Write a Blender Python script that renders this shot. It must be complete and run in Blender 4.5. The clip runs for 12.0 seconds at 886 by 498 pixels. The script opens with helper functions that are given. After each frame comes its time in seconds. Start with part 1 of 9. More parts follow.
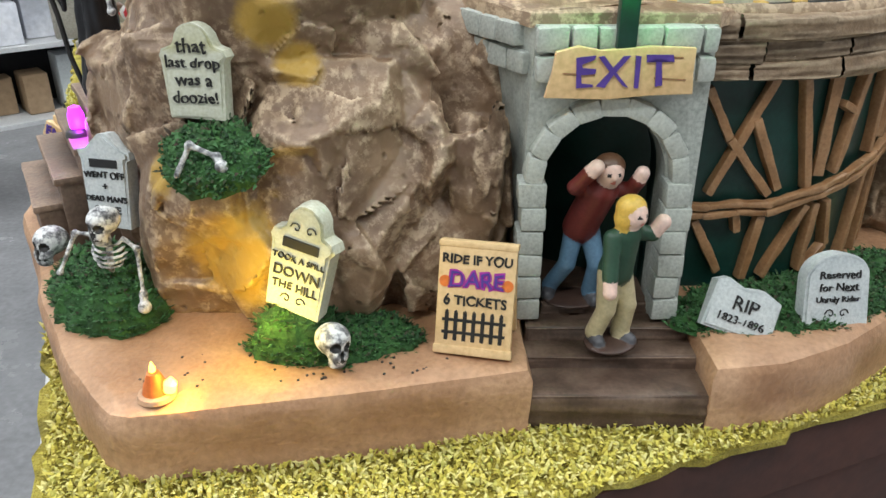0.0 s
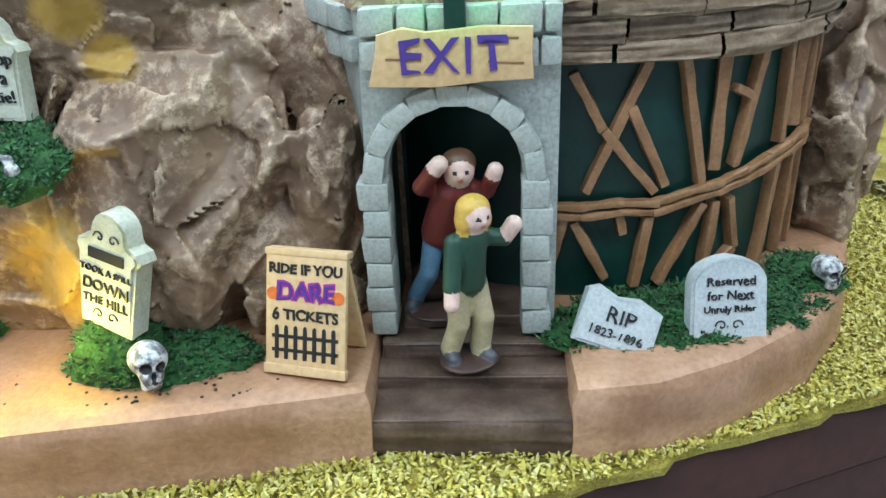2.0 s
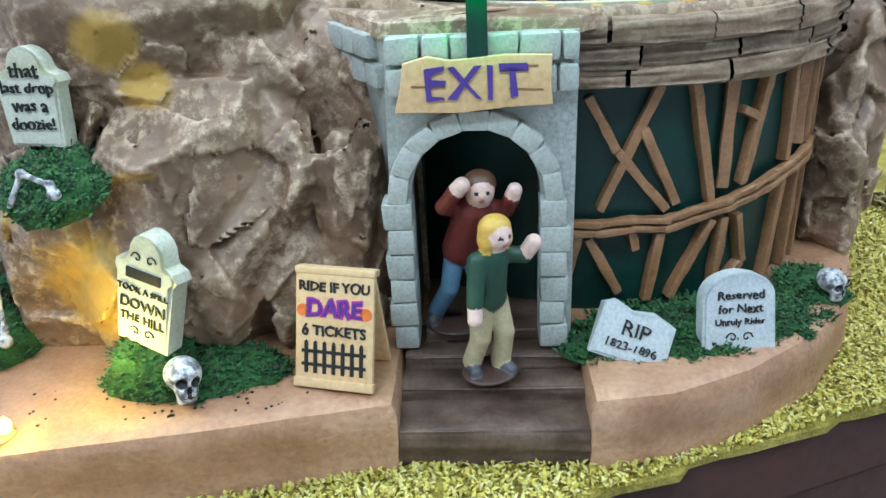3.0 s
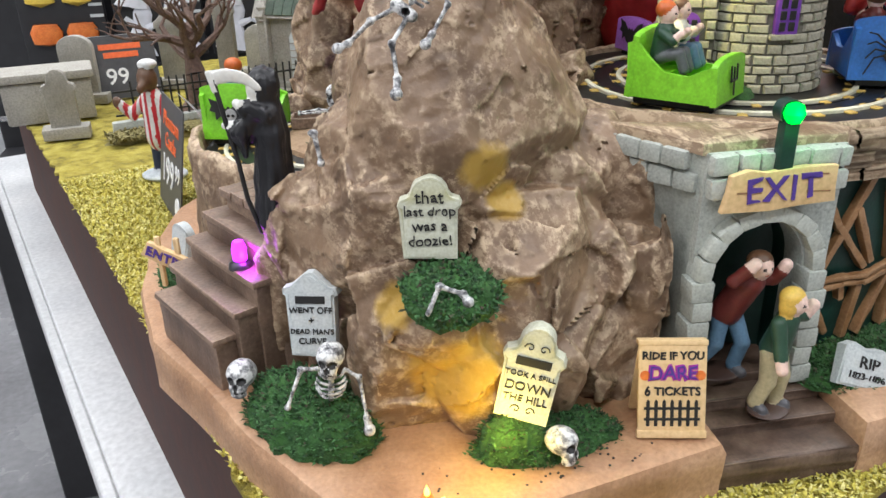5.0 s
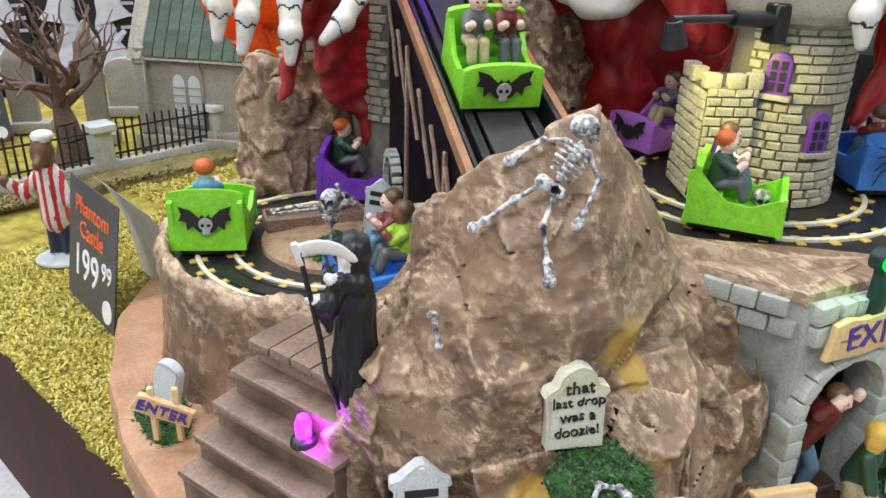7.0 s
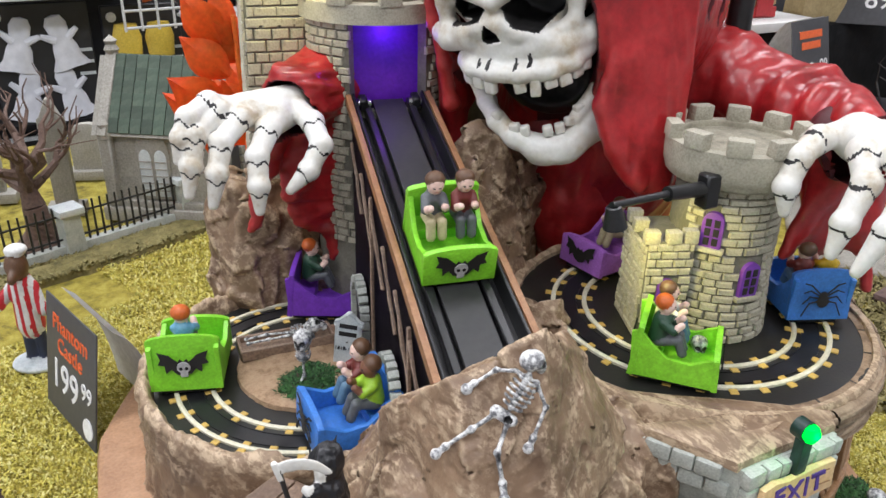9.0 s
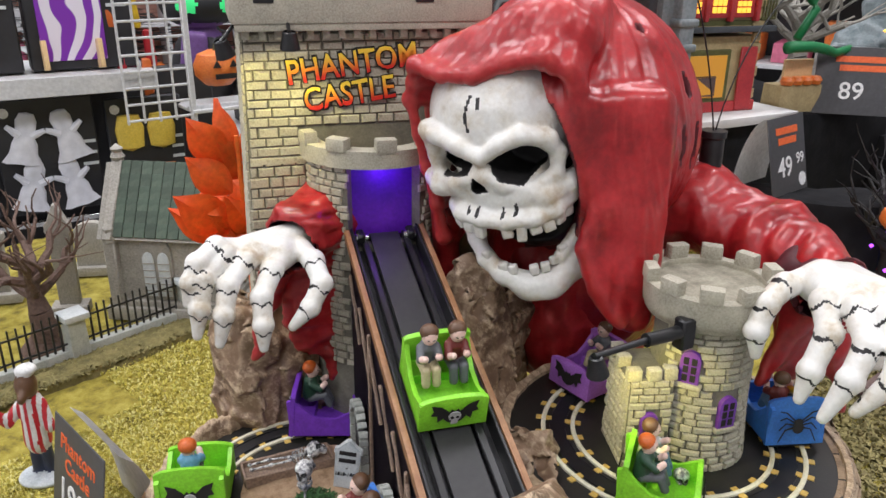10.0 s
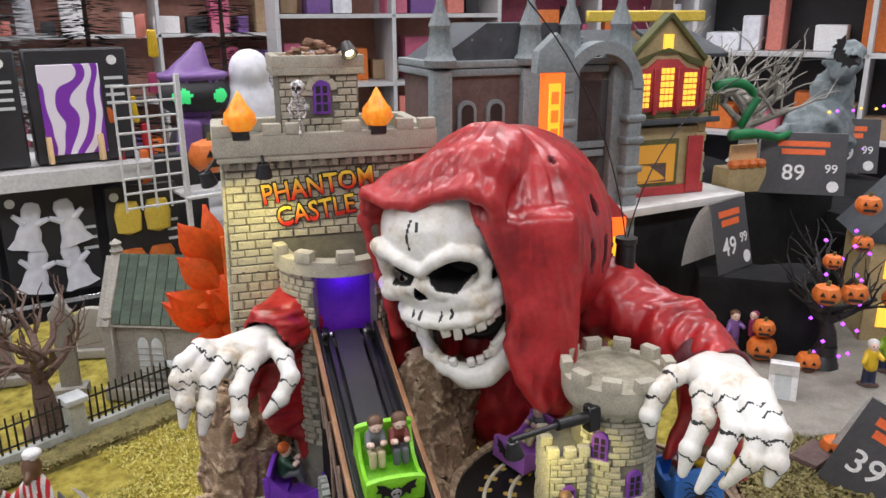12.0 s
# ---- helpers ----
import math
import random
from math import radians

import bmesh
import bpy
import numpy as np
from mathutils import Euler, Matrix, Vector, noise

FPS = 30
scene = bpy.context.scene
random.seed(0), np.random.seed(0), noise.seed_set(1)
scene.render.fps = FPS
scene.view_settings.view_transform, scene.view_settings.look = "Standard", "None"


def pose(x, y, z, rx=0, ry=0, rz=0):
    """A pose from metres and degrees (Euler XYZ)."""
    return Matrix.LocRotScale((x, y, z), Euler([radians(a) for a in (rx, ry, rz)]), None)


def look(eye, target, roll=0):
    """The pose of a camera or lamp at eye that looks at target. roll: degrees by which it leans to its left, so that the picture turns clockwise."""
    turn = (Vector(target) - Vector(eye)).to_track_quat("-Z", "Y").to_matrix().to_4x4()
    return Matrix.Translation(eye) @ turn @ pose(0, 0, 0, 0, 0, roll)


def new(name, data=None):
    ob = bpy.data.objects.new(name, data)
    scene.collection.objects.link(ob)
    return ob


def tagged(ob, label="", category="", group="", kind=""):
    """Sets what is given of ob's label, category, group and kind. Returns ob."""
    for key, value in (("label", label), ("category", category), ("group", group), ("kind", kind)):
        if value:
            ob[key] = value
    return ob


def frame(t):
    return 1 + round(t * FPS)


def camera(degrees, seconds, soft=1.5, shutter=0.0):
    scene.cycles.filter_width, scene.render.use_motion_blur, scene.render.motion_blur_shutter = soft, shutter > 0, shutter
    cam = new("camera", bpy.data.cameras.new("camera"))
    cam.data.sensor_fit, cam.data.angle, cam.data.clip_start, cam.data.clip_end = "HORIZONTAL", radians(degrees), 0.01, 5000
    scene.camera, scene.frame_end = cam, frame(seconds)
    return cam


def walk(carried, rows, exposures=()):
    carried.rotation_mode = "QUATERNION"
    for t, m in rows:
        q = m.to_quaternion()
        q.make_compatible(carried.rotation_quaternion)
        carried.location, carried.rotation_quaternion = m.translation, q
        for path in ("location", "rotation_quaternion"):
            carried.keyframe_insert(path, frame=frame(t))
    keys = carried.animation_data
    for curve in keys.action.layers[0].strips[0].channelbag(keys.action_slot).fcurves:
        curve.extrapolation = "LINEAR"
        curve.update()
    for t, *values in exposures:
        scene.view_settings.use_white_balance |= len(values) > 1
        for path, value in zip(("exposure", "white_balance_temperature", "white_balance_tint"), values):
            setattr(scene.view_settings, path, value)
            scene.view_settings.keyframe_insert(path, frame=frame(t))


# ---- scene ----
cam = camera(59.9, 12.0)
METRES, EYE, TILT, LEAN, TURN = 0.70, 0.1675, -26.0, 0.0, 0.0
ROWS = [
    (0.0, 0.0, 0.0, 0.0, 0.0, 0.0, -0.0),
    (0.5, 0.0317, 0.0021, -0.0056, 1.63, 0.36, 0.01),
    (1.0, 0.0529, 0.0073, 0.0031, 2.82, 0.63, 0.18),
    (1.5, 0.0667, 0.0158, 0.0025, 3.3, 0.78, 0.41),
    (2.0, 0.091, 0.039, -0.0017, 3.25, 0.79, 0.76),
    (2.5, 0.0937, 0.0401, 0.0015, 3.02, 0.98, 1.05),
    (3.0, 0.0807, 0.0243, 0.0027, 3.03, 1.34, 1.16),
    (3.5, 0.0289, -0.0116, -0.0013, 2.26, 1.87, 1.62),
    (5.5, -0.2252, -0.0426, 0.0775, -13.18, 1.15, 6.9),
    (6.0, -0.2756, -0.0271, 0.112, -16.97, 0.84, 7.69),
    (6.5, -0.2875, 0.0116, 0.1444, -20.17, 0.14, 8.25),
    (8.5, -0.2771, 0.0408, 0.211, -24.94, -2.46, 9.88),
    (9.0, -0.2798, -0.0031, 0.2754, -24.9, -2.08, 10.36),
    (9.5, -0.2968, -0.0284, 0.3102, -24.95, -0.37, 10.75),
    (10.0, -0.2837, -0.0419, 0.3389, -25.3, 1.92, 11.08),
    (10.5, -0.274, -0.0603, 0.3818, -25.56, 3.95, 11.46),
    (11.0, -0.2891, -0.1206, 0.3851, -25.55, 5.48, 11.84),
    (11.5, -0.2994, -0.1577, 0.3708, -25.48, 6.21, 12.07),
    (12.0, -0.2867, -0.1697, 0.3607, -25.41, 6.32, 12.1),
]
walk(cam, [(t, pose(0, 0, EYE, TILT, LEAN, TURN) @ pose(METRES * x, METRES * y, METRES * z, 90 + pitch, roll, yaw)) for t, x, y, z, yaw, pitch, roll in ROWS],
     [(0.0, -0.05, 5950, 5), (1.0, 0.03, 5700, 3), (2.0, 0.14, 5100, 0), (3.0, 0.14, 4950, 0), (3.6, 0.05, 5600, 10), (5.5, 0.03, 5980, 10), (8.5, -0.1, 5930, 11), (10.0, -0.3, 6080, 14), (12.0, -0.36, 6150, 15)])

# ---- light: shop ceiling panels and a soft interior fill from the white shop ----
world = bpy.data.worlds.new("shop_air")
scene.world = world
world.use_nodes = True
world.node_tree.nodes["Background"].inputs[0].default_value = (0.93, 0.95, 1.0, 1)
world.node_tree.nodes["Background"].inputs[1].default_value = 0.35


def area_lamp(name, size_x, size_y, power, m, color=(1, 0.97, 0.93)):
    data = bpy.data.lights.new(name, "AREA")
    data.shape, data.size, data.size_y, data.energy, data.color = "RECTANGLE", size_x, size_y, power, color
    ob = new(name, data)
    ob.matrix_world = m
    return ob


def point_lamp(name, place, power, color, radius=0.002):
    data = bpy.data.lights.new(name, "POINT")
    data.energy, data.color, data.shadow_soft_size = power, color, radius
    ob = new(name, data)
    ob.location = Vector(place) * 0.01
    return ob


def spot_lamp(name, eye, target, power, color, cone=60, radius=0.002):
    data = bpy.data.lights.new(name, "SPOT")
    data.energy, data.color, data.shadow_soft_size, data.spot_size, data.spot_blend = power, color, radius, radians(cone), 0.6
    ob = new(name, data)
    ob.matrix_world = look(Vector(eye) * 0.01, Vector(target) * 0.01)
    return ob


for i in range(3):
    for j in range(3):
        area_lamp("ceiling_panel_light", 1.6, 0.5, 46, pose(-3.1 + 2.4 * i, -1.2 + 2.2 * j, 2.55))


# the model's own little lamps
point_lamp("green_signal_light", (5.6, 23.1, 14.1), 0.013, (0.02, 1.0, 0.1), 0.003)
point_lamp("purple_step_light", (-14.7, 30.0, 7.7), 0.02, (0.65, 0.05, 1.0), 0.003)
point_lamp("candle_light", (-8.0, 18.95, 3.0), 0.022, (1.0, 0.55, 0.04), 0.002)
point_lamp("stone_light", (-5.9, 20.5, 4.4), 0.034, (1.0, 0.75, 0.1), 0.002)
spot_lamp("tower_spot_light", (2.0, 32.6, 21.0), (7.9, 33.6, 16.0), 0.34, (1.0, 0.86, 0.2), 75, 0.003)
spot_lamp("keep_spot_light", (-10.4, 53.2, 33.2), (-6.5, 55.5, 29), 0.16, (1.0, 0.86, 0.25), 95, 0.003)
spot_lamp("keep_spot_light", (-6.7, 52.6, 33.6), (-4.5, 55, 27), 0.14, (1.0, 0.86, 0.25), 80, 0.003)
# purple fill added at the gate to brighten its lining, no fixture there
point_lamp("gate_fill_light", (-1.65, 50.4, 26.2), 0.012, (0.35, 0.05, 1.0), 0.003)
spot_lamp("turret_spot_light", (1.3, 56.2, 42.4), (1.6, 56, 40), 0.02, (1.0, 0.85, 0.3), 100, 0.003)


# ---- materials ----
def node_mat(name):
    m = bpy.data.materials.new(name)
    m.use_nodes = True
    nt = m.node_tree
    return m, nt, nt.nodes["Principled BSDF"]


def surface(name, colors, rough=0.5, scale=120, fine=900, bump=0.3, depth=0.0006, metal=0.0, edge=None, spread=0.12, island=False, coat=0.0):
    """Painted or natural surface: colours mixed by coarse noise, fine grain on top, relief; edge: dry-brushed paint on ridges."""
    m, nt, bsdf = node_mat(name)
    N, L = nt.nodes, nt.links
    co = N.new("ShaderNodeTexCoord")
    coarse = N.new("ShaderNodeTexNoise")
    coarse.inputs["Scale"].default_value, coarse.inputs["Detail"].default_value = scale, 6
    coarse.inputs["Roughness"].default_value = 0.65
    L.new(co.outputs["Object"], coarse.inputs["Vector"])
    ramp = N.new("ShaderNodeValToRGB")
    ramp.color_ramp.elements.remove(ramp.color_ramp.elements[1])
    k = len(colors)
    for i, c in enumerate(colors):
        pos = 0.33 + 0.34 * i / max(1, k - 1)
        e = ramp.color_ramp.elements[0] if i == 0 else ramp.color_ramp.elements.new(pos)
        e.position, e.color = pos, (*c, 1)
    L.new(coarse.outputs["Fac"], ramp.inputs["Fac"])
    grain = N.new("ShaderNodeTexNoise")
    grain.inputs["Scale"].default_value, grain.inputs["Detail"].default_value = fine, 4
    L.new(co.outputs["Object"], grain.inputs["Vector"])
    val = N.new("ShaderNodeMapRange")
    val.inputs["To Min"].default_value, val.inputs["To Max"].default_value = 1 - spread, 1 + spread
    val.inputs["From Min"].default_value, val.inputs["From Max"].default_value = 0.3, 0.7
    L.new(grain.outputs["Fac"], val.inputs["Value"])
    hsv = N.new("ShaderNodeHueSaturation")
    L.new(ramp.outputs["Color"], hsv.inputs["Color"])
    L.new(val.outputs["Result"], hsv.inputs["Value"])
    out = hsv.outputs["Color"]
    if island:
        geo = N.new("ShaderNodeObjectInfo")
        r = N.new("ShaderNodeMapRange")
        r.inputs["To Min"].default_value, r.inputs["To Max"].default_value = 0.72, 1.2
        L.new(geo.outputs["Random"], r.inputs["Value"])
        h2 = N.new("ShaderNodeHueSaturation")
        L.new(out, h2.inputs["Color"])
        L.new(r.outputs["Result"], h2.inputs["Value"])
        out = h2.outputs["Color"]
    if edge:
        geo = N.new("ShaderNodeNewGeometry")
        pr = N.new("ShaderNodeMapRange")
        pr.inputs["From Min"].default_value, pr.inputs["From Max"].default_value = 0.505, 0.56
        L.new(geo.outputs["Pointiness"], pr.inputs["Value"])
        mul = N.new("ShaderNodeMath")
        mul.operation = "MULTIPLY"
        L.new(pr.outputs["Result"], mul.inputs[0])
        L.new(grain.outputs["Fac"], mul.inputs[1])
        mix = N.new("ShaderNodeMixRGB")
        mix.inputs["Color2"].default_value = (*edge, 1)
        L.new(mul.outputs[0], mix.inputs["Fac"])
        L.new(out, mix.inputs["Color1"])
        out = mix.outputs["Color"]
    L.new(out, bsdf.inputs["Base Color"])
    bsdf.inputs["Metallic"].default_value = metal
    bsdf.inputs["Coat Weight"].default_value = coat
    rr = N.new("ShaderNodeMapRange")
    rr.inputs["To Min"].default_value, rr.inputs["To Max"].default_value = max(0.03, rough - 0.12), min(1, rough + 0.12)
    L.new(coarse.outputs["Fac"], rr.inputs["Value"])
    L.new(rr.outputs["Result"], bsdf.inputs["Roughness"])
    if bump:
        add = N.new("ShaderNodeMath")
        add.operation = "ADD"
        L.new(coarse.outputs["Fac"], add.inputs[0])
        L.new(grain.outputs["Fac"], add.inputs[1])
        bp = N.new("ShaderNodeBump")
        bp.inputs["Strength"].default_value, bp.inputs["Distance"].default_value = bump, depth
        L.new(add.outputs[0], bp.inputs["Height"])
        L.new(bp.outputs["Normal"], bsdf.inputs["Normal"])
    return m


def rock_paint(name):
    """Brown resin rock: broad umber washes, tan dry-brushing in fine strokes and on the ridges, small pits."""
    m, nt, bsdf = node_mat(name)
    N, L = nt.nodes, nt.links
    co = N.new("ShaderNodeTexCoord")

    def noise_tex(scale, detail, rough, stretch=None):
        n = N.new("ShaderNodeTexNoise")
        n.inputs["Scale"].default_value, n.inputs["Detail"].default_value, n.inputs["Roughness"].default_value = scale, detail, rough
        src = co.outputs["Object"]
        if stretch:
            mp = N.new("ShaderNodeMapping")
            mp.inputs["Scale"].default_value, mp.inputs["Rotation"].default_value = stretch, (0.3, 0.5, 0.4)
            L.new(src, mp.inputs["Vector"])
            src = mp.outputs["Vector"]
        L.new(src, n.inputs["Vector"])
        return n.outputs["Fac"]

    def remap(v, a, b, lo=0.0, hi=1.0):
        r = N.new("ShaderNodeMapRange")
        for key, x in (("From Min", a), ("From Max", b), ("To Min", lo), ("To Max", hi)):
            r.inputs[key].default_value = x
        L.new(v, r.inputs["Value"])
        return r.outputs["Result"]

    def calc(op, a, b):
        r = N.new("ShaderNodeMath")
        r.operation, r.use_clamp = op, op == "ADD"
        for k, x in enumerate((a, b)):
            if isinstance(x, float):
                r.inputs[k].default_value = x
            else:
                L.new(x, r.inputs[k])
        return r.outputs[0]

    def mix(f, a, b):
        r = N.new("ShaderNodeMixRGB")
        L.new(f, r.inputs["Fac"])
        for key, x in (("Color1", a), ("Color2", b)):
            if isinstance(x, tuple):
                r.inputs[key].default_value = (*x, 1)
            else:
                L.new(x, r.inputs[key])
        return r.outputs["Color"]
    wash = mix(remap(noise_tex(38, 4, 0.55), 0.36, 0.64), (0.135, 0.081, 0.048), (0.26, 0.168, 0.102))
    grain = noise_tex(700, 4, 0.6)
    strokes = remap(noise_tex(260, 8, 0.75, (1.0, 0.35, 1.0)), 0.47, 0.57)
    where = remap(noise_tex(60, 4, 0.6), 0.42, 0.58)
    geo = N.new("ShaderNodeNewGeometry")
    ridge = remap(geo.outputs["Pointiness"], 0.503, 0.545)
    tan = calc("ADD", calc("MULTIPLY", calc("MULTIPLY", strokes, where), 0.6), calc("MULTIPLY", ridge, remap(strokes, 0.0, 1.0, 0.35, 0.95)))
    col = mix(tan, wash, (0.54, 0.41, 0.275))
    vor = N.new("ShaderNodeTexVoronoi")
    vor.inputs["Scale"].default_value = 210
    L.new(co.outputs["Object"], vor.inputs["Vector"])
    pit = calc("MULTIPLY", remap(vor.outputs["Distance"], 0.12, 0.3, 1.0, 0.0), remap(noise_tex(90, 2, 0.5), 0.54, 0.6))
    col = mix(calc("MULTIPLY", pit, 0.55), col, (0.10, 0.06, 0.035))
    L.new(col, bsdf.inputs["Base Color"])
    L.new(remap(where, 0.0, 1.0, 0.40, 0.6), bsdf.inputs["Roughness"])
    h = calc("ADD", calc("MULTIPLY", noise_tex(170, 7, 0.62), 0.7), calc("MULTIPLY", grain, 0.12))
    h = calc("SUBTRACT", h, calc("MULTIPLY", pit, 0.35))
    bp = N.new("ShaderNodeBump")
    bp.inputs["Strength"].default_value, bp.inputs["Distance"].default_value = 0.75, 0.0013
    L.new(h, bp.inputs["Height"])
    L.new(bp.outputs["Normal"], bsdf.inputs["Normal"])
    return m


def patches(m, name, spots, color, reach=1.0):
    """A copy of a painted surface with blotches of a second colour at the given places (cm, radius)."""
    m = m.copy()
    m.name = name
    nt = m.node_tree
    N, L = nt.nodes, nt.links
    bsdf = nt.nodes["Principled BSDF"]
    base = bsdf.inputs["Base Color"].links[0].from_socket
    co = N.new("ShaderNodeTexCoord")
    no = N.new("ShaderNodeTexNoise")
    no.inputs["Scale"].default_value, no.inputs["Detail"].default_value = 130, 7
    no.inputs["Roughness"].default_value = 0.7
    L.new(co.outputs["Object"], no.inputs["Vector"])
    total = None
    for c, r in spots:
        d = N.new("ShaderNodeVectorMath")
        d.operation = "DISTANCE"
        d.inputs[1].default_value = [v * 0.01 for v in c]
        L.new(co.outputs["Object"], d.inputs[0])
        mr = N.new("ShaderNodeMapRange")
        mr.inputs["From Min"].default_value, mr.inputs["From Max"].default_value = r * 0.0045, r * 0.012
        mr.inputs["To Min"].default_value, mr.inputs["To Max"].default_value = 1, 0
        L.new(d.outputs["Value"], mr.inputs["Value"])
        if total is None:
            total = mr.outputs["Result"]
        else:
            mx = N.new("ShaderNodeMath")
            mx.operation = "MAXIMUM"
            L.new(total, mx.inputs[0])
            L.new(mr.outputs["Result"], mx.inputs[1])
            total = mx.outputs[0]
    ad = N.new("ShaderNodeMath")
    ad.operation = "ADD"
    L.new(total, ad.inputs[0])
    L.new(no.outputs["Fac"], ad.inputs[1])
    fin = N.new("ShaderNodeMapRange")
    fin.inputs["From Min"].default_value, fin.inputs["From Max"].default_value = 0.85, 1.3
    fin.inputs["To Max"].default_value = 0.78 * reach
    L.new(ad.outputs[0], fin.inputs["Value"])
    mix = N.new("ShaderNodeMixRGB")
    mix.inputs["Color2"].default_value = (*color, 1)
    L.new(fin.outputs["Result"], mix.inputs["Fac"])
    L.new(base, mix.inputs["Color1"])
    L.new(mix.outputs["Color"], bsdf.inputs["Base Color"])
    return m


def glow(name, color, strength):
    m, nt, bsdf = node_mat(name)
    bsdf.inputs["Base Color"].default_value = (*color, 1)
    bsdf.inputs["Emission Color"].default_value = (*color, 1)
    bsdf.inputs["Emission Strength"].default_value = strength
    return m


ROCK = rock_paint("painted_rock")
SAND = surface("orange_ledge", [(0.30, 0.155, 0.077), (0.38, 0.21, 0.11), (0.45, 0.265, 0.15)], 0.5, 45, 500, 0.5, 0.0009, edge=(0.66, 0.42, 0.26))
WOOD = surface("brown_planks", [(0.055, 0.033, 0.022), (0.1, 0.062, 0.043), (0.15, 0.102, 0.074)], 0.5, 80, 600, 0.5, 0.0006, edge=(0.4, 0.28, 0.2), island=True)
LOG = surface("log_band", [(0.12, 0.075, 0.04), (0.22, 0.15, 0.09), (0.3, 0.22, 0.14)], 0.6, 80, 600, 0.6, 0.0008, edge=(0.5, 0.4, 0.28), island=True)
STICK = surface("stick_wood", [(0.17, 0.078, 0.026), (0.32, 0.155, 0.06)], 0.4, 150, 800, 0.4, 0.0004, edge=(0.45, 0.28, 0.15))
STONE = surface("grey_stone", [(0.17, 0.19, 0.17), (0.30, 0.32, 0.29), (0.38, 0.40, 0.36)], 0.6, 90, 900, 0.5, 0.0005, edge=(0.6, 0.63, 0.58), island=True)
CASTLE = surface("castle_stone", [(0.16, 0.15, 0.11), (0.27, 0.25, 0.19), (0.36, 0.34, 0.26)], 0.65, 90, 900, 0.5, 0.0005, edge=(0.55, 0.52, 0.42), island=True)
MORTAR = surface("mortar", [(0.12, 0.112, 0.09), (0.2, 0.19, 0.15)], 0.8, 90, 700, 0.4, 0.0005)
DARKGREEN = surface("dark_green_wall", [(0.004, 0.024, 0.018), (0.008, 0.042, 0.032)], 0.4, 80, 500, 0.2)
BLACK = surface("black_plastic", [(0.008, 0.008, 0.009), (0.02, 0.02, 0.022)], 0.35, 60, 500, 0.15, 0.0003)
TRACKBED = surface("track_bed", [(0.01, 0.01, 0.01), (0.022, 0.021, 0.017)], 0.45, 60, 700, 0.3, 0.0003)
RAIL = surface("cream_rail", [(0.62, 0.58, 0.42), (0.75, 0.72, 0.58)], 0.5, 100, 600, 0.2)
TIE = surface("yellow_tie", [(0.5, 0.33, 0.07), (0.66, 0.45, 0.12)], 0.5, 100, 600, 0.2)
BONE = surface("bone_white", [(0.5, 0.42, 0.3), (0.68, 0.65, 0.58), (0.74, 0.73, 0.69), (0.76, 0.76, 0.73)], 0.38, 45, 500, 0.2, 0.0005, spread=0.05)
INK = surface("black_ink", [(0.01, 0.01, 0.01), (0.02, 0.018, 0.018)], 0.5, 100, 500, 0.0)
RED = surface("red_cloth", [(0.21, 0.007, 0.009), (0.38, 0.014, 0.018), (0.46, 0.03, 0.032)], 0.34, 30, 300, 0.25, 0.0007, edge=(0.5, 0.06, 0.05), coat=0.15)
TURF = surface("yellow_turf", [(0.16, 0.13, 0.015), (0.38, 0.31, 0.04), (0.52, 0.44, 0.09)], 0.9, 60, 900, 0.9, 0.003)
MOSS = surface("green_moss", [(0.01, 0.035, 0.008), (0.03, 0.09, 0.02), (0.05, 0.14, 0.03)], 0.9, 150, 900, 0.8, 0.001)
BOARD = surface("dark_stand", [(0.032, 0.011, 0.008), (0.066, 0.024, 0.016)], 0.85, 20, 200, 0.3, 0.0006)
WHITE = surface("white_metal", [(0.52, 0.53, 0.54), (0.62, 0.62, 0.62)], 0.35, 8, 200, 0.05)
SIGNWOOD = surface("sign_wood", [(0.58, 0.36, 0.14), (0.70, 0.47, 0.21)], 0.45, 60, 500, 0.25, 0.0004, edge=(0.8, 0.6, 0.35))
PURPLE = surface("purple_paint", [(0.08, 0.015, 0.22), (0.13, 0.03, 0.34)], 0.4, 60, 400, 0.1)
PURPLEGLOW = surface("purple_lining", [(0.10, 0.01, 0.38), (0.16, 0.02, 0.5)], 0.5, 60, 400, 0.2)
RAILWOOD = surface("rail_wood", [(0.22, 0.1, 0.045), (0.36, 0.19, 0.09)], 0.45, 60, 500, 0.3, 0.0004)
FLOORGREY = surface("shop_floor", [(0.2, 0.2, 0.21), (0.28, 0.28, 0.29)], 0.25, 4, 60, 0.05)
SHOPWALL = surface("shop_wall", [(0.6, 0.6, 0.6), (0.7, 0.69, 0.67)], 0.6, 2, 30, 0.05)


# ---- building helpers: coordinates in centimetres, meshes in metres ----
CM = 0.01


def thing(name, x=0, y=0, z=0, rz=0, label="", category="", group="", kind="", m=None):
    ob = new(name)
    ob.empty_display_size = 0.01
    mm = m if m is not None else pose(x, y, z, 0, 0, rz)
    mm = mm.copy()
    mm.translation *= CM
    ob.matrix_world = mm
    return tagged(ob, label, category, group, kind)


def finish(bm, smooth=True, angle=40):
    for f in bm.faces:
        f.smooth = smooth
    if smooth:
        lim = radians(angle)
        for e in bm.edges:
            if len(e.link_faces) == 2 and e.calc_face_angle(0) > lim:
                e.smooth = False


def mesh_of(name, bm, mats, smooth=True, angle=40):
    finish(bm, smooth, angle)
    bm.transform(Matrix.Scale(CM, 4))
    me = bpy.data.meshes.new(name)
    bm.to_mesh(me)
    bm.free()
    for mt in (mats if isinstance(mats, (list, tuple)) else [mats]):
        me.materials.append(mt)
    return me


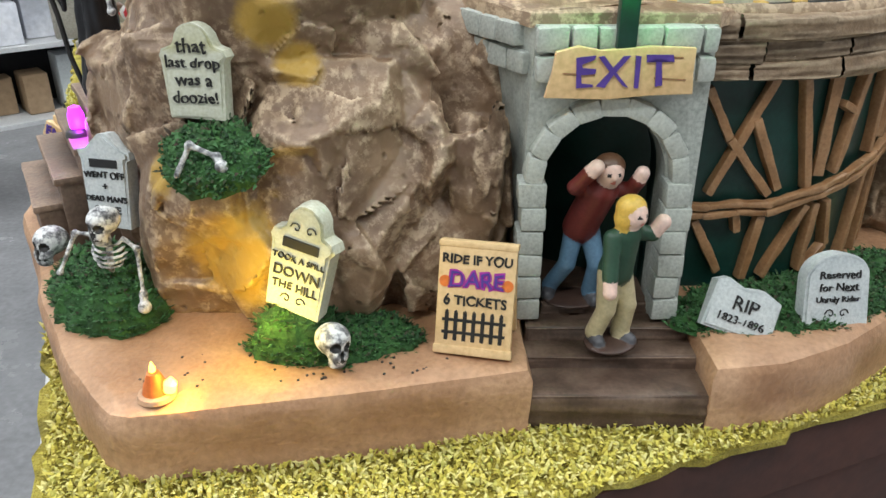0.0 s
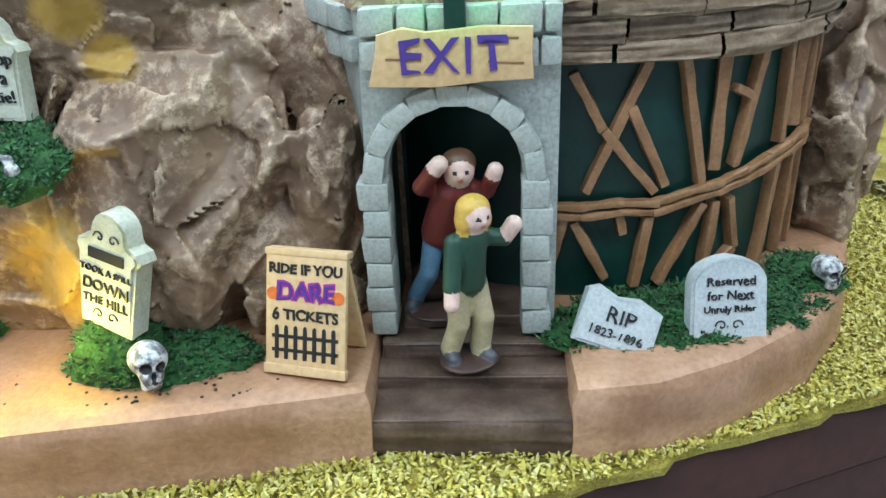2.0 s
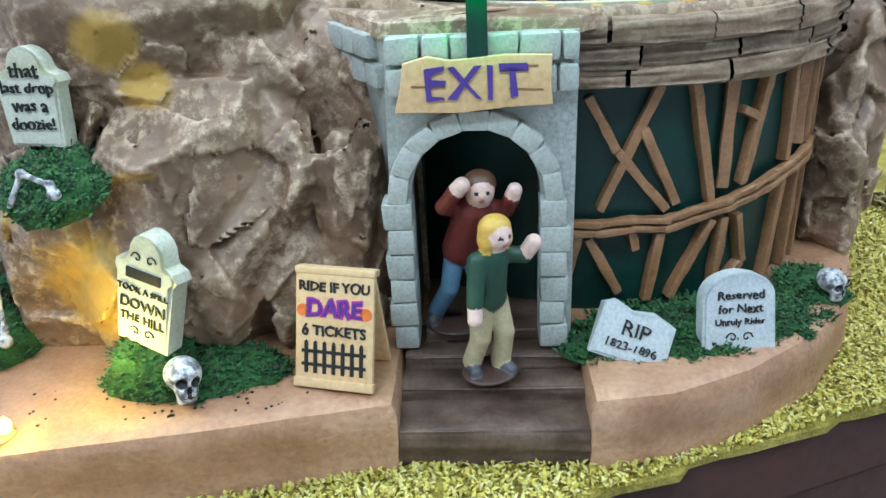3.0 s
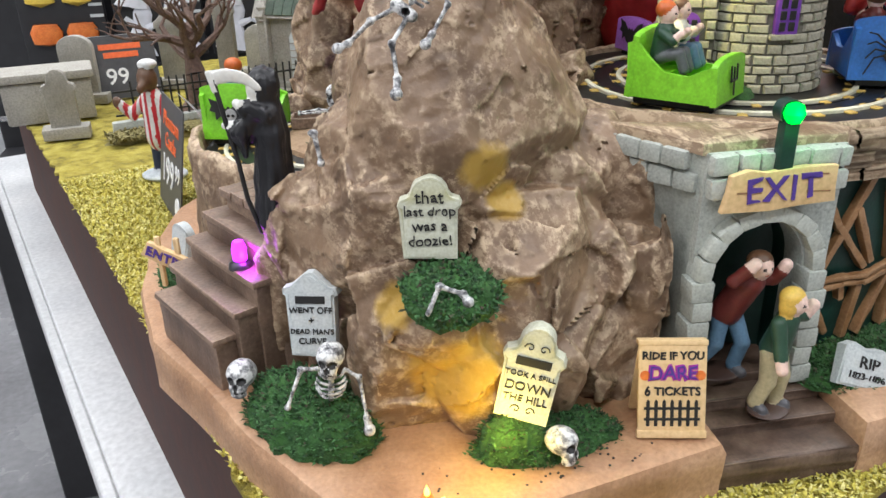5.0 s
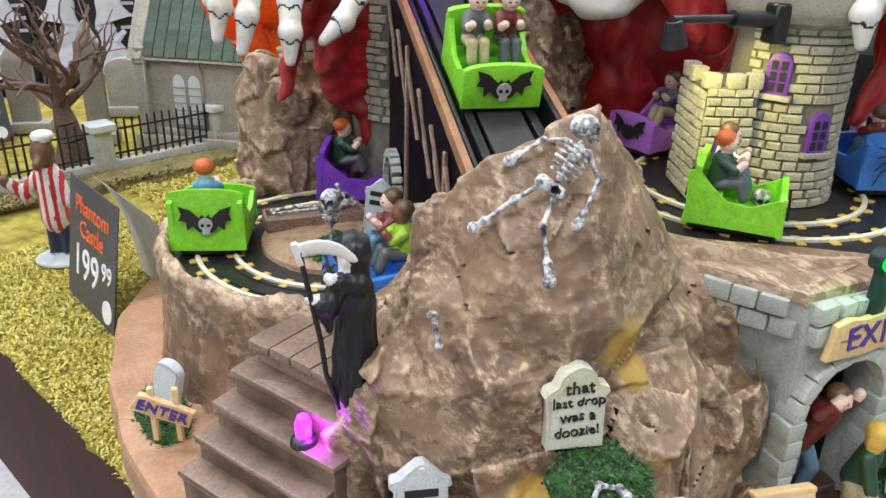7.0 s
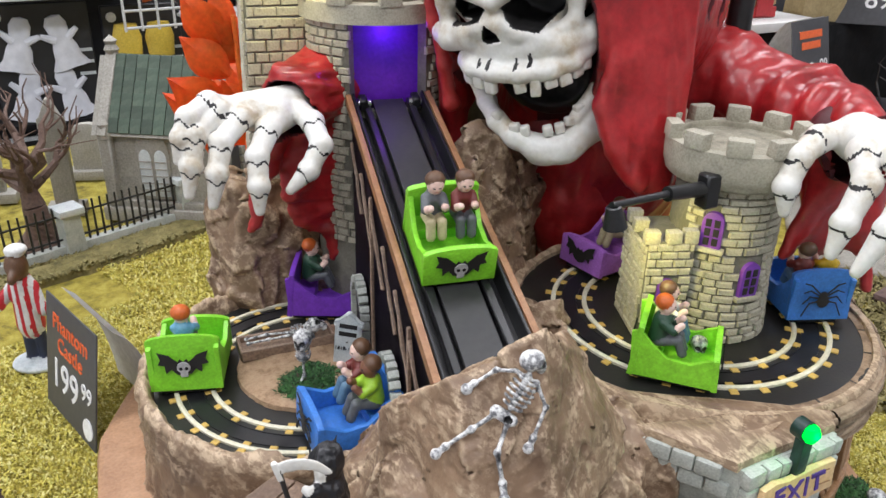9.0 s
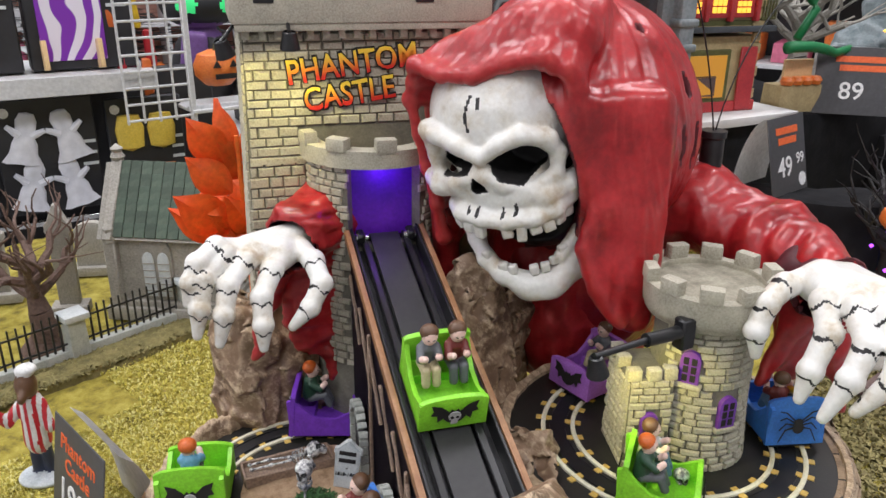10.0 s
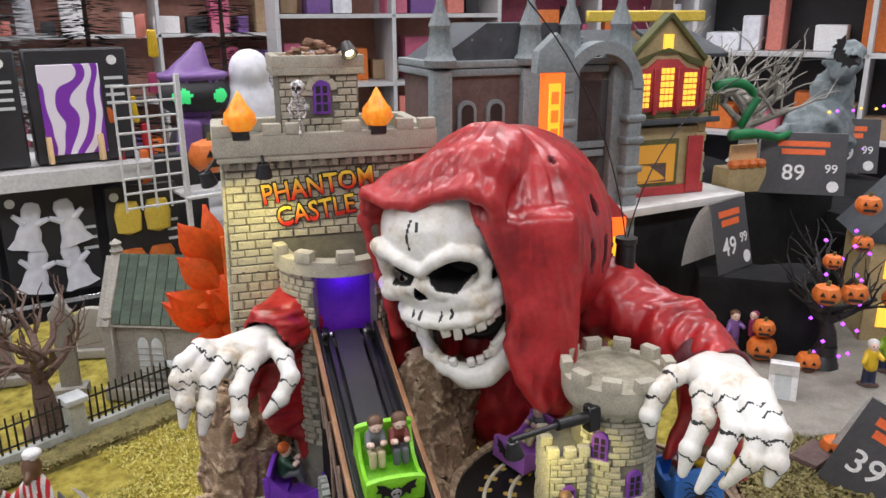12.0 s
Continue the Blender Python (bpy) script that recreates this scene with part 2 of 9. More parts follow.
def part(name, bm, mats, parent=None, label="", m=None, smooth=True, angle=40):
    """One mesh object under parent (or top level); m: its pose in centimetres within the parent."""
    ob = new(name, bm if isinstance(bm, bpy.types.Mesh) else mesh_of(name, bm, mats, smooth, angle))
    if parent:
        ob.parent = parent
    if m is not None:
        mm = m.copy()
        mm.translation *= CM
        ob.matrix_basis = mm
    return tagged(ob, label)


def box(sx, sy, sz, bevel=0.0, c=(0, 0, 0), seg=1, bm=None, m=None):
    b = bm or bmesh.new()
    r = bmesh.ops.create_cube(b, size=1, matrix=(m or Matrix()) @ Matrix.Translation(c) @ Matrix.Diagonal((sx, sy, sz, 1)))
    if bevel:
        es = list({e for v in r["verts"] for e in v.link_edges})
        bmesh.ops.bevel(b, geom=es, offset=bevel, segments=seg, affect="EDGES", profile=0.6)
    return b


def tube(a, b_, r1, r2=None, n=10, bm=None):
    b = bm or bmesh.new()
    a, e = Vector(a), Vector(b_)
    d = e - a
    m = Matrix.Translation((a + e) / 2) @ d.to_track_quat("Z", "Y").to_matrix().to_4x4()
    bmesh.ops.create_cone(b, cap_ends=True, segments=n, radius1=r1, radius2=r1 if r2 is None else r2, depth=d.length, matrix=m)
    return b


def prism(pts, z0, z1, bevel=0.0, bm=None, seg=2):
    b = bm or bmesh.new()
    vs = [b.verts.new((x, y, z0)) for x, y in pts]
    f = b.faces.new(vs)
    r = bmesh.ops.extrude_face_region(b, geom=[f])
    top = [v for v in r["geom"] if isinstance(v, bmesh.types.BMVert)]
    for v in top:
        v.co.z = z1
    bmesh.ops.recalc_face_normals(b, faces=b.faces)
    if bevel:
        tops = set(top)
        es = [e for e in b.edges if e.verts[0] in tops and e.verts[1] in tops]
        bmesh.ops.bevel(b, geom=es, offset=bevel, segments=seg, affect="EDGES", profile=0.5)
    return b


def lathe(profile, n=32, a0=0.0, a1=360.0, bm=None):
    """Revolve (r, z) pairs about z."""
    b = bm or bmesh.new()
    full = abs(a1 - a0) >= 359.9
    cols = []
    for i in range(n if full else n + 1):
        a = radians(a0 + (a1 - a0) * i / n)
        cols.append([b.verts.new((r * math.cos(a), r * math.sin(a), z)) for r, z in profile])
    for i in range(n):
        p, q = cols[i], cols[(i + 1) % len(cols)]
        for j in range(len(profile) - 1):
            b.faces.new((p[j], q[j], q[j + 1], p[j + 1]))
    bmesh.ops.remove_doubles(b, verts=b.verts, dist=1e-4)
    bmesh.ops.recalc_face_normals(b, faces=b.faces)
    return b


def roughen(bm, amount, size, seed=0, only_z=False):
    bm.normal_update()
    off = Vector((seed * 7.1, seed * 3.3, seed * 5.7))
    for v in bm.verts:
        k = noise.fractal(v.co / size + off, 0.8, 2.0, 3) * amount
        if only_z:
            v.co.z += k
        else:
            v.co += v.normal * k
    return bm


# ---- solid sculpting: distance fields meshed by surface nets ----
def f_ell(c, r, rot=(0, 0, 0)):
    R = np.array(Euler([radians(a) for a in rot]).to_matrix())
    c, r = np.array(c, float), np.array(r, float)

    def f(p):
        q = ((p - c) @ R) / r
        k = np.sqrt((q * q).sum(-1))
        return (k - 1) * r.min()
    return f


def f_cap(a, b, r1, r2=None):
    a, b = np.array(a, float), np.array(b, float)
    r2 = r1 if r2 is None else r2
    d = b - a
    dd = max(1e-9, d @ d)

    def f(p):
        t = np.clip(((p - a) @ d) / dd, 0, 1)
        q = p - a - t[..., None] * d
        return np.sqrt((q * q).sum(-1)) - (r1 + (r2 - r1) * t)
    return f


def f_box(c, h, rot=(0, 0, 0), rad=0.1):
    R = np.array(Euler([radians(a) for a in rot]).to_matrix())
    c, h = np.array(c, float), np.array(h, float) - rad

    def f(p):
        q = np.abs((p - c) @ R) - h
        return np.sqrt((np.maximum(q, 0) ** 2).sum(-1)) + np.minimum(q.max(-1), 0) - rad
    return f


def f_rock(c, r, seed, planes=16, rot=0.0):
    """A boulder cut by flat random faces."""
    rng = np.random.RandomState(seed)
    n = rng.normal(size=(planes, 3))
    n /= np.linalg.norm(n, axis=1)[:, None]
    d = rng.uniform(0.72, 1.0, planes)
    c, r = np.array(c, float), np.array(r, float)
    co, si = math.cos(radians(rot)), math.sin(radians(rot))
    R = np.array([[co, -si, 0], [si, co, 0], [0, 0, 1]])

    def f(p):
        q = ((p - c) @ R) / r
        v = np.sqrt((q * q).sum(-1)) - 1.12
        for ni, di in zip(n, d):
            v = np.maximum(v, q @ ni - di)
        return v * r.min()
    return f


def f_cut(c, r, planes):
    """An ellipsoid trimmed by flat faces given as (normal, point)."""
    base = f_ell(c, r)
    cut = []
    for n, q in planes:
        n = np.array(n, float)
        n /= np.linalg.norm(n)
        cut.append((n, n @ np.array(q, float)))

    def f(p):
        v = base(p)
        for n, d in cut:
            v = np.maximum(v, p @ n - d)
        return v
    return f


def f_cleft(pts, y0, y1):
    """A convex outline in x and z (counter-clockwise), cut through from y0 to y1."""
    pts = np.array(pts, float)

    def f(p):
        v = np.maximum(y0 - p[..., 1], p[..., 1] - y1)
        for a, b in zip(pts, np.roll(pts, -1, 0)):
            d = (b - a) / np.linalg.norm(b - a)
            v = np.maximum(v, (p[..., 0] - a[0]) * d[1] - (p[..., 2] - a[1]) * d[0])
        return v
    return f


def sculpt(prims, cell, k=0.3, lo=None, hi=None):
    """prims: (op, field, material index[, k]). Returns a bmesh; faces take the material of the nearest added solid."""
    lo, hi = np.array(lo, float), np.array(hi, float)
    n = np.maximum(4, np.ceil((hi - lo) / cell).astype(int) + 1)
    ax = [lo[i] + cell * np.arange(n[i]) for i in range(3)]
    P = np.stack(np.meshgrid(*ax, indexing="ij"), -1)

    def evaluate(p, who=False):
        v = np.full(p.shape[:-1], 1e3)
        best = np.full(p.shape[:-1], 1e3)
        idx = np.zeros(p.shape[:-1], int)
        for pr in prims:
            op, f, mi = pr[:3]
            kk = pr[3] if len(pr) > 3 else k
            g = f(p)
            if op == "+":
                if kk > 0:
                    h = np.clip(0.5 + 0.5 * (v - g) / kk, 0, 1)
                    v = v * (1 - h) + g * h - kk * h * (1 - h)
                else:
                    v = np.minimum(v, g)
                w = g < best
                best = np.where(w, g, best)
                idx = np.where(w, mi, idx)
            elif op == "p":
                w = g < 0
                idx = np.where(w, mi, idx)
            else:
                if kk > 0:
                    h = np.clip(0.5 - 0.5 * (v + g) / kk, 0, 1)
                    v = v * (1 - h) - g * h + kk * h * (1 - h)
                else:
                    v = np.maximum(v, -g)
                if mi >= 0:
                    idx = np.where(g < cell * 0.4, mi, idx)
        return idx if who else v
    # coarse pass, then fine values only near the surface
    step = 4
    V = np.empty(P.shape[:-1])
    Pc = P[::step, ::step, ::step]
    Vc = evaluate(Pc)
    for i in range(3):
        Vc = np.repeat(Vc, step, i)
    V[:] = Vc[:V.shape[0], :V.shape[1], :V.shape[2]]
    near = np.abs(V) < cell * step * 1.8 + k * 0.3 + 0.05
    V[near] = evaluate(P[near])
    s = V < 0
    nx, ny, nz = (n - 1)
    cnt = np.zeros((nx, ny, nz))
    acc = np.zeros((nx, ny, nz, 3))
    corner = [(i, j, l) for i in (0, 1) for j in (0, 1) for l in (0, 1)]
    for a in corner:
        for d in range(3):
            if a[d] == 0:
                b = list(a)
                b[d] = 1
                va = V[a[0]:a[0] + nx, a[1]:a[1] + ny, a[2]:a[2] + nz]
                vb = V[b[0]:b[0] + nx, b[1]:b[1] + ny, b[2]:b[2] + nz]
                cross = (va < 0) != (vb < 0)
                t = np.where(cross, va / np.where(cross, va - vb, 1), 0)
                cnt += cross
                for e in range(3):
                    acc[..., e] += cross * (a[e] + (t if e == d else 0))
    act = cnt > 0
    ids = np.full(act.shape, -1)
    ids[act] = np.arange(act.sum())
    base = np.stack(np.meshgrid(np.arange(nx), np.arange(ny), np.arange(nz), indexing="ij"), -1)
    verts = lo + cell * (base[act] + acc[act] / cnt[act][:, None])
    quads = []
    for d in range(3):
        u, w = (d + 1) % 3, (d + 2) % 3
        sl0 = [slice(None)] * 3
        sl1 = [slice(None)] * 3
        sl0[d], sl1[d] = slice(0, -1), slice(1, None)
        for q in (u, w):
            sl0[q] = sl1[q] = slice(1, -1)
        A, B = s[tuple(sl0)], s[tuple(sl1)]
        for flip in (False, True):
            at = np.argwhere((A & ~B) if not flip else (~A & B))
            if not len(at):
                continue
            at = at + np.array([0 if q == d else 1 for q in range(3)])

            def cell_id(du, dw):
                o = at.copy()
                o[:, u] += du
                o[:, w] += dw
                return ids[o[:, 0], o[:, 1], o[:, 2]]
            ring = [cell_id(-1, -1), cell_id(0, -1), cell_id(0, 0), cell_id(-1, 0)]
            if flip:
                ring = ring[::-1]
            quads.append(np.stack(ring, 1))
    quads = np.concatenate(quads)
    cent = verts[quads].mean(1)
    mi = evaluate(cent, True) if len({pr[2] for pr in prims} - {-1}) > 1 else np.zeros(len(cent), int)
    me = bpy.data.meshes.new("tmp")
    me.from_pydata(verts, [], quads)
    me.polygons.foreach_set("material_index", mi.astype(np.int32))
    bm = bmesh.new()
    bm.from_mesh(me)
    bpy.data.meshes.remove(me)
    return bm


def crag(field, seed, lo, hi, size=1.6, depth=0.3):
    """A solid broken into flat chipped faces: the field is shifted by tilted planes about scattered seeds."""
    rng = np.random.RandomState(seed)
    lo, hi = np.array(lo, float) - size * 2, np.array(hi, float) + size * 2
    n = np.ceil((hi - lo) / size).astype(int)
    jit = rng.uniform(0.1, 0.9, (*n, 3))
    tip = rng.normal(size=(*n, 3))
    tip /= np.linalg.norm(tip, axis=-1)[..., None]
    lift = rng.uniform(-0.5, 0.5, n)

    def f(p):
        whole = field(p)
        near = np.abs(whole) < depth * 2
        p = p[near]
        q = (p - lo) / size
        base = np.clip(np.floor(q).astype(int), 1, n - 2)
        top = np.full(p.shape[:-1], -9.0)
        out = np.zeros(p.shape[:-1])
        for i in (-1, 0, 1):
            for j in (-1, 0, 1):
                for l in (-1, 0, 1):
                    c = base + (i, j, l)
                    a, b, e = c[..., 0], c[..., 1], c[..., 2]
                    d = q - (c + jit[a, b, e])
                    r2 = (d * d).sum(-1)
                    w = lift[a, b, e] * 0.4 - r2
                    out = np.where(w > top, (d * tip[a, b, e]).sum(-1) * 0.75 + lift[a, b, e] * 0.45, out)
                    top = np.maximum(top, w)
        whole[near] -= out * depth
        return whole
    return f


def union(fields):
    def f(p):
        v = fields[0](p)
        for g in fields[1:]:
            v = np.minimum(v, g(p))
        return v
    return f


def weather(b, amount, seed=0):
    """Fine uneven relief on a rock surface."""
    b.normal_update()
    off = Vector((seed * 3.1, seed * 1.7, seed * 2.3))
    for v in b.verts:
        v.co += v.normal * ((noise.ridged_multi_fractal(v.co / 1.3 + off, 0.9, 2, 3, 0.9, 2) - 0.9) * amount + noise.fractal(v.co / 0.45 + off, 0.8, 2, 2) * amount * 0.5)
    return b


def sweep(pts, r, n=7, r2=None):
    """One bent tube along pts."""
    b = bmesh.new()
    pts = [Vector(p) for p in pts]
    rings = []
    for i, p in enumerate(pts):
        d = (pts[min(i + 1, len(pts) - 1)] - pts[max(i - 1, 0)]).normalized()
        q = d.to_track_quat("Z", "Y").to_matrix()
        rr = r + ((r2 if r2 is not None else r) - r) * i / (len(pts) - 1)
        rings.append([b.verts.new(p + q @ Vector((rr * math.cos(6.2832 * k / n), rr * math.sin(6.2832 * k / n), 0))) for k in range(n)])
    for s, t in zip(rings, rings[1:]):
        for k in range(n):
            b.faces.new((s[k], s[(k + 1) % n], t[(k + 1) % n], t[k]))
    b.faces.new(rings[0][::-1])
    b.faces.new(rings[-1])
    return b


def merge(*bms):
    out = bms[0]
    for b in bms[1:]:
        me = bpy.data.meshes.new("tmp")
        b.to_mesh(me)
        b.free()
        out.from_mesh(me)
        bpy.data.meshes.remove(me)
    return out


# ---- the shop round the display ----
def shop():
    def slab(name, sx, sy, sz, c, mt, label, cat):
        tagged(part(name, box(sx, sy, sz, c=c), mt), label, cat, kind="structure")
    slab("floor", 900, 1100, 10, (0, 150, -95), FLOORGREY, "dark grey polished shop floor", "floor")
    slab("ceiling", 900, 1100, 10, (0, 150, 265), SHOPWALL, "white shop ceiling", "ceiling")
    slab("wall_north", 900, 10, 350, (0, 695, 85), SHOPWALL, "pale shop back wall", "wall")
    slab("wall_south", 900, 10, 350, (0, -395, 85), SHOPWALL, "pale shop wall", "wall")
    slab("wall_west", 10, 1100, 350, (-445, 150, 85), SHOPWALL, "pale shop side wall", "wall")
    slab("wall_east", 10, 1100, 350, (445, 150, 85), SHOPWALL, "pale shop side wall", "wall")


shop()
STAND = pose(-9.8, 12.1, 0, 0, 0, 22.5)          # front left corner of the display stand


def stand():
    t = thing("display_stand", m=STAND, label="dark brown display stand under the village", category="stand")
    part("top_board", box(150, 110, 3.0, 0.15, (75, 55, -2.0)), BOARD, t)
    part("front_panel", box(149.6, 1.5, 11.4, 0.1, (75, 1.0, -9.3)), BOARD, t)
    part("side_panel", box(1.5, 107, 11.4, 0.1, (1.0, 55.5, -9.3)), BOARD, t)
    s = thing("display_shelf", m=STAND, label="white metal shop shelf under the dark stand", category="shelf")
    part("board", box(153.4, 140, 1.2, 0.2, (73.3, 60, -15.7)), WHITE, s)
    part("front_lip", box(153.4, 1.0, 3.6, 0.2, (73.3, -10.6, -17.0)), WHITE, s)
    part("side_lip", box(1.0, 139, 3.6, 0.2, (-3.9, 60, -17.0)), WHITE, s)


stand()


def turf():
    b = bmesh.new()
    bmesh.ops.create_grid(b, x_segments=150, y_segments=110, size=0.5, matrix=Matrix.Translation((74.5, 55, -0.2)) @ Matrix.Diagonal((149.5, 110.5, 1, 1)))
    roughen(b, 0.2, 1.3, 3, True)
    rng = random.Random(4)
    for v in b.verts:                             # ragged cut edge
        if v.is_boundary:
            v.co.x += rng.uniform(-0.25, 0.3)
            v.co.y += rng.uniform(-0.3, 0.3)
    r = bmesh.ops.extrude_face_region(b, geom=b.faces[:])
    for v in r["geom"]:
        if isinstance(v, bmesh.types.BMVert):
            v.co.z -= 0.28
    bmesh.ops.recalc_face_normals(b, faces=b.faces)
    tagged(part("ground", b, TURF, m=STAND), "yellow-green scatter turf mat on the display stand", "ground", kind="structure")


turf()


def tufts(name, place, count, length, mat, seed, m=None, label=""):
    """Many small curled flakes in one mesh; place(rng) gives a spot and the way up."""
    rng = random.Random(seed)
    vs, fs = [], []
    for _ in range(count):
        p, up = place(rng)
        a, l, w = rng.uniform(0, 6.283), length * rng.uniform(0.5, 1.3), length * rng.uniform(0.14, 0.3)
        d = Vector((math.cos(a), math.sin(a), 0))
        s = Vector((-d.y, d.x, 0)) * w
        lean = rng.uniform(0.2, 1.4)
        mid = p + up * l * 0.5 + d * l * 0.25 * lean
        tip = p + up * l * rng.uniform(0.3, 0.9) + d * l * 0.8 * lean
        k = len(vs)
        vs += [p - s * 0.6, p + s * 0.6, mid + s, mid - s, tip]
        fs += [(k, k + 1, k + 2, k + 3), (k + 3, k + 2, k + 4)]
    me = bpy.data.meshes.new(name)
    me.from_pydata([v * CM for v in vs], [], fs)
    me.materials.append(mat)
    ob = new(name, me)
    if m is not None:
        mm = m.copy()
        mm.translation *= CM
        ob.matrix_world = mm
    return tagged(ob, label, "grass", kind="stuff")


def flake_mat(name, cols):
    m, nt, bsdf = node_mat(name)
    N, L = nt.nodes, nt.links
    g = N.new("ShaderNodeNewGeometry")
    r = N.new("ShaderNodeValToRGB")
    r.color_ramp.elements.remove(r.color_ramp.elements[1])
    for i, c in enumerate(cols):
        e = r.color_ramp.elements[0] if i == 0 else r.color_ramp.elements.new(i / (len(cols) - 1))
        e.position, e.color = i / (len(cols) - 1), (*c, 1)
    L.new(g.outputs["Random Per Island"], r.inputs["Fac"])
    L.new(r.outputs["Color"], bsdf.inputs["Base Color"])
    bsdf.inputs["Roughness"].default_value = 0.8
    return m


TURF_FLAKE = flake_mat("turf_flakes", [(0.34, 0.30, 0.045), (0.5, 0.43, 0.06), (0.6, 0.52, 0.10), (0.68, 0.62, 0.24), (0.42, 0.40, 0.07)])
MOSS_FLAKE = flake_mat("moss_flakes", [(0.008, 0.03, 0.008), (0.02, 0.07, 0.018), (0.04, 0.12, 0.03), (0.06, 0.16, 0.05), (0.05, 0.03, 0.02)])


def turf_spot(x0, x1, y0, y1):
    return lambda rng: (Vector((rng.uniform(x0, x1), rng.uniform(y0, y1), -0.12)), Vector((0, 0, 1)))


tufts("turf_flakes", turf_spot(0, 45, -0.3, 14), 46000, 0.3, TURF_FLAKE, 1, STAND, "yellow-green scatter flakes along the front edge")
tufts("turf_flakes", turf_spot(-0.4, 18, 14, 60), 34000, 0.34, TURF_FLAKE, 2, STAND, "yellow-green scatter flakes beside the ledge")
tufts("turf_flakes", turf_spot(18, 60, 48, 76), 20000, 0.42, TURF_FLAKE, 3, STAND, "yellow-green scatter flakes behind the ride")

# ---- the orange ledge that carries the ride ----
LEDGE = [(-10.5, 18.75), (-10.0, 18.3), (-9.3, 18.15), (-3, 19.3), (2.9, 20.6), (2.9, 25.5), (8.8, 25.5), (8.8, 20.6), (11.4, 21.0), (14, 22.2), (17, 24.4), (19.3, 27.4), (20.8, 31), (21, 38),
         (19, 46), (14, 55), (6, 62), (-8, 64), (-17, 60), (-21, 52), (-21.8, 45), (-21.5, 39.5), (-19.9, 33.3), (-17.1, 28.8), (-15, 24.8), (-12.3, 20.8)]


def ledge():
    t = thing("ledge", label="orange sandy ledge that carries the ride", category="base")
    b = prism(LEDGE, -0.2, 2.4, 0.5)
    bmesh.ops.triangulate(b, faces=b.faces)
    for _ in range(2):
        bmesh.ops.subdivide_edges(b, edges=[e for e in b.edges if e.calc_length() > 0.9], cuts=1, use_grid_fill=True)
        bmesh.ops.triangulate(b, faces=b.faces)
    b.normal_update()
    for v in b.verts:
        k = noise.fractal(v.co / 2.4, 0.8, 2, 3) * 0.13 + noise.fractal(v.co / 0.8, 0.7, 2, 2) * 0.05
        v.co += v.normal * k
    part("body", b, SAND, t)
    rng = random.Random(9)
    me = mesh_of("grit", box(0.09, 0.09, 0.05, 0.03, seg=2), INK)
    for _ in range(46):
        u, w = rng.random(), rng.random()
        x, y = -10.5 + 11 * u, 19.2 + 1.9 * w + 0.2 * (-10.5 + 11 * u + 10.5) * 0.6
        part("grit", me, None, t, m=pose(x, y, 2.43, 0, 0, rng.uniform(0, 90)))


ledge()


def front_steps():
    t = thing("front_steps", 5.9, 0, 0, label="four dark brown wooden steps before the gate", category="steps")
    for i, (y0, y1, z1, w, tw) in enumerate([(20.75, 23.4, 1.15, 6.5, 2.5), (22.35, 24.6, 1.65, 6.2, 1.2), (23.45, 25.6, 2.15, 5.9, 0.6), (24.5, 29.0, 2.6, 4.6, 0)]):
        b = box(w, y1 - y0, z1 + 0.2 if i == 0 else 0.9, 0.12, (0, (y0 + y1) / 2, (z1 - 0.1) / 2 if i == 0 else z1 - 0.45), 2)
        bmesh.ops.subdivide_edges(b, edges=b.edges[:], cuts=5, use_grid_fill=True)
        b.normal_update()
        for v in b.verts:
            v.co += v.normal * noise.fractal(Vector((v.co.x / 5, v.co.y / 0.5, v.co.z / 0.4 + i)), 0.8, 2, 3) * 0.1
        part("step", b, WOOD, t, m=pose(0, 0, 0, 0, 0, 0))


front_steps()


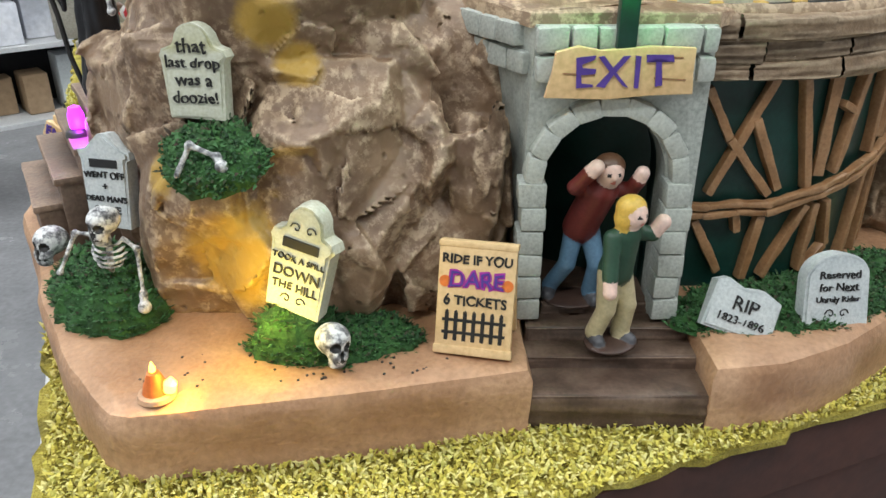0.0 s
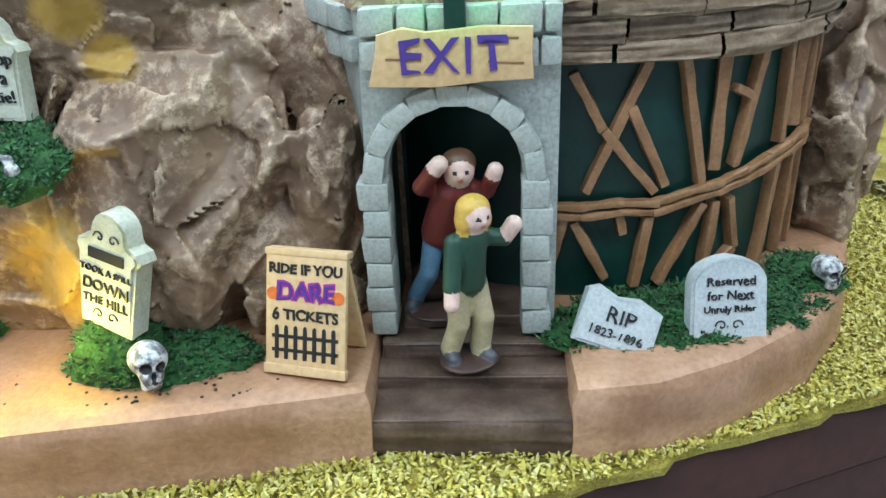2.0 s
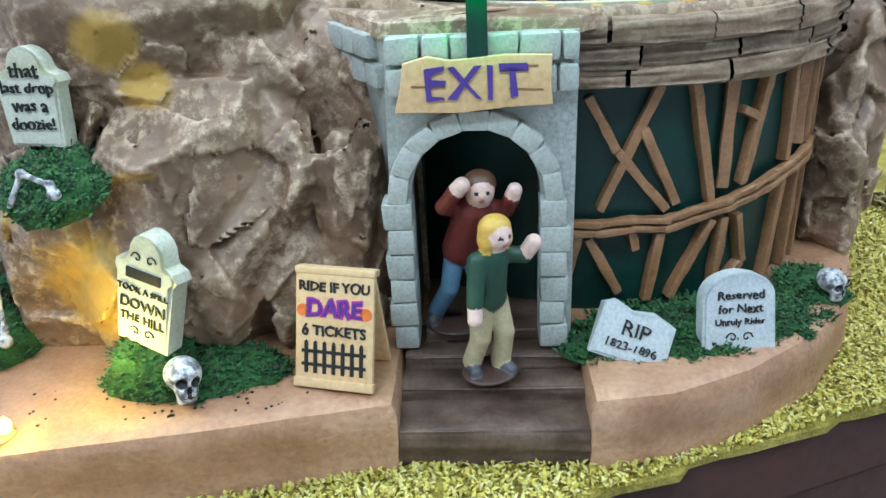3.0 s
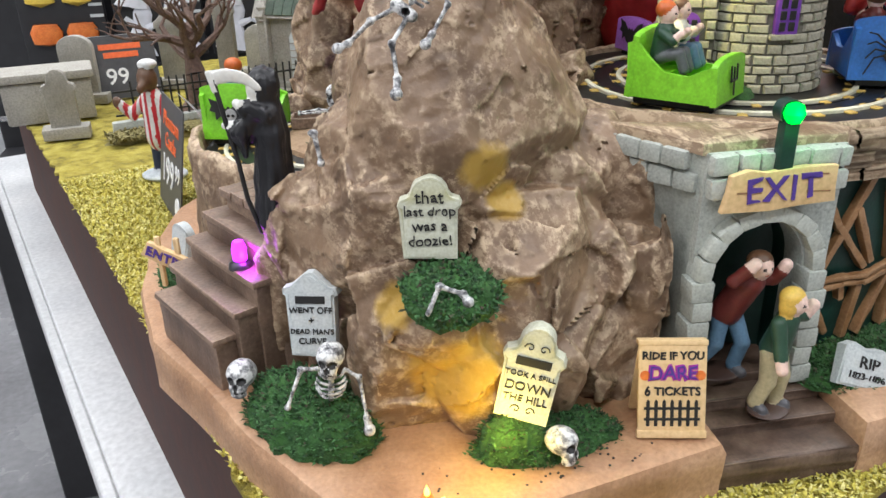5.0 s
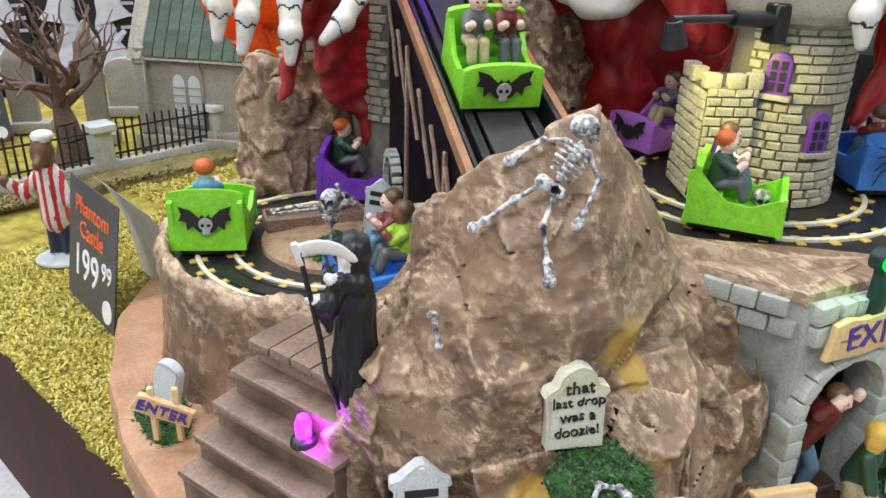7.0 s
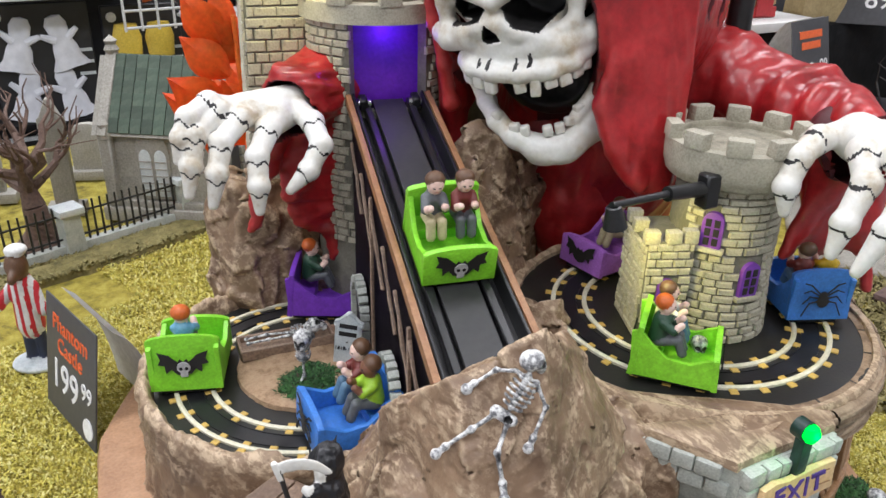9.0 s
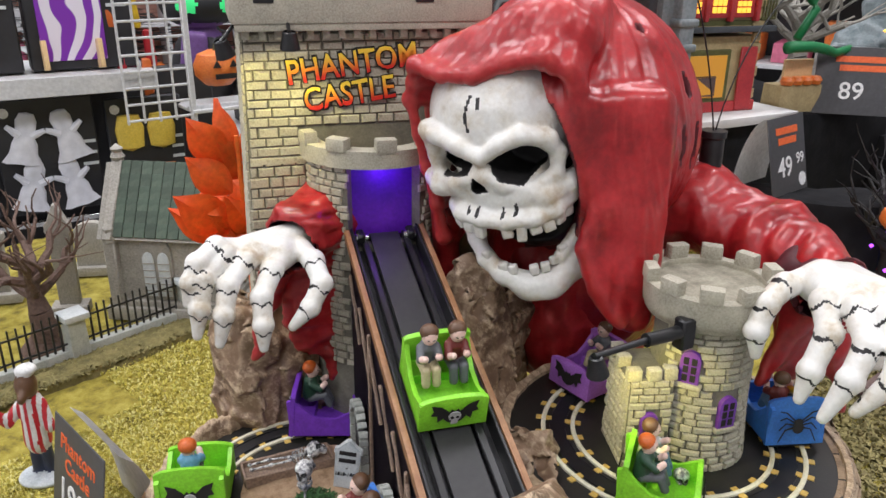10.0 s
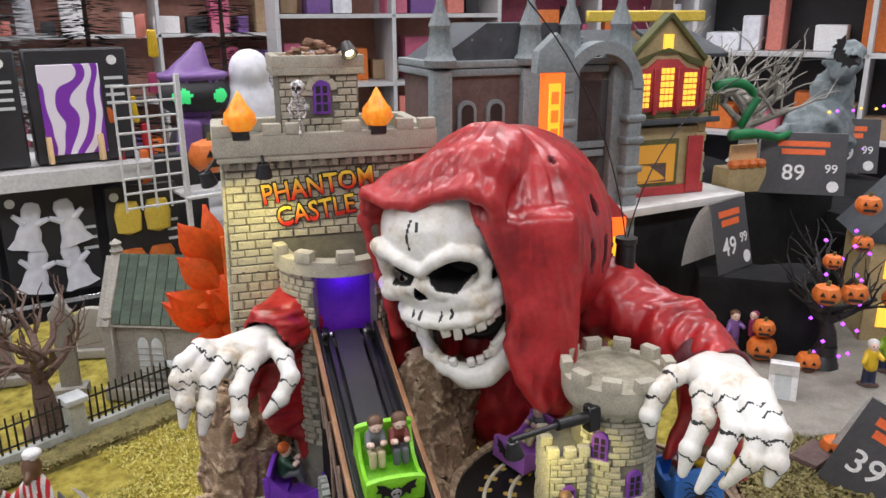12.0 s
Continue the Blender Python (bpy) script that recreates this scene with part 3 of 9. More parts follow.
# ---- the rock mound ----
def mound():
    R = [((-7.4, 28.6, 9.6), (4.6, 4.0, 4.8), 4, 22, 0), ((-10.4, 29.3, 7.4), (2.9, 4.0, 6.0), 5, 12, 20),
         ((-7.4, 26.6, 4.4), (3.1, 3.8, 5.0), 7, 20, 0), ((-3.2, 27.0, 6.2), (4.0, 3.9, 5.4), 8, 13, 30), ((-5.4, 26.2, 5.0), (3.0, 3.4, 5.6), 21, 18, 15),
         ((-0.6, 27.2, 3.2), (3.4, 3.2, 4.0), 23, 18, 10), ((1.1, 27.6, 5.0), (1.9, 3.0, 4.6), 9, 18, 0), ((0.4, 29.2, 8.9), (2.2, 2.8, 3.6), 12, 18, 40),
         ((-1.8, 29.4, 9.4), (2.8, 3.2, 4.2), 13, 20, 10), ((-10.3, 28.6, 10.0), (1.9, 2.0, 3.2), 14, 18, 10), ((0.9, 30.6, 10.6), (1.6, 1.8, 1.9), 31, 14, 0),
         ((-5, 32.6, 7), (6, 4.6, 6), 15, 16, 0), ((-8.5, 33.0, 7), (3.2, 3.2, 4.6), 16, 16, 0), ((-7.2, 25.2, 6.8), (2.5, 2.5, 2.3), 41, 14, 20), ((-3.9, 28.6, 12.4), (2.2, 2.6, 4.2), 42, 18, 0)]
    boulder = f_cut((-5.4, 29.2, 13.4), (5.3, 5.6, 7.0), [
        ((-0.1, -0.89, 0.45), (-7.3, 24.65, 14.5)), ((-0.28, -0.78, 0.57), (-8.45, 25.15, 15.1)), ((0.42, -0.82, 0.4), (-5.9, 24.85, 14.6)), ((0.68, -0.55, 0.5), (-3.5, 26.6, 16.0)),
        ((0.02, -1, -0.1), (-7.4, 24.3, 13.2)), ((0.5, -0.82, -0.3), (-5.6, 24.4, 12.8)), ((0.97, -0.25, -0.2), (-1.3, 27.6, 11.6)), ((0.88, -0.2, 0.44), (-1.4, 28.0, 14.8)),
        ((0.66, -0.05, 0.75), (-3.8, 28.0, 18.3)), ((-0.46, -0.1, 0.88), (-7.8, 27.8, 18.8)), ((-0.95, -0.1, 0.25), (-9.3, 27.0, 16.5)), ((-0.75, -0.65, -0.05), (-9.7, 24.9, 13.2)), ((0, 0, 1), (-6, 28, 19.75)), ((0.1, 0.9, 0.4), (-6, 32, 17)), ((-0.1, 0.7, 0.7), (-7.0, 27.6, 19.3))])
    # block before the gate with a flat sloping top
    slab = f_cut((-3.4, 26.4, 6.6), (4.4, 5.2, 5.6), [
        ((0.1, -0.62, 0.78), (-3.6, 23.5, 9.8)), ((-0.25, -0.95, 0.1), (-4.6, 22.6, 8.4)), ((0.55, -0.82, 0.1), (-2.2, 23.9, 8.0)), ((-0.85, -0.4, 0.35), (-6.4, 23.2, 9.0)), ((0.35, -0.9, -0.25), (-2.0, 23.6, 5.6)),
        ((0.9, -0.3, 0.3), (-0.4, 26.4, 8.0)), ((0.1, 0.2, 0.97), (-3, 26, 11.2))])
    rest = union([f_rock(c, r, s, min(n, 14), a) for c, r, s, n, a in R] + [slab])
    lo, hi = (-15.5, 20, 1.5), (4, 38, 21.5)
    pr = [("+", crag(crag(rest, 5, lo, hi, 2.5, 0.6), 6, lo, hi, 1.1, 0.12), 0, 0.05), ("+", crag(crag(boulder, 9, lo, hi, 2.6, 0.3), 4, lo, hi, 1.1, 0.07), 0, 0.1)]
    for a, c in (((-6.75, 25.3, 16.5), (-6.95, 24.95, 15.6)), ((-6.95, 24.95, 15.6), (-6.85, 24.7, 15.1)), ((-6.85, 24.7, 15.1), (-7.3, 24.4, 14.3)), ((-9.3, 25.5, 15.8), (-9.5, 25.1, 14.6)),
                 ((-11.9, 26.0, 10.6), (-11.0, 25.9, 11.8)), ((-5.0, 24.0, 10.4), (-4.6, 23.3, 9.2)), ((-2.5, 25.3, 8.4), (-2.2, 24.4, 5.6))):
        pr.append(("-", f_cap(a, c, 0.14), -1, 0.1))
    b = sculpt(pr, 0.115, 0.1, lo, hi)
    weather(b, 0.05, 4)
    t = thing("rock_mound", label="brown resin rock mound with dry-brushed ridges and ochre patches", category="rock")
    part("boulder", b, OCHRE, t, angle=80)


# yellow-ochre blotches mixed into the rock colour at five spots
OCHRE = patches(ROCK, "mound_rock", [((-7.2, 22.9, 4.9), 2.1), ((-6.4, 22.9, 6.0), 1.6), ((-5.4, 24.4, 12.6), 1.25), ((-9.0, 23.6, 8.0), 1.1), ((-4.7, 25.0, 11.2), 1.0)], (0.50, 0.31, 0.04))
mound()

# ---- round platforms with tracks ----
RC = (9.9, 35.4)
LC = (-8.7, 45.7)


def disc(cx, cy, z, r, name, rails, label):
    t = thing(name, cx, cy, z, label=label, category="track")
    part("track_bed", lathe([(0, 0), (r, 0), (r, -1.2), (0, -1.2)], 72), TRACKBED, t)
    for rr in rails:
        part("rail", lathe([(rr - 0.13, -0.05), (rr - 0.13, 0.13), (rr - 0.08, 0.17), (rr + 0.08, 0.17), (rr + 0.13, 0.13), (rr + 0.13, -0.05)], 90), RAIL, t)
        b = box(0.95, 0.42, 0.1, 0.03, c=(rr, 0, 0.03))
        me = mesh_of("tie", b, TIE)
        n = int(rr * 4.2)
        for i in range(n):
            part("tie", me, None, t, m=pose(0, 0, 0, 0, 0, 360 * i / n))
    s = (rails[0] + rails[1]) / 2
    part("slot", lathe([(s - 0.5, -0.3), (s - 0.5, 0.07), (s - 0.42, 0.07), (s - 0.42, 0.02), (s + 0.42, 0.02), (s + 0.42, 0.07), (s + 0.5, 0.07), (s + 0.5, -0.3)], 90), BLACK, t)


disc(RC[0], RC[1], 12.7, 9.4, "round_track", (5.65, 7.4), "black round track with cream rails and yellow ties")
disc(LC[0], LC[1], 8.0, 9.0, "round_track", (5.9, 7.8), "black round track with cream rails beside a grave")

STICKS_HIGH = [(-95, 10.2, -89, 8.4), (-81, 10.5, -92, 6.3), (-84, 9.1, -76, 6.4), (-89, 8.4, -78, 6.2), (-74, 10.5, -68, 6.3), (-65, 10.6, -65, 6.7),
               (-55, 10.6, -60, 6.7), (-62, 9.4, -57, 9.0), (-46, 11.0, -45, 7.0), (-39, 10.8, -39, 7.4), (-32, 10.8, -33, 7.2), (-24, 10.8, -26, 7.2)]
STICKS_LOW = [(-96, 5.4, -100, 2.6), (-94, 5.3, -87, 3.2), (-85, 5.5, -84, 4.8), (-79, 5.4, -81, 2.8), (-67, 5.6, -76, 2.8), (-64, 5.6, -65, 2.8), (-60, 5.6, -57, 3.6),
              (-57, 3.6, -64, 2.7), (-45, 6.3, -48, 2.6), (-37, 6.6, -38, 2.4), (-30, 6.6, -31, 2.4)]
RUN = [(-99, 5.75), (-92, 5.7), (-85, 5.85), (-78, 5.75), (-71, 6.0), (-64, 6.15), (-57, 6.35), (-50, 6.6), (-42, 6.75), (-34, 6.85), (-24, 6.9)]


def round_at(a, z, r):
    return Vector((r * math.cos(radians(a)), r * math.sin(radians(a)), z))


def stick(p, q, w, seed):
    d = q - p
    b = box(w, w * 0.75, d.length, 0.07, seg=2)
    bmesh.ops.subdivide_edges(b, edges=[e for e in b.edges if abs((e.verts[0].co - e.verts[1].co).z) > d.length * 0.5], cuts=7)
    b.normal_update()
    for v in b.verts:
        v.co += v.normal * noise.fractal(Vector((v.co.x * 3, v.co.y * 3, v.co.z / 0.9 + seed * 5)), 0.8, 2, 2) * 0.06
    out = ((p + q) / 2).normalized()
    out.z = 0
    rot = d.to_track_quat("Z", "Y").to_matrix().to_4x4()
    b.transform(Matrix.Translation((p + q) / 2) @ rot)
    return b


def cage():
    t = thing("cage_wall", RC[0], RC[1], 0, label="dark green round wall with brown stick lattice", category="wall")
    part("wall", lathe([(9.2, 1.5), (9.2, 11.6)], 96), DARKGREEN, t)
    for i, (a, z, c, y) in enumerate(STICKS_HIGH + STICKS_LOW):
        part("stick", stick(round_at(a, z, 9.4), round_at(c, y, 9.4), 0.42, i), STICK, t)
    for off in (0.14, -0.16):
        for i in range(len(RUN) - 1):
            (a, z), (c, y) = RUN[i], RUN[i + 1]
            part("cross_stick", stick(round_at(a - 0.6, z + off * 1.1, 9.62), round_at(c + 0.6, y + off * 1.1, 9.62), 0.32, i + 40 * off), STICK, t)
    # split logs round the top
    k = thing("log_band", RC[0], RC[1], 0, label="weathered split logs round the platform edge", category="log band")
    rng = random.Random(5)
    for row, (z0, z1) in enumerate([(10.5, 11.3), (11.15, 12.0), (11.85, 12.75)]):
        a = -106 + 5 * (row % 2)
        while a < 40:
            w = rng.uniform(12, 21)
            rr = 9.55 + rng.uniform(0, 0.25) + 0.12 * row
            prof = [(9.0, z0), (rr + 0.12, z0 + 0.03), (rr + 0.3, z0 + 0.15), (rr + 0.32, (z0 + z1) / 2), (rr + 0.28, z1 - 0.15), (rr + 0.1, z1 - 0.02), (9.0, z1)]
            fine = []
            for (r0, y0), (r1, y1) in zip(prof, prof[1:]):
                fine += [(r0 + (r1 - r0) * i / 3, y0 + (y1 - y0) * i / 3) for i in range(3)]
            fine.append(prof[-1])
            b = lathe(fine, 14, a + 0.4, min(a + w, 40) - 0.4)
            b.normal_update()
            for v in b.verts:
                r = math.hypot(v.co.x, v.co.y)
                if r > 9.2:
                    ang = math.atan2(v.co.y, v.co.x)
                    v.co += v.normal * noise.fractal(Vector((ang * 3, v.co.z / 0.12, row)), 0.7, 2, 3) * 0.13
            part("plank", b, LOG, k)
            a += w
    r = thing("platform_rim", RC[0], RC[1], 0, label="brown rock rim round the raised track", category="rim")
    for a0, a1 in ((40, 232),):
        part("rim", roughen(lathe([(9.2, 1.5), (10.2, 2), (10.3, 8), (10.5, 11.3), (10.2, 12.6), (9.9, 13.0), (9.42, 12.9), (9.4, 12)], 100, a0, a1), 0.2, 1.2, 2), ROCK, r)
    part("kerb", roughen(lathe([(9.38, 12.3), (9.42, 12.95), (9.7, 13.0), (9.85, 12.8), (9.85, 12.3)], 140), 0.07, 0.6, 6), ROCK, r)


cage()


def left_platform():
    t = thing("rock_platform", LC[0], LC[1], 0, label="brown rock platform round the lower track", category="rock")
    prof = [(8.9, 1.5), (10.5, 1.8), (10.1, 3), (10.0, 4.2), (9.8, 5.5), (9.9, 6.8), (9.9, 7.8), (9.95, 8.6), (9.7, 9.1), (9.35, 9.15), (9.05, 8.8), (8.95, 7.6)]
    b = lathe(prof, 150)
    bmesh.ops.subdivide_edges(b, edges=b.edges[:], cuts=1, use_grid_fill=True)
    b.normal_update()
    for v in b.verts:
        k = noise.fractal(v.co / 1.5, 0.8, 2, 4) * 0.2
        v.co += v.normal * k
        if v.co.z > 7:
            v.co.z += noise.noise(v.co / 2.2) * 0.35
    weather(b, 0.16, 3)
    part("wall", b, ROCK, t, angle=70)
    e = thing("stone_islet", LC[0], LC[1], 8.0, label="sandy islet with moss inside the track", category="islet")
    b = lathe([(4.5, -0.3), (4.4, 0.25), (4.0, 0.45), (2.5, 0.6), (0, 0.7)], 60)
    part("mound", roughen(b, 0.12, 0.7, 3), SANDY, e)


SANDY = surface("sandy_soil", [(0.24, 0.15, 0.08), (0.38, 0.25, 0.15), (0.45, 0.32, 0.2)], 0.8, 150, 800, 0.7, 0.001)
left_platform()


# ---- side stairs ----
def side_stairs():
    t = thing("side_stairs", -19.2, 33.4, 0, -59.5, label="dark brown wooden side stairs up to the platform", category="stairs")
    rng = random.Random(7)
    for i, (z1, w, off) in enumerate([(4.8, 6.0, 0.0), (5.95, 6.4, 0.1), (7.1, 6.4, 0.5), (8.2, 6.4, 0.9)]):
        d = 7.4 - 0.92 * i
        b = box(w, d, z1 - 1.8, 0.09, (off * 0.4 + w / 2, 0.92 * i + d / 2, (z1 + 1.8) / 2), 2)
        box(w + 0.25, d, 0.34, 0.1, (off * 0.4 + w / 2, 0.92 * i + d / 2 - 0.16, z1 - 0.1), 2, b)
        bmesh.ops.subdivide_edges(b, edges=[e for e in b.edges if e.calc_length() > 1.2], cuts=5, use_grid_fill=True)
        b.normal_update()
        for v in b.verts:
            v.co += v.normal * noise.fractal(Vector((v.co.x / 4, v.co.y / 0.3, v.co.z / 0.22 + i * 3)), 0.8, 2, 3) * 0.07
        part("step", b, WOOD, t)
    for i in range(6):
        p = box(1.12, 2.9 + rng.uniform(-0.15, 0.15), 0.4, 0.07, (0, 1.4, 0), 2)
        bmesh.ops.subdivide_edges(p, edges=[e for e in p.edges if e.calc_length() > 1.0], cuts=5, use_grid_fill=True)
        p.normal_update()
        for v in p.verts:
            v.co += v.normal * noise.fractal(Vector((v.co.x / 0.3, v.co.y / 3, v.co.z / 0.3 + i * 3)), 0.8, 2, 3) * 0.05
        part("landing_plank", p, WOOD, t, m=pose(0.9 + 1.17 * i, 3.6, 9.05 + rng.uniform(-0.05, 0.05), 0, 0, rng.uniform(-2, 2)))
    part("landing_base", box(6.8, 2.8, 7.0, 0.1, (3.9, 5.2, 5.3)), WOOD, t)


side_stairs()


# ---- exit gate ----
def arch_pts(cx, w, z0, zs, rise, n=14):
    pts = [(cx + w / 2, z0)]
    for i in range(n + 1):
        a = math.pi * i / n
        pts.append((cx + w / 2 * math.cos(a), zs + rise * math.sin(a)))
    pts.append((cx - w / 2, z0))
    return pts


def upright(pts, y0, y1, bevel=0.0):
    """A slab whose outline lies in x, z."""
    b = prism(pts, -y1, -y0, bevel)
    b.transform(Matrix.Rotation(radians(90), 4, "X"))
    return b


def block(sx, sy, sz, seed, bevel=0.12, wob=0.06):
    b = box(sx, sy, sz, bevel, seg=2)
    for v in b.verts:
        v.co += Vector((noise.noise(v.co * 1.1 + Vector((seed * 3.7, 0, 0))), noise.noise(v.co * 1.1 + Vector((0, seed * 2.9, 5))), noise.noise(v.co * 1.1 + Vector((seed, 9, 0))))) * wob
    return b


def gate():
    t = thing("exit_gate", label="grey stone gateway with arched opening", category="gate")
    outer = [(2.75, 2.2), (2.75, 8.6), (2.8, 10.6), (2.9, 12.55), (8.55, 12.55), (8.55, 2.2)]
    b = upright(outer[:3] + outer[3:] + arch_pts(5.45, 4.1, 2.2, 7.5, 2.3), 24.4, 25.6)
    part("wall", b, STONE, t, angle=30)
    w = bmesh.new()
    q = [(2.8, 24.6, 2.2), (2.5, 28.0, 2.2), (2.8, 24.6, 8.6), (1.9, 28.0, 8.6), (2.9, 24.5, 12.5), (0.8, 28.4, 12.5)]
    vs = [w.verts.new(p) for p in q] + [w.verts.new((p[0] + 0.4, p[1], p[2])) for p in q]
    for f in ((0, 2, 3, 1), (2, 4, 5, 3), (1, 3, 9, 7), (3, 5, 11, 9), (4, 10, 11, 5), (0, 6, 8, 2), (2, 8, 10, 4)):
        w.faces.new([vs[i] for i in f])
    bmesh.ops.recalc_face_normals(w, faces=w.faces)
    bmesh.ops.subdivide_edges(w, edges=w.edges[:], cuts=8, use_grid_fill=True)
    part("side_wall", roughen(w, 0.06, 1.2, 7), STONE, t)
    part("passage", upright([(3.0, 2.2), (3.0, 12.3), (8.5, 12.3), (8.5, 2.2)] + arch_pts(5.45, 4.16, 2.2, 7.52, 2.34), 25.6, 29.5), DARKGREEN, t, "dark green passage walls")
    part("dark_back", box(6.0, 0.3, 10, 0, (5.6, 28.9, 7.3)), DARKGREEN, t)
    n = 9
    for i in range(n):                            # arch stones
        a = math.pi * (i + 0.5) / n
        x, z = 5.45 + 2.42 * math.cos(a), 7.5 + 2.6 * math.sin(a)
        part("arch_stone", block(0.92, 1.0, 0.62, i, 0.12), STONE, t, m=pose(x, 24.3, z, 0, 90 - math.degrees(a) , 0))
    z = 2.3
    for i in range(6):                            # quoins of the two jambs
        h = 0.84
        for s in (-1, 1):
            wd = 0.82 + 0.12 * ((i + (s > 0)) % 2)
            part("jamb_stone", block(wd, 1.05, h, i * 2 + s, 0.1), STONE, t, m=pose(5.45 + s * (2.1 + wd / 2 - 0.1), 24.28, z + h / 2))
        z += h + 0.035
    rng = random.Random(3)
    for row, zz in enumerate((11.25, 12.15)):     # two courses along the top
        x = 2.85
        while x < 8.3:
            wd = min(rng.uniform(0.8, 1.35), 8.55 - x)
            part("course_stone", block(wd - 0.06, 0.9, 0.8, rng.random() * 9, 0.15), STONE, t, m=pose(x + wd / 2, 24.35 + 0.1 * rng.random(), zz))
            x += wd
    for row, zz in enumerate((11.3, 12.15)):
        for i in range(4):
            wd = 1.0 + 0.14 * ((i + row) % 2)
            k = 0.55 + 1.1 * i + 0.4 * row
            part("course_stone", block(wd, 0.6, 0.78, 20 + i + 5 * row, 0.15), STONE, t, m=pose(2.72 - 0.48 * k - (0.05 if row else -0.1), 24.75 + 0.87 * k, zz, 0, 0, 119))
    arc = [(RC[0] + 9.5 * math.cos(radians(a)), RC[1] + 9.5 * math.sin(radians(a))) for a in range(-152, -91, 5)]
    cap = prism([(9.4, 25.4), (8.65, 24.6), (2.7, 24.55), (0.5, 28.5)][::-1] + arc, 12.45, 12.95, 0.14)
    bmesh.ops.triangulate(cap, faces=cap.faces)
    bmesh.ops.subdivide_edges(cap, edges=[e for e in cap.edges if e.calc_length() > 0.8], cuts=3, use_grid_fill=True)
    part("cap", roughen(cap, 0.1, 0.9, 3), ROCK, t, "brown rock capping along the track")


gate()


# ---- castle and lift ramp ----
CA = pose(-1.65, 50.7, 0, 0, 0, -11.4)


def brick_mesh(w, h, d, seed):
    rng = random.Random(seed)
    b = bmesh.new()
    back = [(-w / 2, 0, -h / 2), (w / 2, 0, -h / 2), (w / 2, 0, h / 2), (-w / 2, 0, h / 2)]
    mid = [(x * 0.97, -d * 0.7, z * 0.95) for x, _, z in back]
    c = min(w, h) * 0.13
    front = [(x - math.copysign(c, x) + rng.uniform(-0.03, 0.03), -d * rng.uniform(0.9, 1.2), z - math.copysign(c, z) + rng.uniform(-0.03, 0.03)) for x, _, z in back]
    rings = [[b.verts.new(p) for p in r] for r in (back, mid, front)]
    for r0, r1 in zip(rings, rings[1:]):
        for i in range(4):
            b.faces.new((r0[i], r0[(i + 1) % 4], r1[(i + 1) % 4], r1[i]))
    b.faces.new(rings[2])
    bmesh.ops.recalc_face_normals(b, faces=b.faces)
    return b


class Bricks:
    """Bricks laid in courses: the first ones are parts of their own, the rest one joined part."""

    def __init__(self, parent, mat, room, depth=0.16):
        self.parent, self.mat, self.room, self.depth, self.rest, self.kinds = parent, mat, room, depth, [], {}

    def lay(self, m, w, h):
        k = (round(w * 5) / 5, round(h, 2), random.randint(0, 2))
        if self.room > 0:
            if k not in self.kinds:
                self.kinds[k] = mesh_of("brick", brick_mesh(k[0], k[1], self.depth, hash(k[2]) + 1), self.mat, False)
            part("brick", self.kinds[k], None, self.parent, m=m)
            self.room -= 1
        else:
            b = brick_mesh(w, h, self.depth, k[2] + 1)
            b.transform(m)
            self.rest.append(b)

    def close(self):
        if self.rest:
            tagged(part("brick_field", merge(*self.rest), self.mat, self.parent, smooth=False), kind="stuff")


def flat_courses(br, place, x0, x1, z0, z1, bw, bh, skip=None, seed=0):
    """Courses on a flat wall; place(x, z) gives the pose of a brick's back."""
    rng = random.Random(seed)
    z, row = z0, 0
    while z < z1 - 0.1:
        h = bh * rng.uniform(0.85, 1.15)
        x = x0 - (bw * 0.5 if row % 2 else 0)
        while x < x1:
            w = bw * rng.uniform(0.75, 1.25)
            a, b = max(x, x0), min(x + w, x1)
            if b - a > 0.25 and not (skip and skip((a + b) / 2, z + h / 2)):
                br.lay(place((a + b) / 2, z + h / 2), b - a - 0.07, h - 0.07)
            x += w
        z += h
        row += 1


def merlons(t, mat, xs, y, z, w, h, d):
    for i, x in enumerate(xs):
        part("merlon", block(w, d, h, i + x, 0.1), mat, t, m=pose(x, y, z + h / 2))


def window_part(t, w, h, m, mat=None):
    """Purple arched window with dark panes behind its bars."""
    mat = mat or PURPLEWIN
    f = part("window", upright(arch_pts(0, w, 0, h * 0.7, h * 0.3, 10), -0.16, 0.1, 0.03), mat, t, m=m)
    pw = w * 0.27
    for i in (-1, 1):
        for j in range(3):
            part("pane", box(pw, 0.1, h * 0.21, 0.02, (i * w * 0.2, -0.15, h * (0.18 + 0.26 * j))), INK, f)


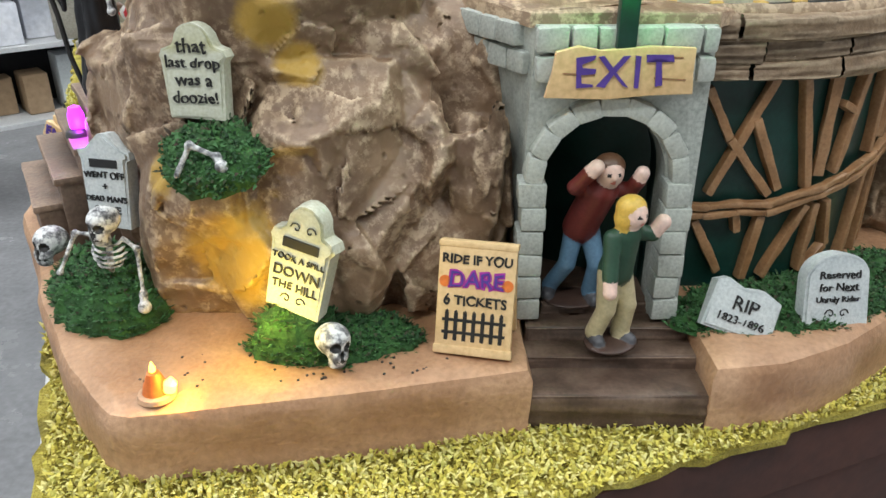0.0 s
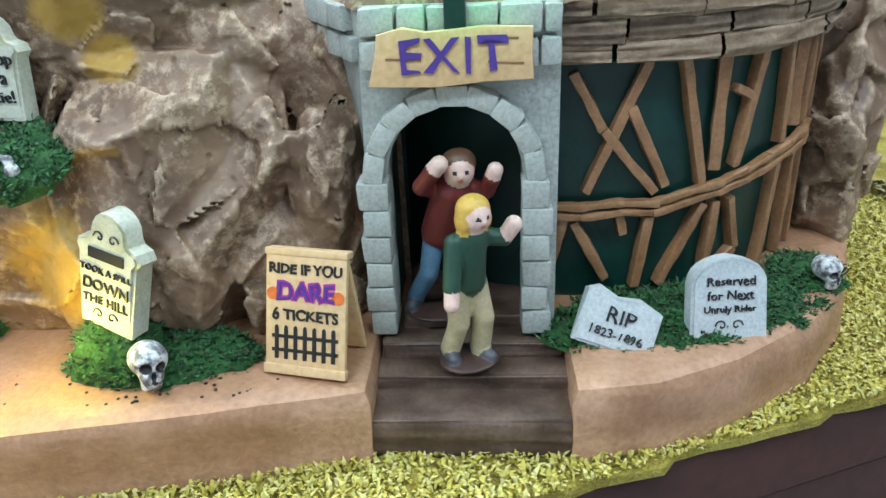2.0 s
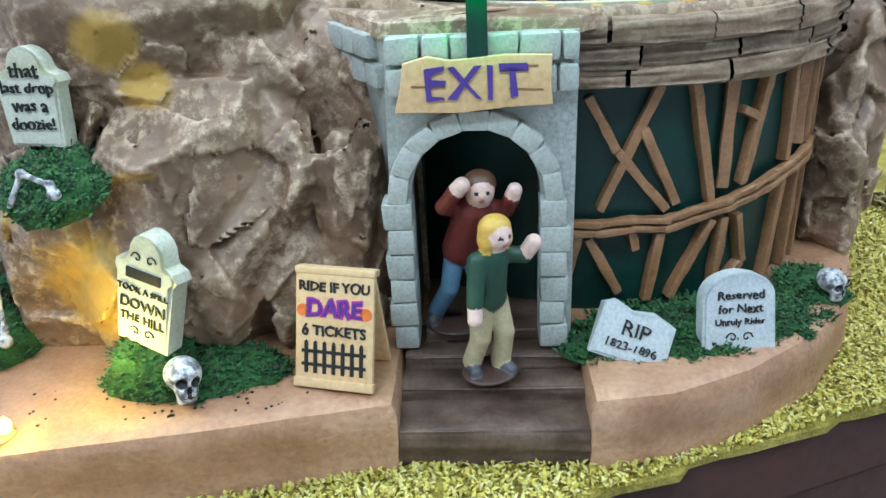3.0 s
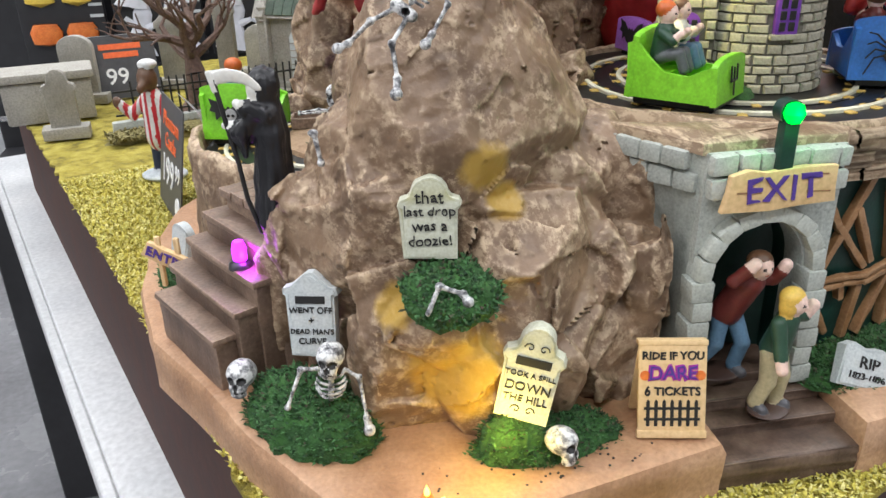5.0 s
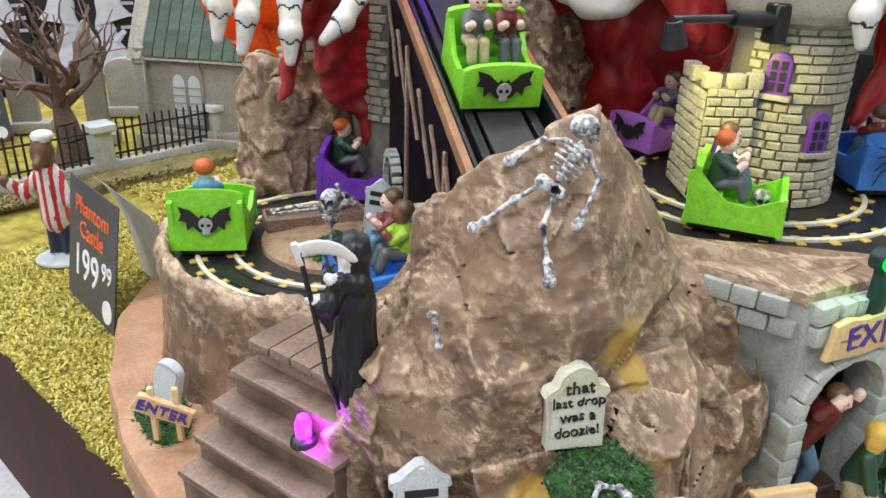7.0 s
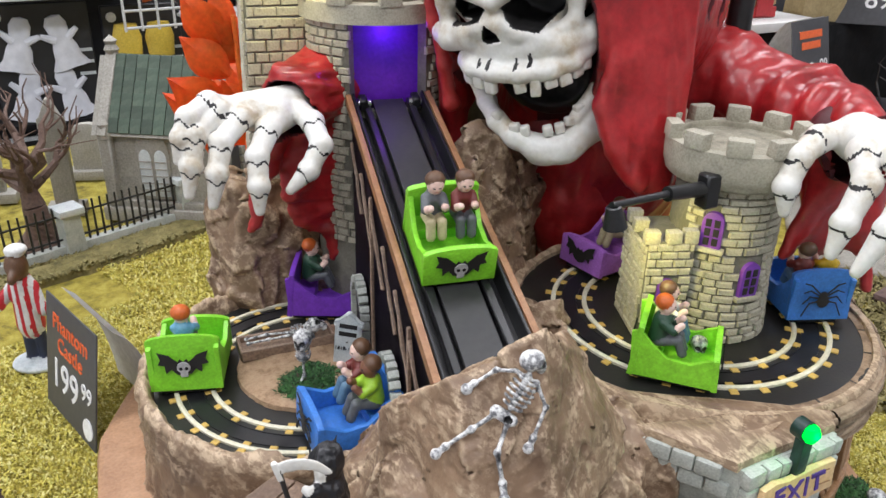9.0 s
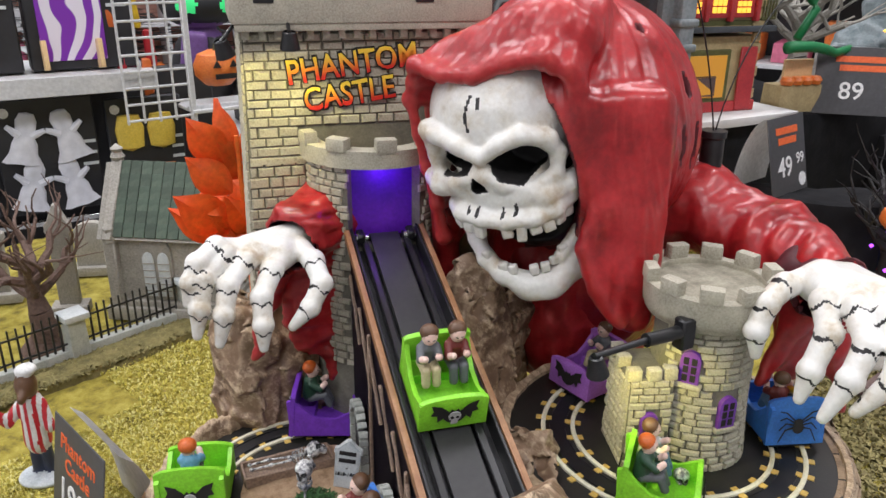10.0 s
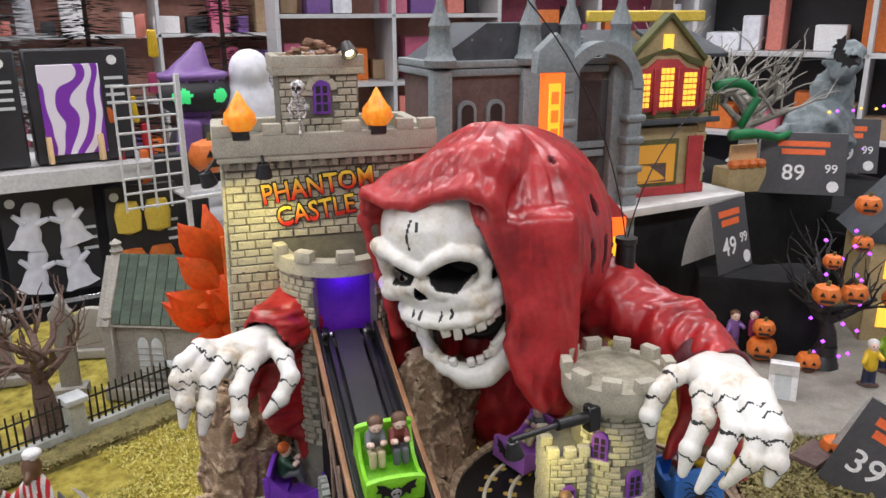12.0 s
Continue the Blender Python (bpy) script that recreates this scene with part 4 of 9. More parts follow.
def castle():
    t = thing("castle", m=CA, label="grey stone castle keep with purple gate lining", category="castle")
    b = prism([(-7.7, 4.2), (7.4, 4.2), (7.4, 13), (-7.7, 13)], 0, 34.6)
    for v in b.verts:
        if v.co.z < 1:
            v.co.x *= 1.1
    part("keep", b, MORTAR, t)
    # bastion round the gate
    C = Matrix.Translation((0, 3.2, 0))
    def arc(name, r, z0, z1, a0, a1, mat, thick=0.7):
        bb = lathe([(r - thick, z0), (r, z0), (r, z1), (r - thick, z1), (r - thick, z0)], 16, a0, a1)
        bmesh.ops.holes_fill(bb, edges=bb.edges[:], sides=4)
        bb.transform(C)
        return part(name, bb, mat, t)
    arc("bastion_wall", 4.25, 0, 21.8, 180, 360, MORTAR)
    arc("bastion_wall", 4.25, 21.8, 26.9, 180, 237, MORTAR)
    arc("bastion_wall", 4.25, 21.8, 26.9, 303, 360, MORTAR)
    arc("bastion_parapet", 4.7, 26.8, 27.9, 180, 360, CASTLE, 1.2)
    for i in range(5):
        a = 192 + 39 * i
        part("merlon", block(1.3, 0.9, 0.85, i, 0.12), CASTLE, t, m=C @ pose(4.35 * math.cos(radians(a)), 4.35 * math.sin(radians(a)), 28.2, 0, 0, a - 90))
    lin = box(4.7, 1.1, 5.0, 0, (0, 0.35, 24.3))
    bmesh.ops.delete(lin, geom=[f for f in lin.faces if f.normal.y < -0.5 or f.normal.z < -0.5], context="FACES")
    bmesh.ops.solidify(lin, geom=lin.faces[:], thickness=0.12)
    part("gate_lining", lin, PURPLEGLOW, t, "purple painted gate lining")
    # parapet
    part("cornice", box(16.0, 10.4, 0.5, 0.1, (-0.15, 8.4, 34.75), 2), CASTLE, t)
    for x in [-7.5 + 0.98 * i for i in range(16)]:
        part("corbel", block(0.45, 0.6, 0.55, x, 0.06), CASTLE, t, m=pose(x, 3.9, 34.25))
    for y0, sx, sy, x in ((3.55, 16.4, 0.9, -0.15), (13.2, 16.4, 0.9, -0.15)):
        part("parapet", roughen(box(sx, sy, 1.5, 0.12, (x, y0, 35.7), 2), 0.04, 0.6, 3), CASTLE, t)
    for x in (-7.95, 7.6):
        part("parapet", roughen(box(0.9, 8.8, 1.5, 0.12, (x, 8.4, 35.7), 2), 0.04, 0.6, 5), CASTLE, t)
    merlons(t, CASTLE, [-7.7, -4.2, -2.6, 1.6, 5.6, 7.3], 3.5, 36.4, 1.3, 0.8, 0.9)
    part("roof_deck", box(15.4, 9, 0.4, 0, (-0.15, 8.4, 35.2)), MORTAR, t)
    # turret
    part("turret", box(6.0, 5.0, 5.4, 0.05, (-0.25, 9.0, 38.0)), MORTAR, t)
    part("turret_cornice", roughen(box(6.9, 5.9, 0.55, 0.1, (-0.25, 9.0, 40.6), 2), 0.05, 0.6, 2), CASTLE, t)
    for y0 in (6.35, 11.7):
        part("turret_parapet", roughen(box(6.9, 0.6, 0.9, 0.1, (-0.25, y0, 41.3), 2), 0.05, 0.6, 2), CASTLE, t)
    for x in (-3.4, 2.9):
        part("turret_parapet", roughen(box(0.6, 4.7, 0.9, 0.1, (x, 9.0, 41.3), 2), 0.05, 0.6, 4), CASTLE, t)
    rng = random.Random(8)
    for i in range(46):                           # broken roof of rubble bricks
        u, v = rng.uniform(-1, 1), rng.uniform(-1, 1)
        h = 1.7 * (1 - max(abs(u), abs(v))) ** 0.8
        part("rubble_brick", block(0.75, 0.5, 0.3, i, 0.06), RUST, t, m=pose(-0.25 + 2.4 * u, 9.0 + 2.0 * v, 41.1 + h, rng.uniform(-25, 25), rng.uniform(-25, 25), rng.uniform(0, 180)))
    window_part(t, 1.3, 2.6, pose(-0.1, 6.4, 37.4))
    for i in range(7):
        a = math.pi * (i + 0.5) / 7
        part("arch_stone", block(0.45, 0.4, 0.5, i, 0.06), CASTLE, t, m=pose(-0.1 + 0.95 * math.cos(a), 6.4, 39.2 + 0.95 * math.sin(a), 0, 90 - math.degrees(a), 0))
    br = Bricks(t, CASTLE, 290)
    flat_courses(br, lambda x, z: pose(x, 4.22, z), -7.75, 7.3, 26.0, 34.0, 1.15, 0.62, lambda x, z: abs(x) < 4.3 and z < 28.2 or x > 3.2 and z < 33, 1)
    flat_courses(br, lambda x, z: pose(x, 6.52, z), -3.2, 2.7, 36.0, 40.3, 0.9, 0.5, lambda x, z: abs(x + 0.1) < 0.95 and 37.2 < z < 40.3, 2)
    flat_courses(br, lambda x, z: pose(x * (1 + 0.1 * (1 - z / 34.6)), 4.22, z), -7.75, -4.2, 12.0, 26.0, 1.0, 0.66, None, 3)
    def round_(x, z):
        a = math.degrees(x / 4.25) - 90
        return C @ pose(4.24 * math.cos(radians(a)), 4.24 * math.sin(radians(a)), z, 0, 0, a + 90)
    flat_courses(br, round_, -6.4, 6.4, 13.0, 26.8, 0.8, 0.5, lambda x, z: abs(x) < 2.6 and z > 14.5, 4)
    flat_courses(br, lambda x, z: pose(-7.72 * (1 + 0.1 * (1 - z / 34.6)), 8.6 - x, z, 0, 0, -90), -4.3, 4.3, 14.0, 34.0, 1.1, 0.66, None, 5)
    br.close()


PURPLEWIN = surface("purple_window", [(0.12, 0.03, 0.3), (0.2, 0.06, 0.45)], 0.4, 60, 400, 0.1)
RUST = surface("rubble_brick", [(0.2, 0.1, 0.06), (0.32, 0.18, 0.11)], 0.7, 90, 600, 0.4, island=True)
castle()


def lift_ramp():
    t = thing("lift_ramp", m=CA, label="black lift ramp with wooden side rails", category="ramp")
    m = pose(0, -0.4, 21.9, 16.7, 0, 0)
    part("belt", box(1.9, 23.5, 0.25, 0.03, (0, -11.3, 0.12)), BELT, t, m=m)
    for s in (-1, 1):
        part("channel", box(0.42, 23.5, 0.5, 0.06, (1.35 * s, -11.3, 0.05)), BLACK, t, m=m)
        part("guard", box(0.18, 23.5, 1.3, 0.05, (2.1 * s, -11.3, 0.1)), BLACK, t, m=m)
        part("side_rail", box(0.34, 23.5, 0.6, 0.06, (2.42 * s, -11.3, 0.45), 2), RAILWOOD, t, m=m)
        part("bearing", box(0.5, 0.9, 0.7, 0.1, (1.6 * s, -0.1, 0.4)), BLACK, t, m=m)
        part("pulley", tube((1.15 * s, -0.2, 0.4), (1.9 * s, -0.2, 0.4), 0.28, n=16), STEEL, t, m=m)
    part("tray", box(4.2, 23.5, 0.2, 0.02, (0, -11.3, -0.5)), BLACK, t, m=m)
    # trestle wall below the near rail
    for s in (-1, 1):
        b = bmesh.new()
        vs = [b.verts.new((2.3 * s, y, z)) for y, z in ((-0.2, 2.5), (-0.2, 21.6), (-21.5, 15.2), (-21.5, 2.5))]
        b.faces.new(vs)
        bmesh.ops.solidify(b, geom=b.faces[:], thickness=0.25)
        part("trestle_panel", b, TRESTLE, t)
        for i in range(7):
            y = -1.5 - 3.0 * i
            top = 21.2 + 0.3 * y
            if i in (2, 5):
                part("trestle_post", box(0.2, 0.25, top - 3, 0.04, (2.5 * s, y, (top + 3) / 2)), WOOD, t)
            part("trestle_brace", stick(Vector((2.5 * s, y, top - 0.6)), Vector((2.5 * s, y - 3.0, max(8.2, top - 4))), 0.2, i), WOOD, t)
        for y in (-4.4, -13.2):                   # tunnel mouths: black sheets for the shade within, stone surrounds
            n = 11
            base, spring, rad = 8.0, 10.6, 1.75
            part("tunnel_dark_sheet", upright(arch_pts(0, 3.0, base, spring, 1.6, 12), 0, 0.12), INK, t, m=pose(2.72 * s, y, 0, 0, 0, 90 if s > 0 else -90))
            for i in range(n):
                a = math.pi * (i + 0.5) / n
                part("tunnel_stone", block(0.4, 0.55, 0.5, i, 0.06), STONE, t, m=pose(2.75 * s, y + rad * math.cos(a), spring + rad * math.sin(a), 0, 0, 90) @ pose(0, 0, 0, 0, 90 - math.degrees(a), 0))
            for i in range(4):
                for q in (-1, 1):
                    part("tunnel_stone", block(0.42, 0.55, 0.6, i + q, 0.06), STONE, t, m=pose(2.75 * s, y + q * rad, base + 0.35 + 0.65 * i, 0, 0, 90))


BELT = surface("rubber_belt", [(0.02, 0.02, 0.022), (0.035, 0.034, 0.034)], 0.5, 40, 300, 0.1)
STEEL = surface("steel", [(0.5, 0.5, 0.5), (0.6, 0.6, 0.6)], 0.25, 60, 300, 0.05, metal=1.0)
TRESTLE = surface("trestle_dark", [(0.012, 0.008, 0.02), (0.03, 0.02, 0.045)], 0.5, 60, 300, 0.2)
lift_ramp()


# ---- round tower ----
def tower():
    t = thing("round_tower", 10.5, 34.6, 12.7, label="round grey stone tower with battlements", category="tower")
    part("core", lathe([(2.95, -0.2), (2.7, 3), (2.6, 9)], 48), MORTAR, t)
    crown = lathe([(2.6, 8.1), (2.75, 8.25), (3.25, 8.5), (3.35, 8.75), (3.45, 9.0), (3.5, 10.3), (2.9, 10.3), (2.85, 10.0), (0, 9.95)], 64)
    part("crown", roughen(crown, 0.05, 0.6, 4), CASTLE, t)
    for i in range(10):
        a = 36 * i + 8
        part("merlon", block(1.2, 0.7, 0.85, i, 0.12), CASTLE, t, m=pose(3.2 * math.cos(radians(a)), 3.26 * math.sin(radians(a)), 10.65, 0, 0, a + 90))
    br = Bricks(t, CASTLE, 280, 0.14)
    def wall(x, z):
        r = 2.98 - 0.085 * min(z, 3) - 0.016 * max(0, z - 3)
        a = x / 2.75
        return pose(r * math.cos(a) * 0.985, r * math.sin(a) * 0.985, z, 0, 0, math.degrees(a) + 90)
    wins = [(-2.55, 5.3), (-1.72, 2.7)]
    flat_courses(br, wall, -3.1 * 2.75, 0.75 * 2.75, 0.0, 8.2, 0.82, 0.43, lambda x, z: any(abs(x / 2.75 - a) < 0.23 and b - 0.3 < z < b + 2.1 for a, b in wins), 6)
    for a, b in wins:
        window_part(t, 1.05, 1.9, pose(2.74 * math.cos(a), 2.74 * math.sin(a), b, 0, 0, math.degrees(a) + 90))
        part("sill", block(1.4, 0.5, 0.25, a, 0.06), CASTLE, t, m=pose(2.82 * math.cos(a), 2.82 * math.sin(a), b - 0.12, 0, 0, math.degrees(a) + 90))
    # low bastion leaning on the tower
    M = pose(-3.45, 0.75, 0, 0, 0, -22)
    part("annex", box(2.4, 3.4, 5.6, 0.05, (0, 0, 2.8)), MORTAR, t, m=M)
    flat_courses(br, lambda x, z: M @ pose(x, -1.7, z), -1.2, 1.2, 0.1, 5.4, 0.75, 0.48, lambda x, z: abs(x) < 0.5 and 1.9 < z < 3.7, 7)
    flat_courses(br, lambda x, z: M @ pose(-1.2, -x, z, 0, 0, -90), -1.7, 1.7, 0.1, 5.4, 0.75, 0.48, None, 8)
    br.close()
    window_part(t, 0.95, 1.6, M @ pose(0, -1.75, 2.0))
    for i, (x, y) in enumerate([(-1.0, -1.5), (0.05, -1.6), (0.95, -1.5), (-1.1, 0), (-1.0, 1.3)]):
        part("merlon", block(0.75, 0.6, 0.7, i, 0.1), CASTLE, t, m=M @ pose(x, y, 5.85))
    e = thing("moss_patch", 7.4, 32.6, 12.7, label="green moss patch at the tower foot", category="moss")
    part("mound", roughen(lathe([(1.9, -0.1), (1.6, 0.25), (0.8, 0.45), (0, 0.5)], 24), 0.1, 0.4, 2), MOSS, e)


tower()


# ---- the cloaked skull statue ----
SKU = pose(4.6, 44.8, 27.6, 0, 0, -50)
SK = SKU @ pose(0, 0, 0, 12, 0, 0) @ pose(0, 0, 0, 0, -8, 0)


def bony_claw(chains, palm, mat0, mat1, cell, lo, hi):
    pr = []
    for a, b, r in palm:
        pr.append(("+", f_cap(a, b, r), mat0, 0.35))
    ring = []
    for ch in chains:
        for i in range(len(ch) - 1):
            a, b = Vector(ch[i]), Vector(ch[i + 1])
            r = 0.68 - 0.035 * i
            last = i == len(ch) - 2
            pr.append(("+", f_cap(a, b, r * 1.0, r * (0.5 if last else 0.86)), mat0, 0.12))
            if i:
                pr.append(("+", f_ell(a, (r * 1.1,) * 3), mat0, 0.1))
                d = (b - a).normalized()
                ring.append(("p", f_cap(a + d * 0.55, a + d * 0.62, r * 1.25), mat1))
    # painted joint lines: thin bands
    bands = []
    for ch in chains:
        for i in range(1, len(ch) - 1):
            a, b = np.array(ch[i], float), np.array(ch[i + 1], float)
            d = (b - a) / np.linalg.norm(b - a)

            def f(p, a=a, d=d):
                t = (p - a) @ d
                q = p - a
                return np.maximum(np.abs(t - 0.45 + 0.12 * np.sin(q[..., 0] * 9)) - 0.06, np.sqrt((q * q).sum(-1)) - 1.0)
            bands.append(("p", f, mat1))
    return sculpt(pr + bands, cell, 0.2, lo, hi)


def wrinkle(b, amount, seed, stretch=(1.3, 1.3, 6.0)):
    b.normal_update()
    for v in b.verts:
        q = Vector((v.co.x / stretch[0], v.co.y / stretch[1], v.co.z / stretch[2])) + Vector((seed, seed * 2, 0))
        v.co += v.normal * ((noise.turbulence(q, 2, False) - 0.4) * amount + noise.fractal(v.co / 0.8, 0.8, 2, 2) * 0.04)
    return b


def phantom():
    S = [("+", f_ell((0.4, 1.2, -3.0), (3.4, 2.4, 3.2)), 1, 0.2), ("+", f_ell((-0.4, 0.7, 3.1), (4.5, 4.9, 4.3)), 0, 0.2), ("+", f_ell((0.1, -2.5, -0.3), (3.1, 2.15, 1.45)), 0, 0.5), ("+", f_ell((-0.6, -3.6, 0.9), (1.5, 1.2, 1.1)), 0, 0.4)]

    def bones(pts, k=0.3):
        return [("+", f_cap(p[:3], q[:3], p[3], q[3]), 0, k) for p, q in zip(pts, pts[1:])]
    # brows, eye rims and cheek bones
    S += bones([(-0.35, -4.35, 2.35, 0.42), (0.7, -4.25, 2.95, 0.42), (1.8, -3.85, 3.3, 0.45), (3.0, -3.0, 2.75, 0.5), (3.35, -2.6, 1.8, 0.42), (3.2, -2.9, 0.7, 0.42), (1.9, -3.9, 0.15, 0.42), (0.6, -4.35, 0.7, 0.4), (-0.1, -4.5, 1.3, 0.35)])
    S += bones([(-0.6, -4.35, 2.35, 0.42), (-1.7, -4.15, 2.9, 0.45), (-3.1, -3.5, 3.35, 0.5), (-3.85, -2.9, 3.5, 0.55), (-3.75, -2.9, 1.9, 0.42), (-3.7, -3.0, 0.8, 0.45), (-2.4, -3.95, 0.75, 0.42), (-1.4, -4.35, 1.1, 0.4)])
    S += bones([(1.2, -4.1, -0.1, 0.5), (2.6, -3.6, -0.35, 0.62), (3.7, -2.4, -0.1, 0.6), (4.4, -0.2, 0.3, 0.5), (4.7, 1.5, 0.5, 0.5)]) + bones([(-2.2, -4.0, 0.4, 0.5), (-3.6, -3.3, 0.25, 0.65), (-4.6, -1.9, 0.1, 0.6), (-4.9, 0.6, 0.3, 0.5)])
    gum = [(-2.9, -3.4, -1.0), (-2.2, -4.3, -1.05), (-0.9, -4.8, -1.2), (0.6, -4.85, -1.3), (2.0, -4.45, -1.3), (3.1, -3.6, -1.2), (3.6, -2.4, -0.95)]
    S += bones([(*g, 0.45) for g in gum], 0.35)
    S += [("-", f_cleft([(-0.1, 1.95), (0.55, 1.1), (1.65, 0.62), (2.5, 1.15), (2.62, 1.6), (2.4, 2.2), (1.7, 2.72), (1.0, 2.5)], -6.5, -1.6), 1, 0.1), ("-", f_cleft([(-0.95, 2.1), (-2.75, 2.6), (-3.15, 1.7), (-3.05, 1.08), (-1.3, 1.42)], -6.5, -1.6), 1, 0.1),
          ("-", f_cleft([(-0.98, 1.25), (-1.25, 0.22), (-0.85, 0.3), (-0.2, 0.1), (-0.35, 0.75)], -7, -3.6), 1, 0.06), ("-", f_ell((0.75, -2.6, -3.35), (2.75, 3.2, 2.0)), 1, 0.15)]
    for x, y, z in ((-1.6, -4.9, -0.55), (-1.0, -5.0, -0.6), (0.5, -5.1, -0.65), (1.2, -4.9, -0.6)):
        S.append(("-", f_ell((x, y, z), (0.09, 0.35, 0.24)), 1, 0.04))
    jaw = [(4.6, 1.2, -0.4, 0.7), (4.35, 0.4, -2.6, 0.7), (4.2, -0.6, -4.3, 0.75), (3.4, -2.3, -5.4, 0.85), (2.2, -3.6, -6.0, 0.85), (0.9, -4.15, -5.9, 0.75), (-0.4, -4.2, -5.15, 0.6), (-1.5, -3.8, -4.4, 0.5), (-2.5, -2.4, -3.9, 0.5), (-3.9, -0.4, -3.0, 0.5), (-4.4, 1.0, -0.8, 0.6)]
    S += bones(jaw, 0.35) + [("+", f_ell((1.35, -4.05, -6.3), (1.15, 0.7, 0.55)), 0, 0.3), ("+", f_cap((4.3, 0.6, -1.2), (3.7, -1.4, -4.2), 0.42, 0.5), 0, 0.4), ("+", f_cap((3.55, -1.6, -3.6), (2.75, -3.0, -4.6), 0.42, 0.4), 0, 0.2)]

    def crack(p):
        one = np.maximum(np.abs(p[..., 0] + 1.0 - 0.12 * (p[..., 2] - 4.6) + 0.1 * np.sin(p[..., 2] * 3.1)) - 0.09, np.abs(p[..., 2] - 4.6) - 0.9)
        two = np.maximum(np.abs(p[..., 0] + 0.35) - 0.07, np.abs(p[..., 2] - 5.1) - 0.3)
        return np.maximum(np.minimum(one, two), p[..., 1] + 1.0)
    S += [("p", crack, 1)]
    b = sculpt(S, 0.11, 0.3, (-5.9, -6, -7.6), (5.8, 6.2, 7.8))
    roughen(b, 0.045, 0.8, 2)
    rng = random.Random(12)
    teeth = []

    def row(pts, n, skip, size, lift):
        pts = [Vector(p) for p in pts]
        for i in range(n):
            if i in skip:
                continue
            u = (i + 0.5) / n * (len(pts) - 1)
            k = min(int(u), len(pts) - 2)
            p = pts[k].lerp(pts[k + 1], u - k)
            d = pts[k + 1] - pts[k]
            h = size[2] * rng.uniform(0.8, 1.15)
            tb = box(size[0] * rng.uniform(0.85, 1.1), size[1], h, 0.14, seg=2)
            tb.transform(pose(p.x, p.y, p.z + lift * h, 0, rng.uniform(-7, 7), math.degrees(math.atan2(d.y, d.x))))
            teeth.append(tb)
    row([(g[0], g[1] - 0.12, g[2]) for g in gum], 11, (4,), (0.66, 0.46, 0.98), -0.62)
    row([(-1.6, -3.95, -3.95), (-0.4, -4.4, -4.65), (0.9, -4.4, -5.1), (2.2, -3.75, -5.0), (3.1, -2.6, -4.3)], 9, (1, 4), (0.58, 0.45, 0.6), 0.35)
    b = merge(b, *teeth)
    b.transform(SK)
    H = [("+", f_ell((2.1, 4.8, 1.4), (7.5, 8.6, 8.1)), 2, 0.8), ("+", f_cap((6.9, -0.6, 2.0), (7.7, -1.6, -7.8), 1.3, 1.0), 2, 1.0), ("+", f_cap((-4.9, 0.0, 3.0), (-5.0, 1.2, -8.0), 1.1, 0.8), 2, 1.0),
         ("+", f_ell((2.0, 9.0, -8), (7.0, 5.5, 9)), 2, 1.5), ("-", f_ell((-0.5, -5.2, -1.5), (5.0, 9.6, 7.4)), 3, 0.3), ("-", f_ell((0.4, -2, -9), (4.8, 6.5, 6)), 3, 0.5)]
    lip = [(-4.5, -0.6, -5.2), (-5.1, -1.6, -0.5), (-6.0, -2.4, 3.6), (-5.3, -3.2, 5.7), (-3.5, -3.8, 5.35), (-1.6, -4.0, 5.45), (0.3, -3.7, 6.25), (2.1, -3.6, 6.6), (3.5, -3.4, 6.0), (4.1, -3.0, 4.3), (4.4, -2.9, 1.9), (5.6, -2.9, -1.1), (5.0, -3.1, -3.6), (5.9, -3.4, -5.6), (7.3, -3.4, -7.6)]
    for p, q in zip(lip, lip[1:]):
        H.append(("+", f_cap(p, q, 0.34), 2, 0.4))
    for p, q in zip(lip[9:], lip[10:]):           # cloth between the edge and the side of the hood
        for k in (0, 0.25, 0.5, 0.75):
            m = Vector(p).lerp(Vector(q), k)
            H.append(("+", f_cap(m, (7.6, m.y + 2.2, m.z), 0.36, 0.85), 2, 0.8))
    for p, q in zip(lip[:3], lip[1:4]):
        for k in (0, 0.5):
            m = Vector(p).lerp(Vector(q), k)
            H.append(("+", f_cap(m, (-4.7, m.y + 2.4, m.z), 0.32, 0.8), 2, 0.5))
    brim = [Vector(p).lerp(Vector(q), k) for p, q in zip(lip[3:9], lip[4:10]) for k in (0, 0.5)]
    for p in brim:                                # the brim rises in one sweep to the crown
        top = Vector((p.x * 0.72 + 0.6, 1.2, 9.0 - 0.085 * (p.x - 1.5) ** 2))
        mid = (p + top) / 2 + Vector((0, -0.55, 0.45))
        H.append(("+", f_cap(p, mid, 0.36, 0.8), 2, 0.6))
        H.append(("+", f_cap(mid, top, 0.8, 1.0), 2, 0.8))
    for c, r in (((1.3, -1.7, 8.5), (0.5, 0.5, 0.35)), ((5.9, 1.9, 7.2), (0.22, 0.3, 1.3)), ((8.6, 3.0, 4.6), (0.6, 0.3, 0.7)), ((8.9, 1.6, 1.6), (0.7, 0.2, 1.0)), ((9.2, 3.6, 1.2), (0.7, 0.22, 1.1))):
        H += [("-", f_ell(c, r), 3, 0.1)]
    hood = sculpt(H, 0.18, 0.8, (-8.5, -7.5, -18), (11.0, 15.5, 11.5))
    hood.normal_update()
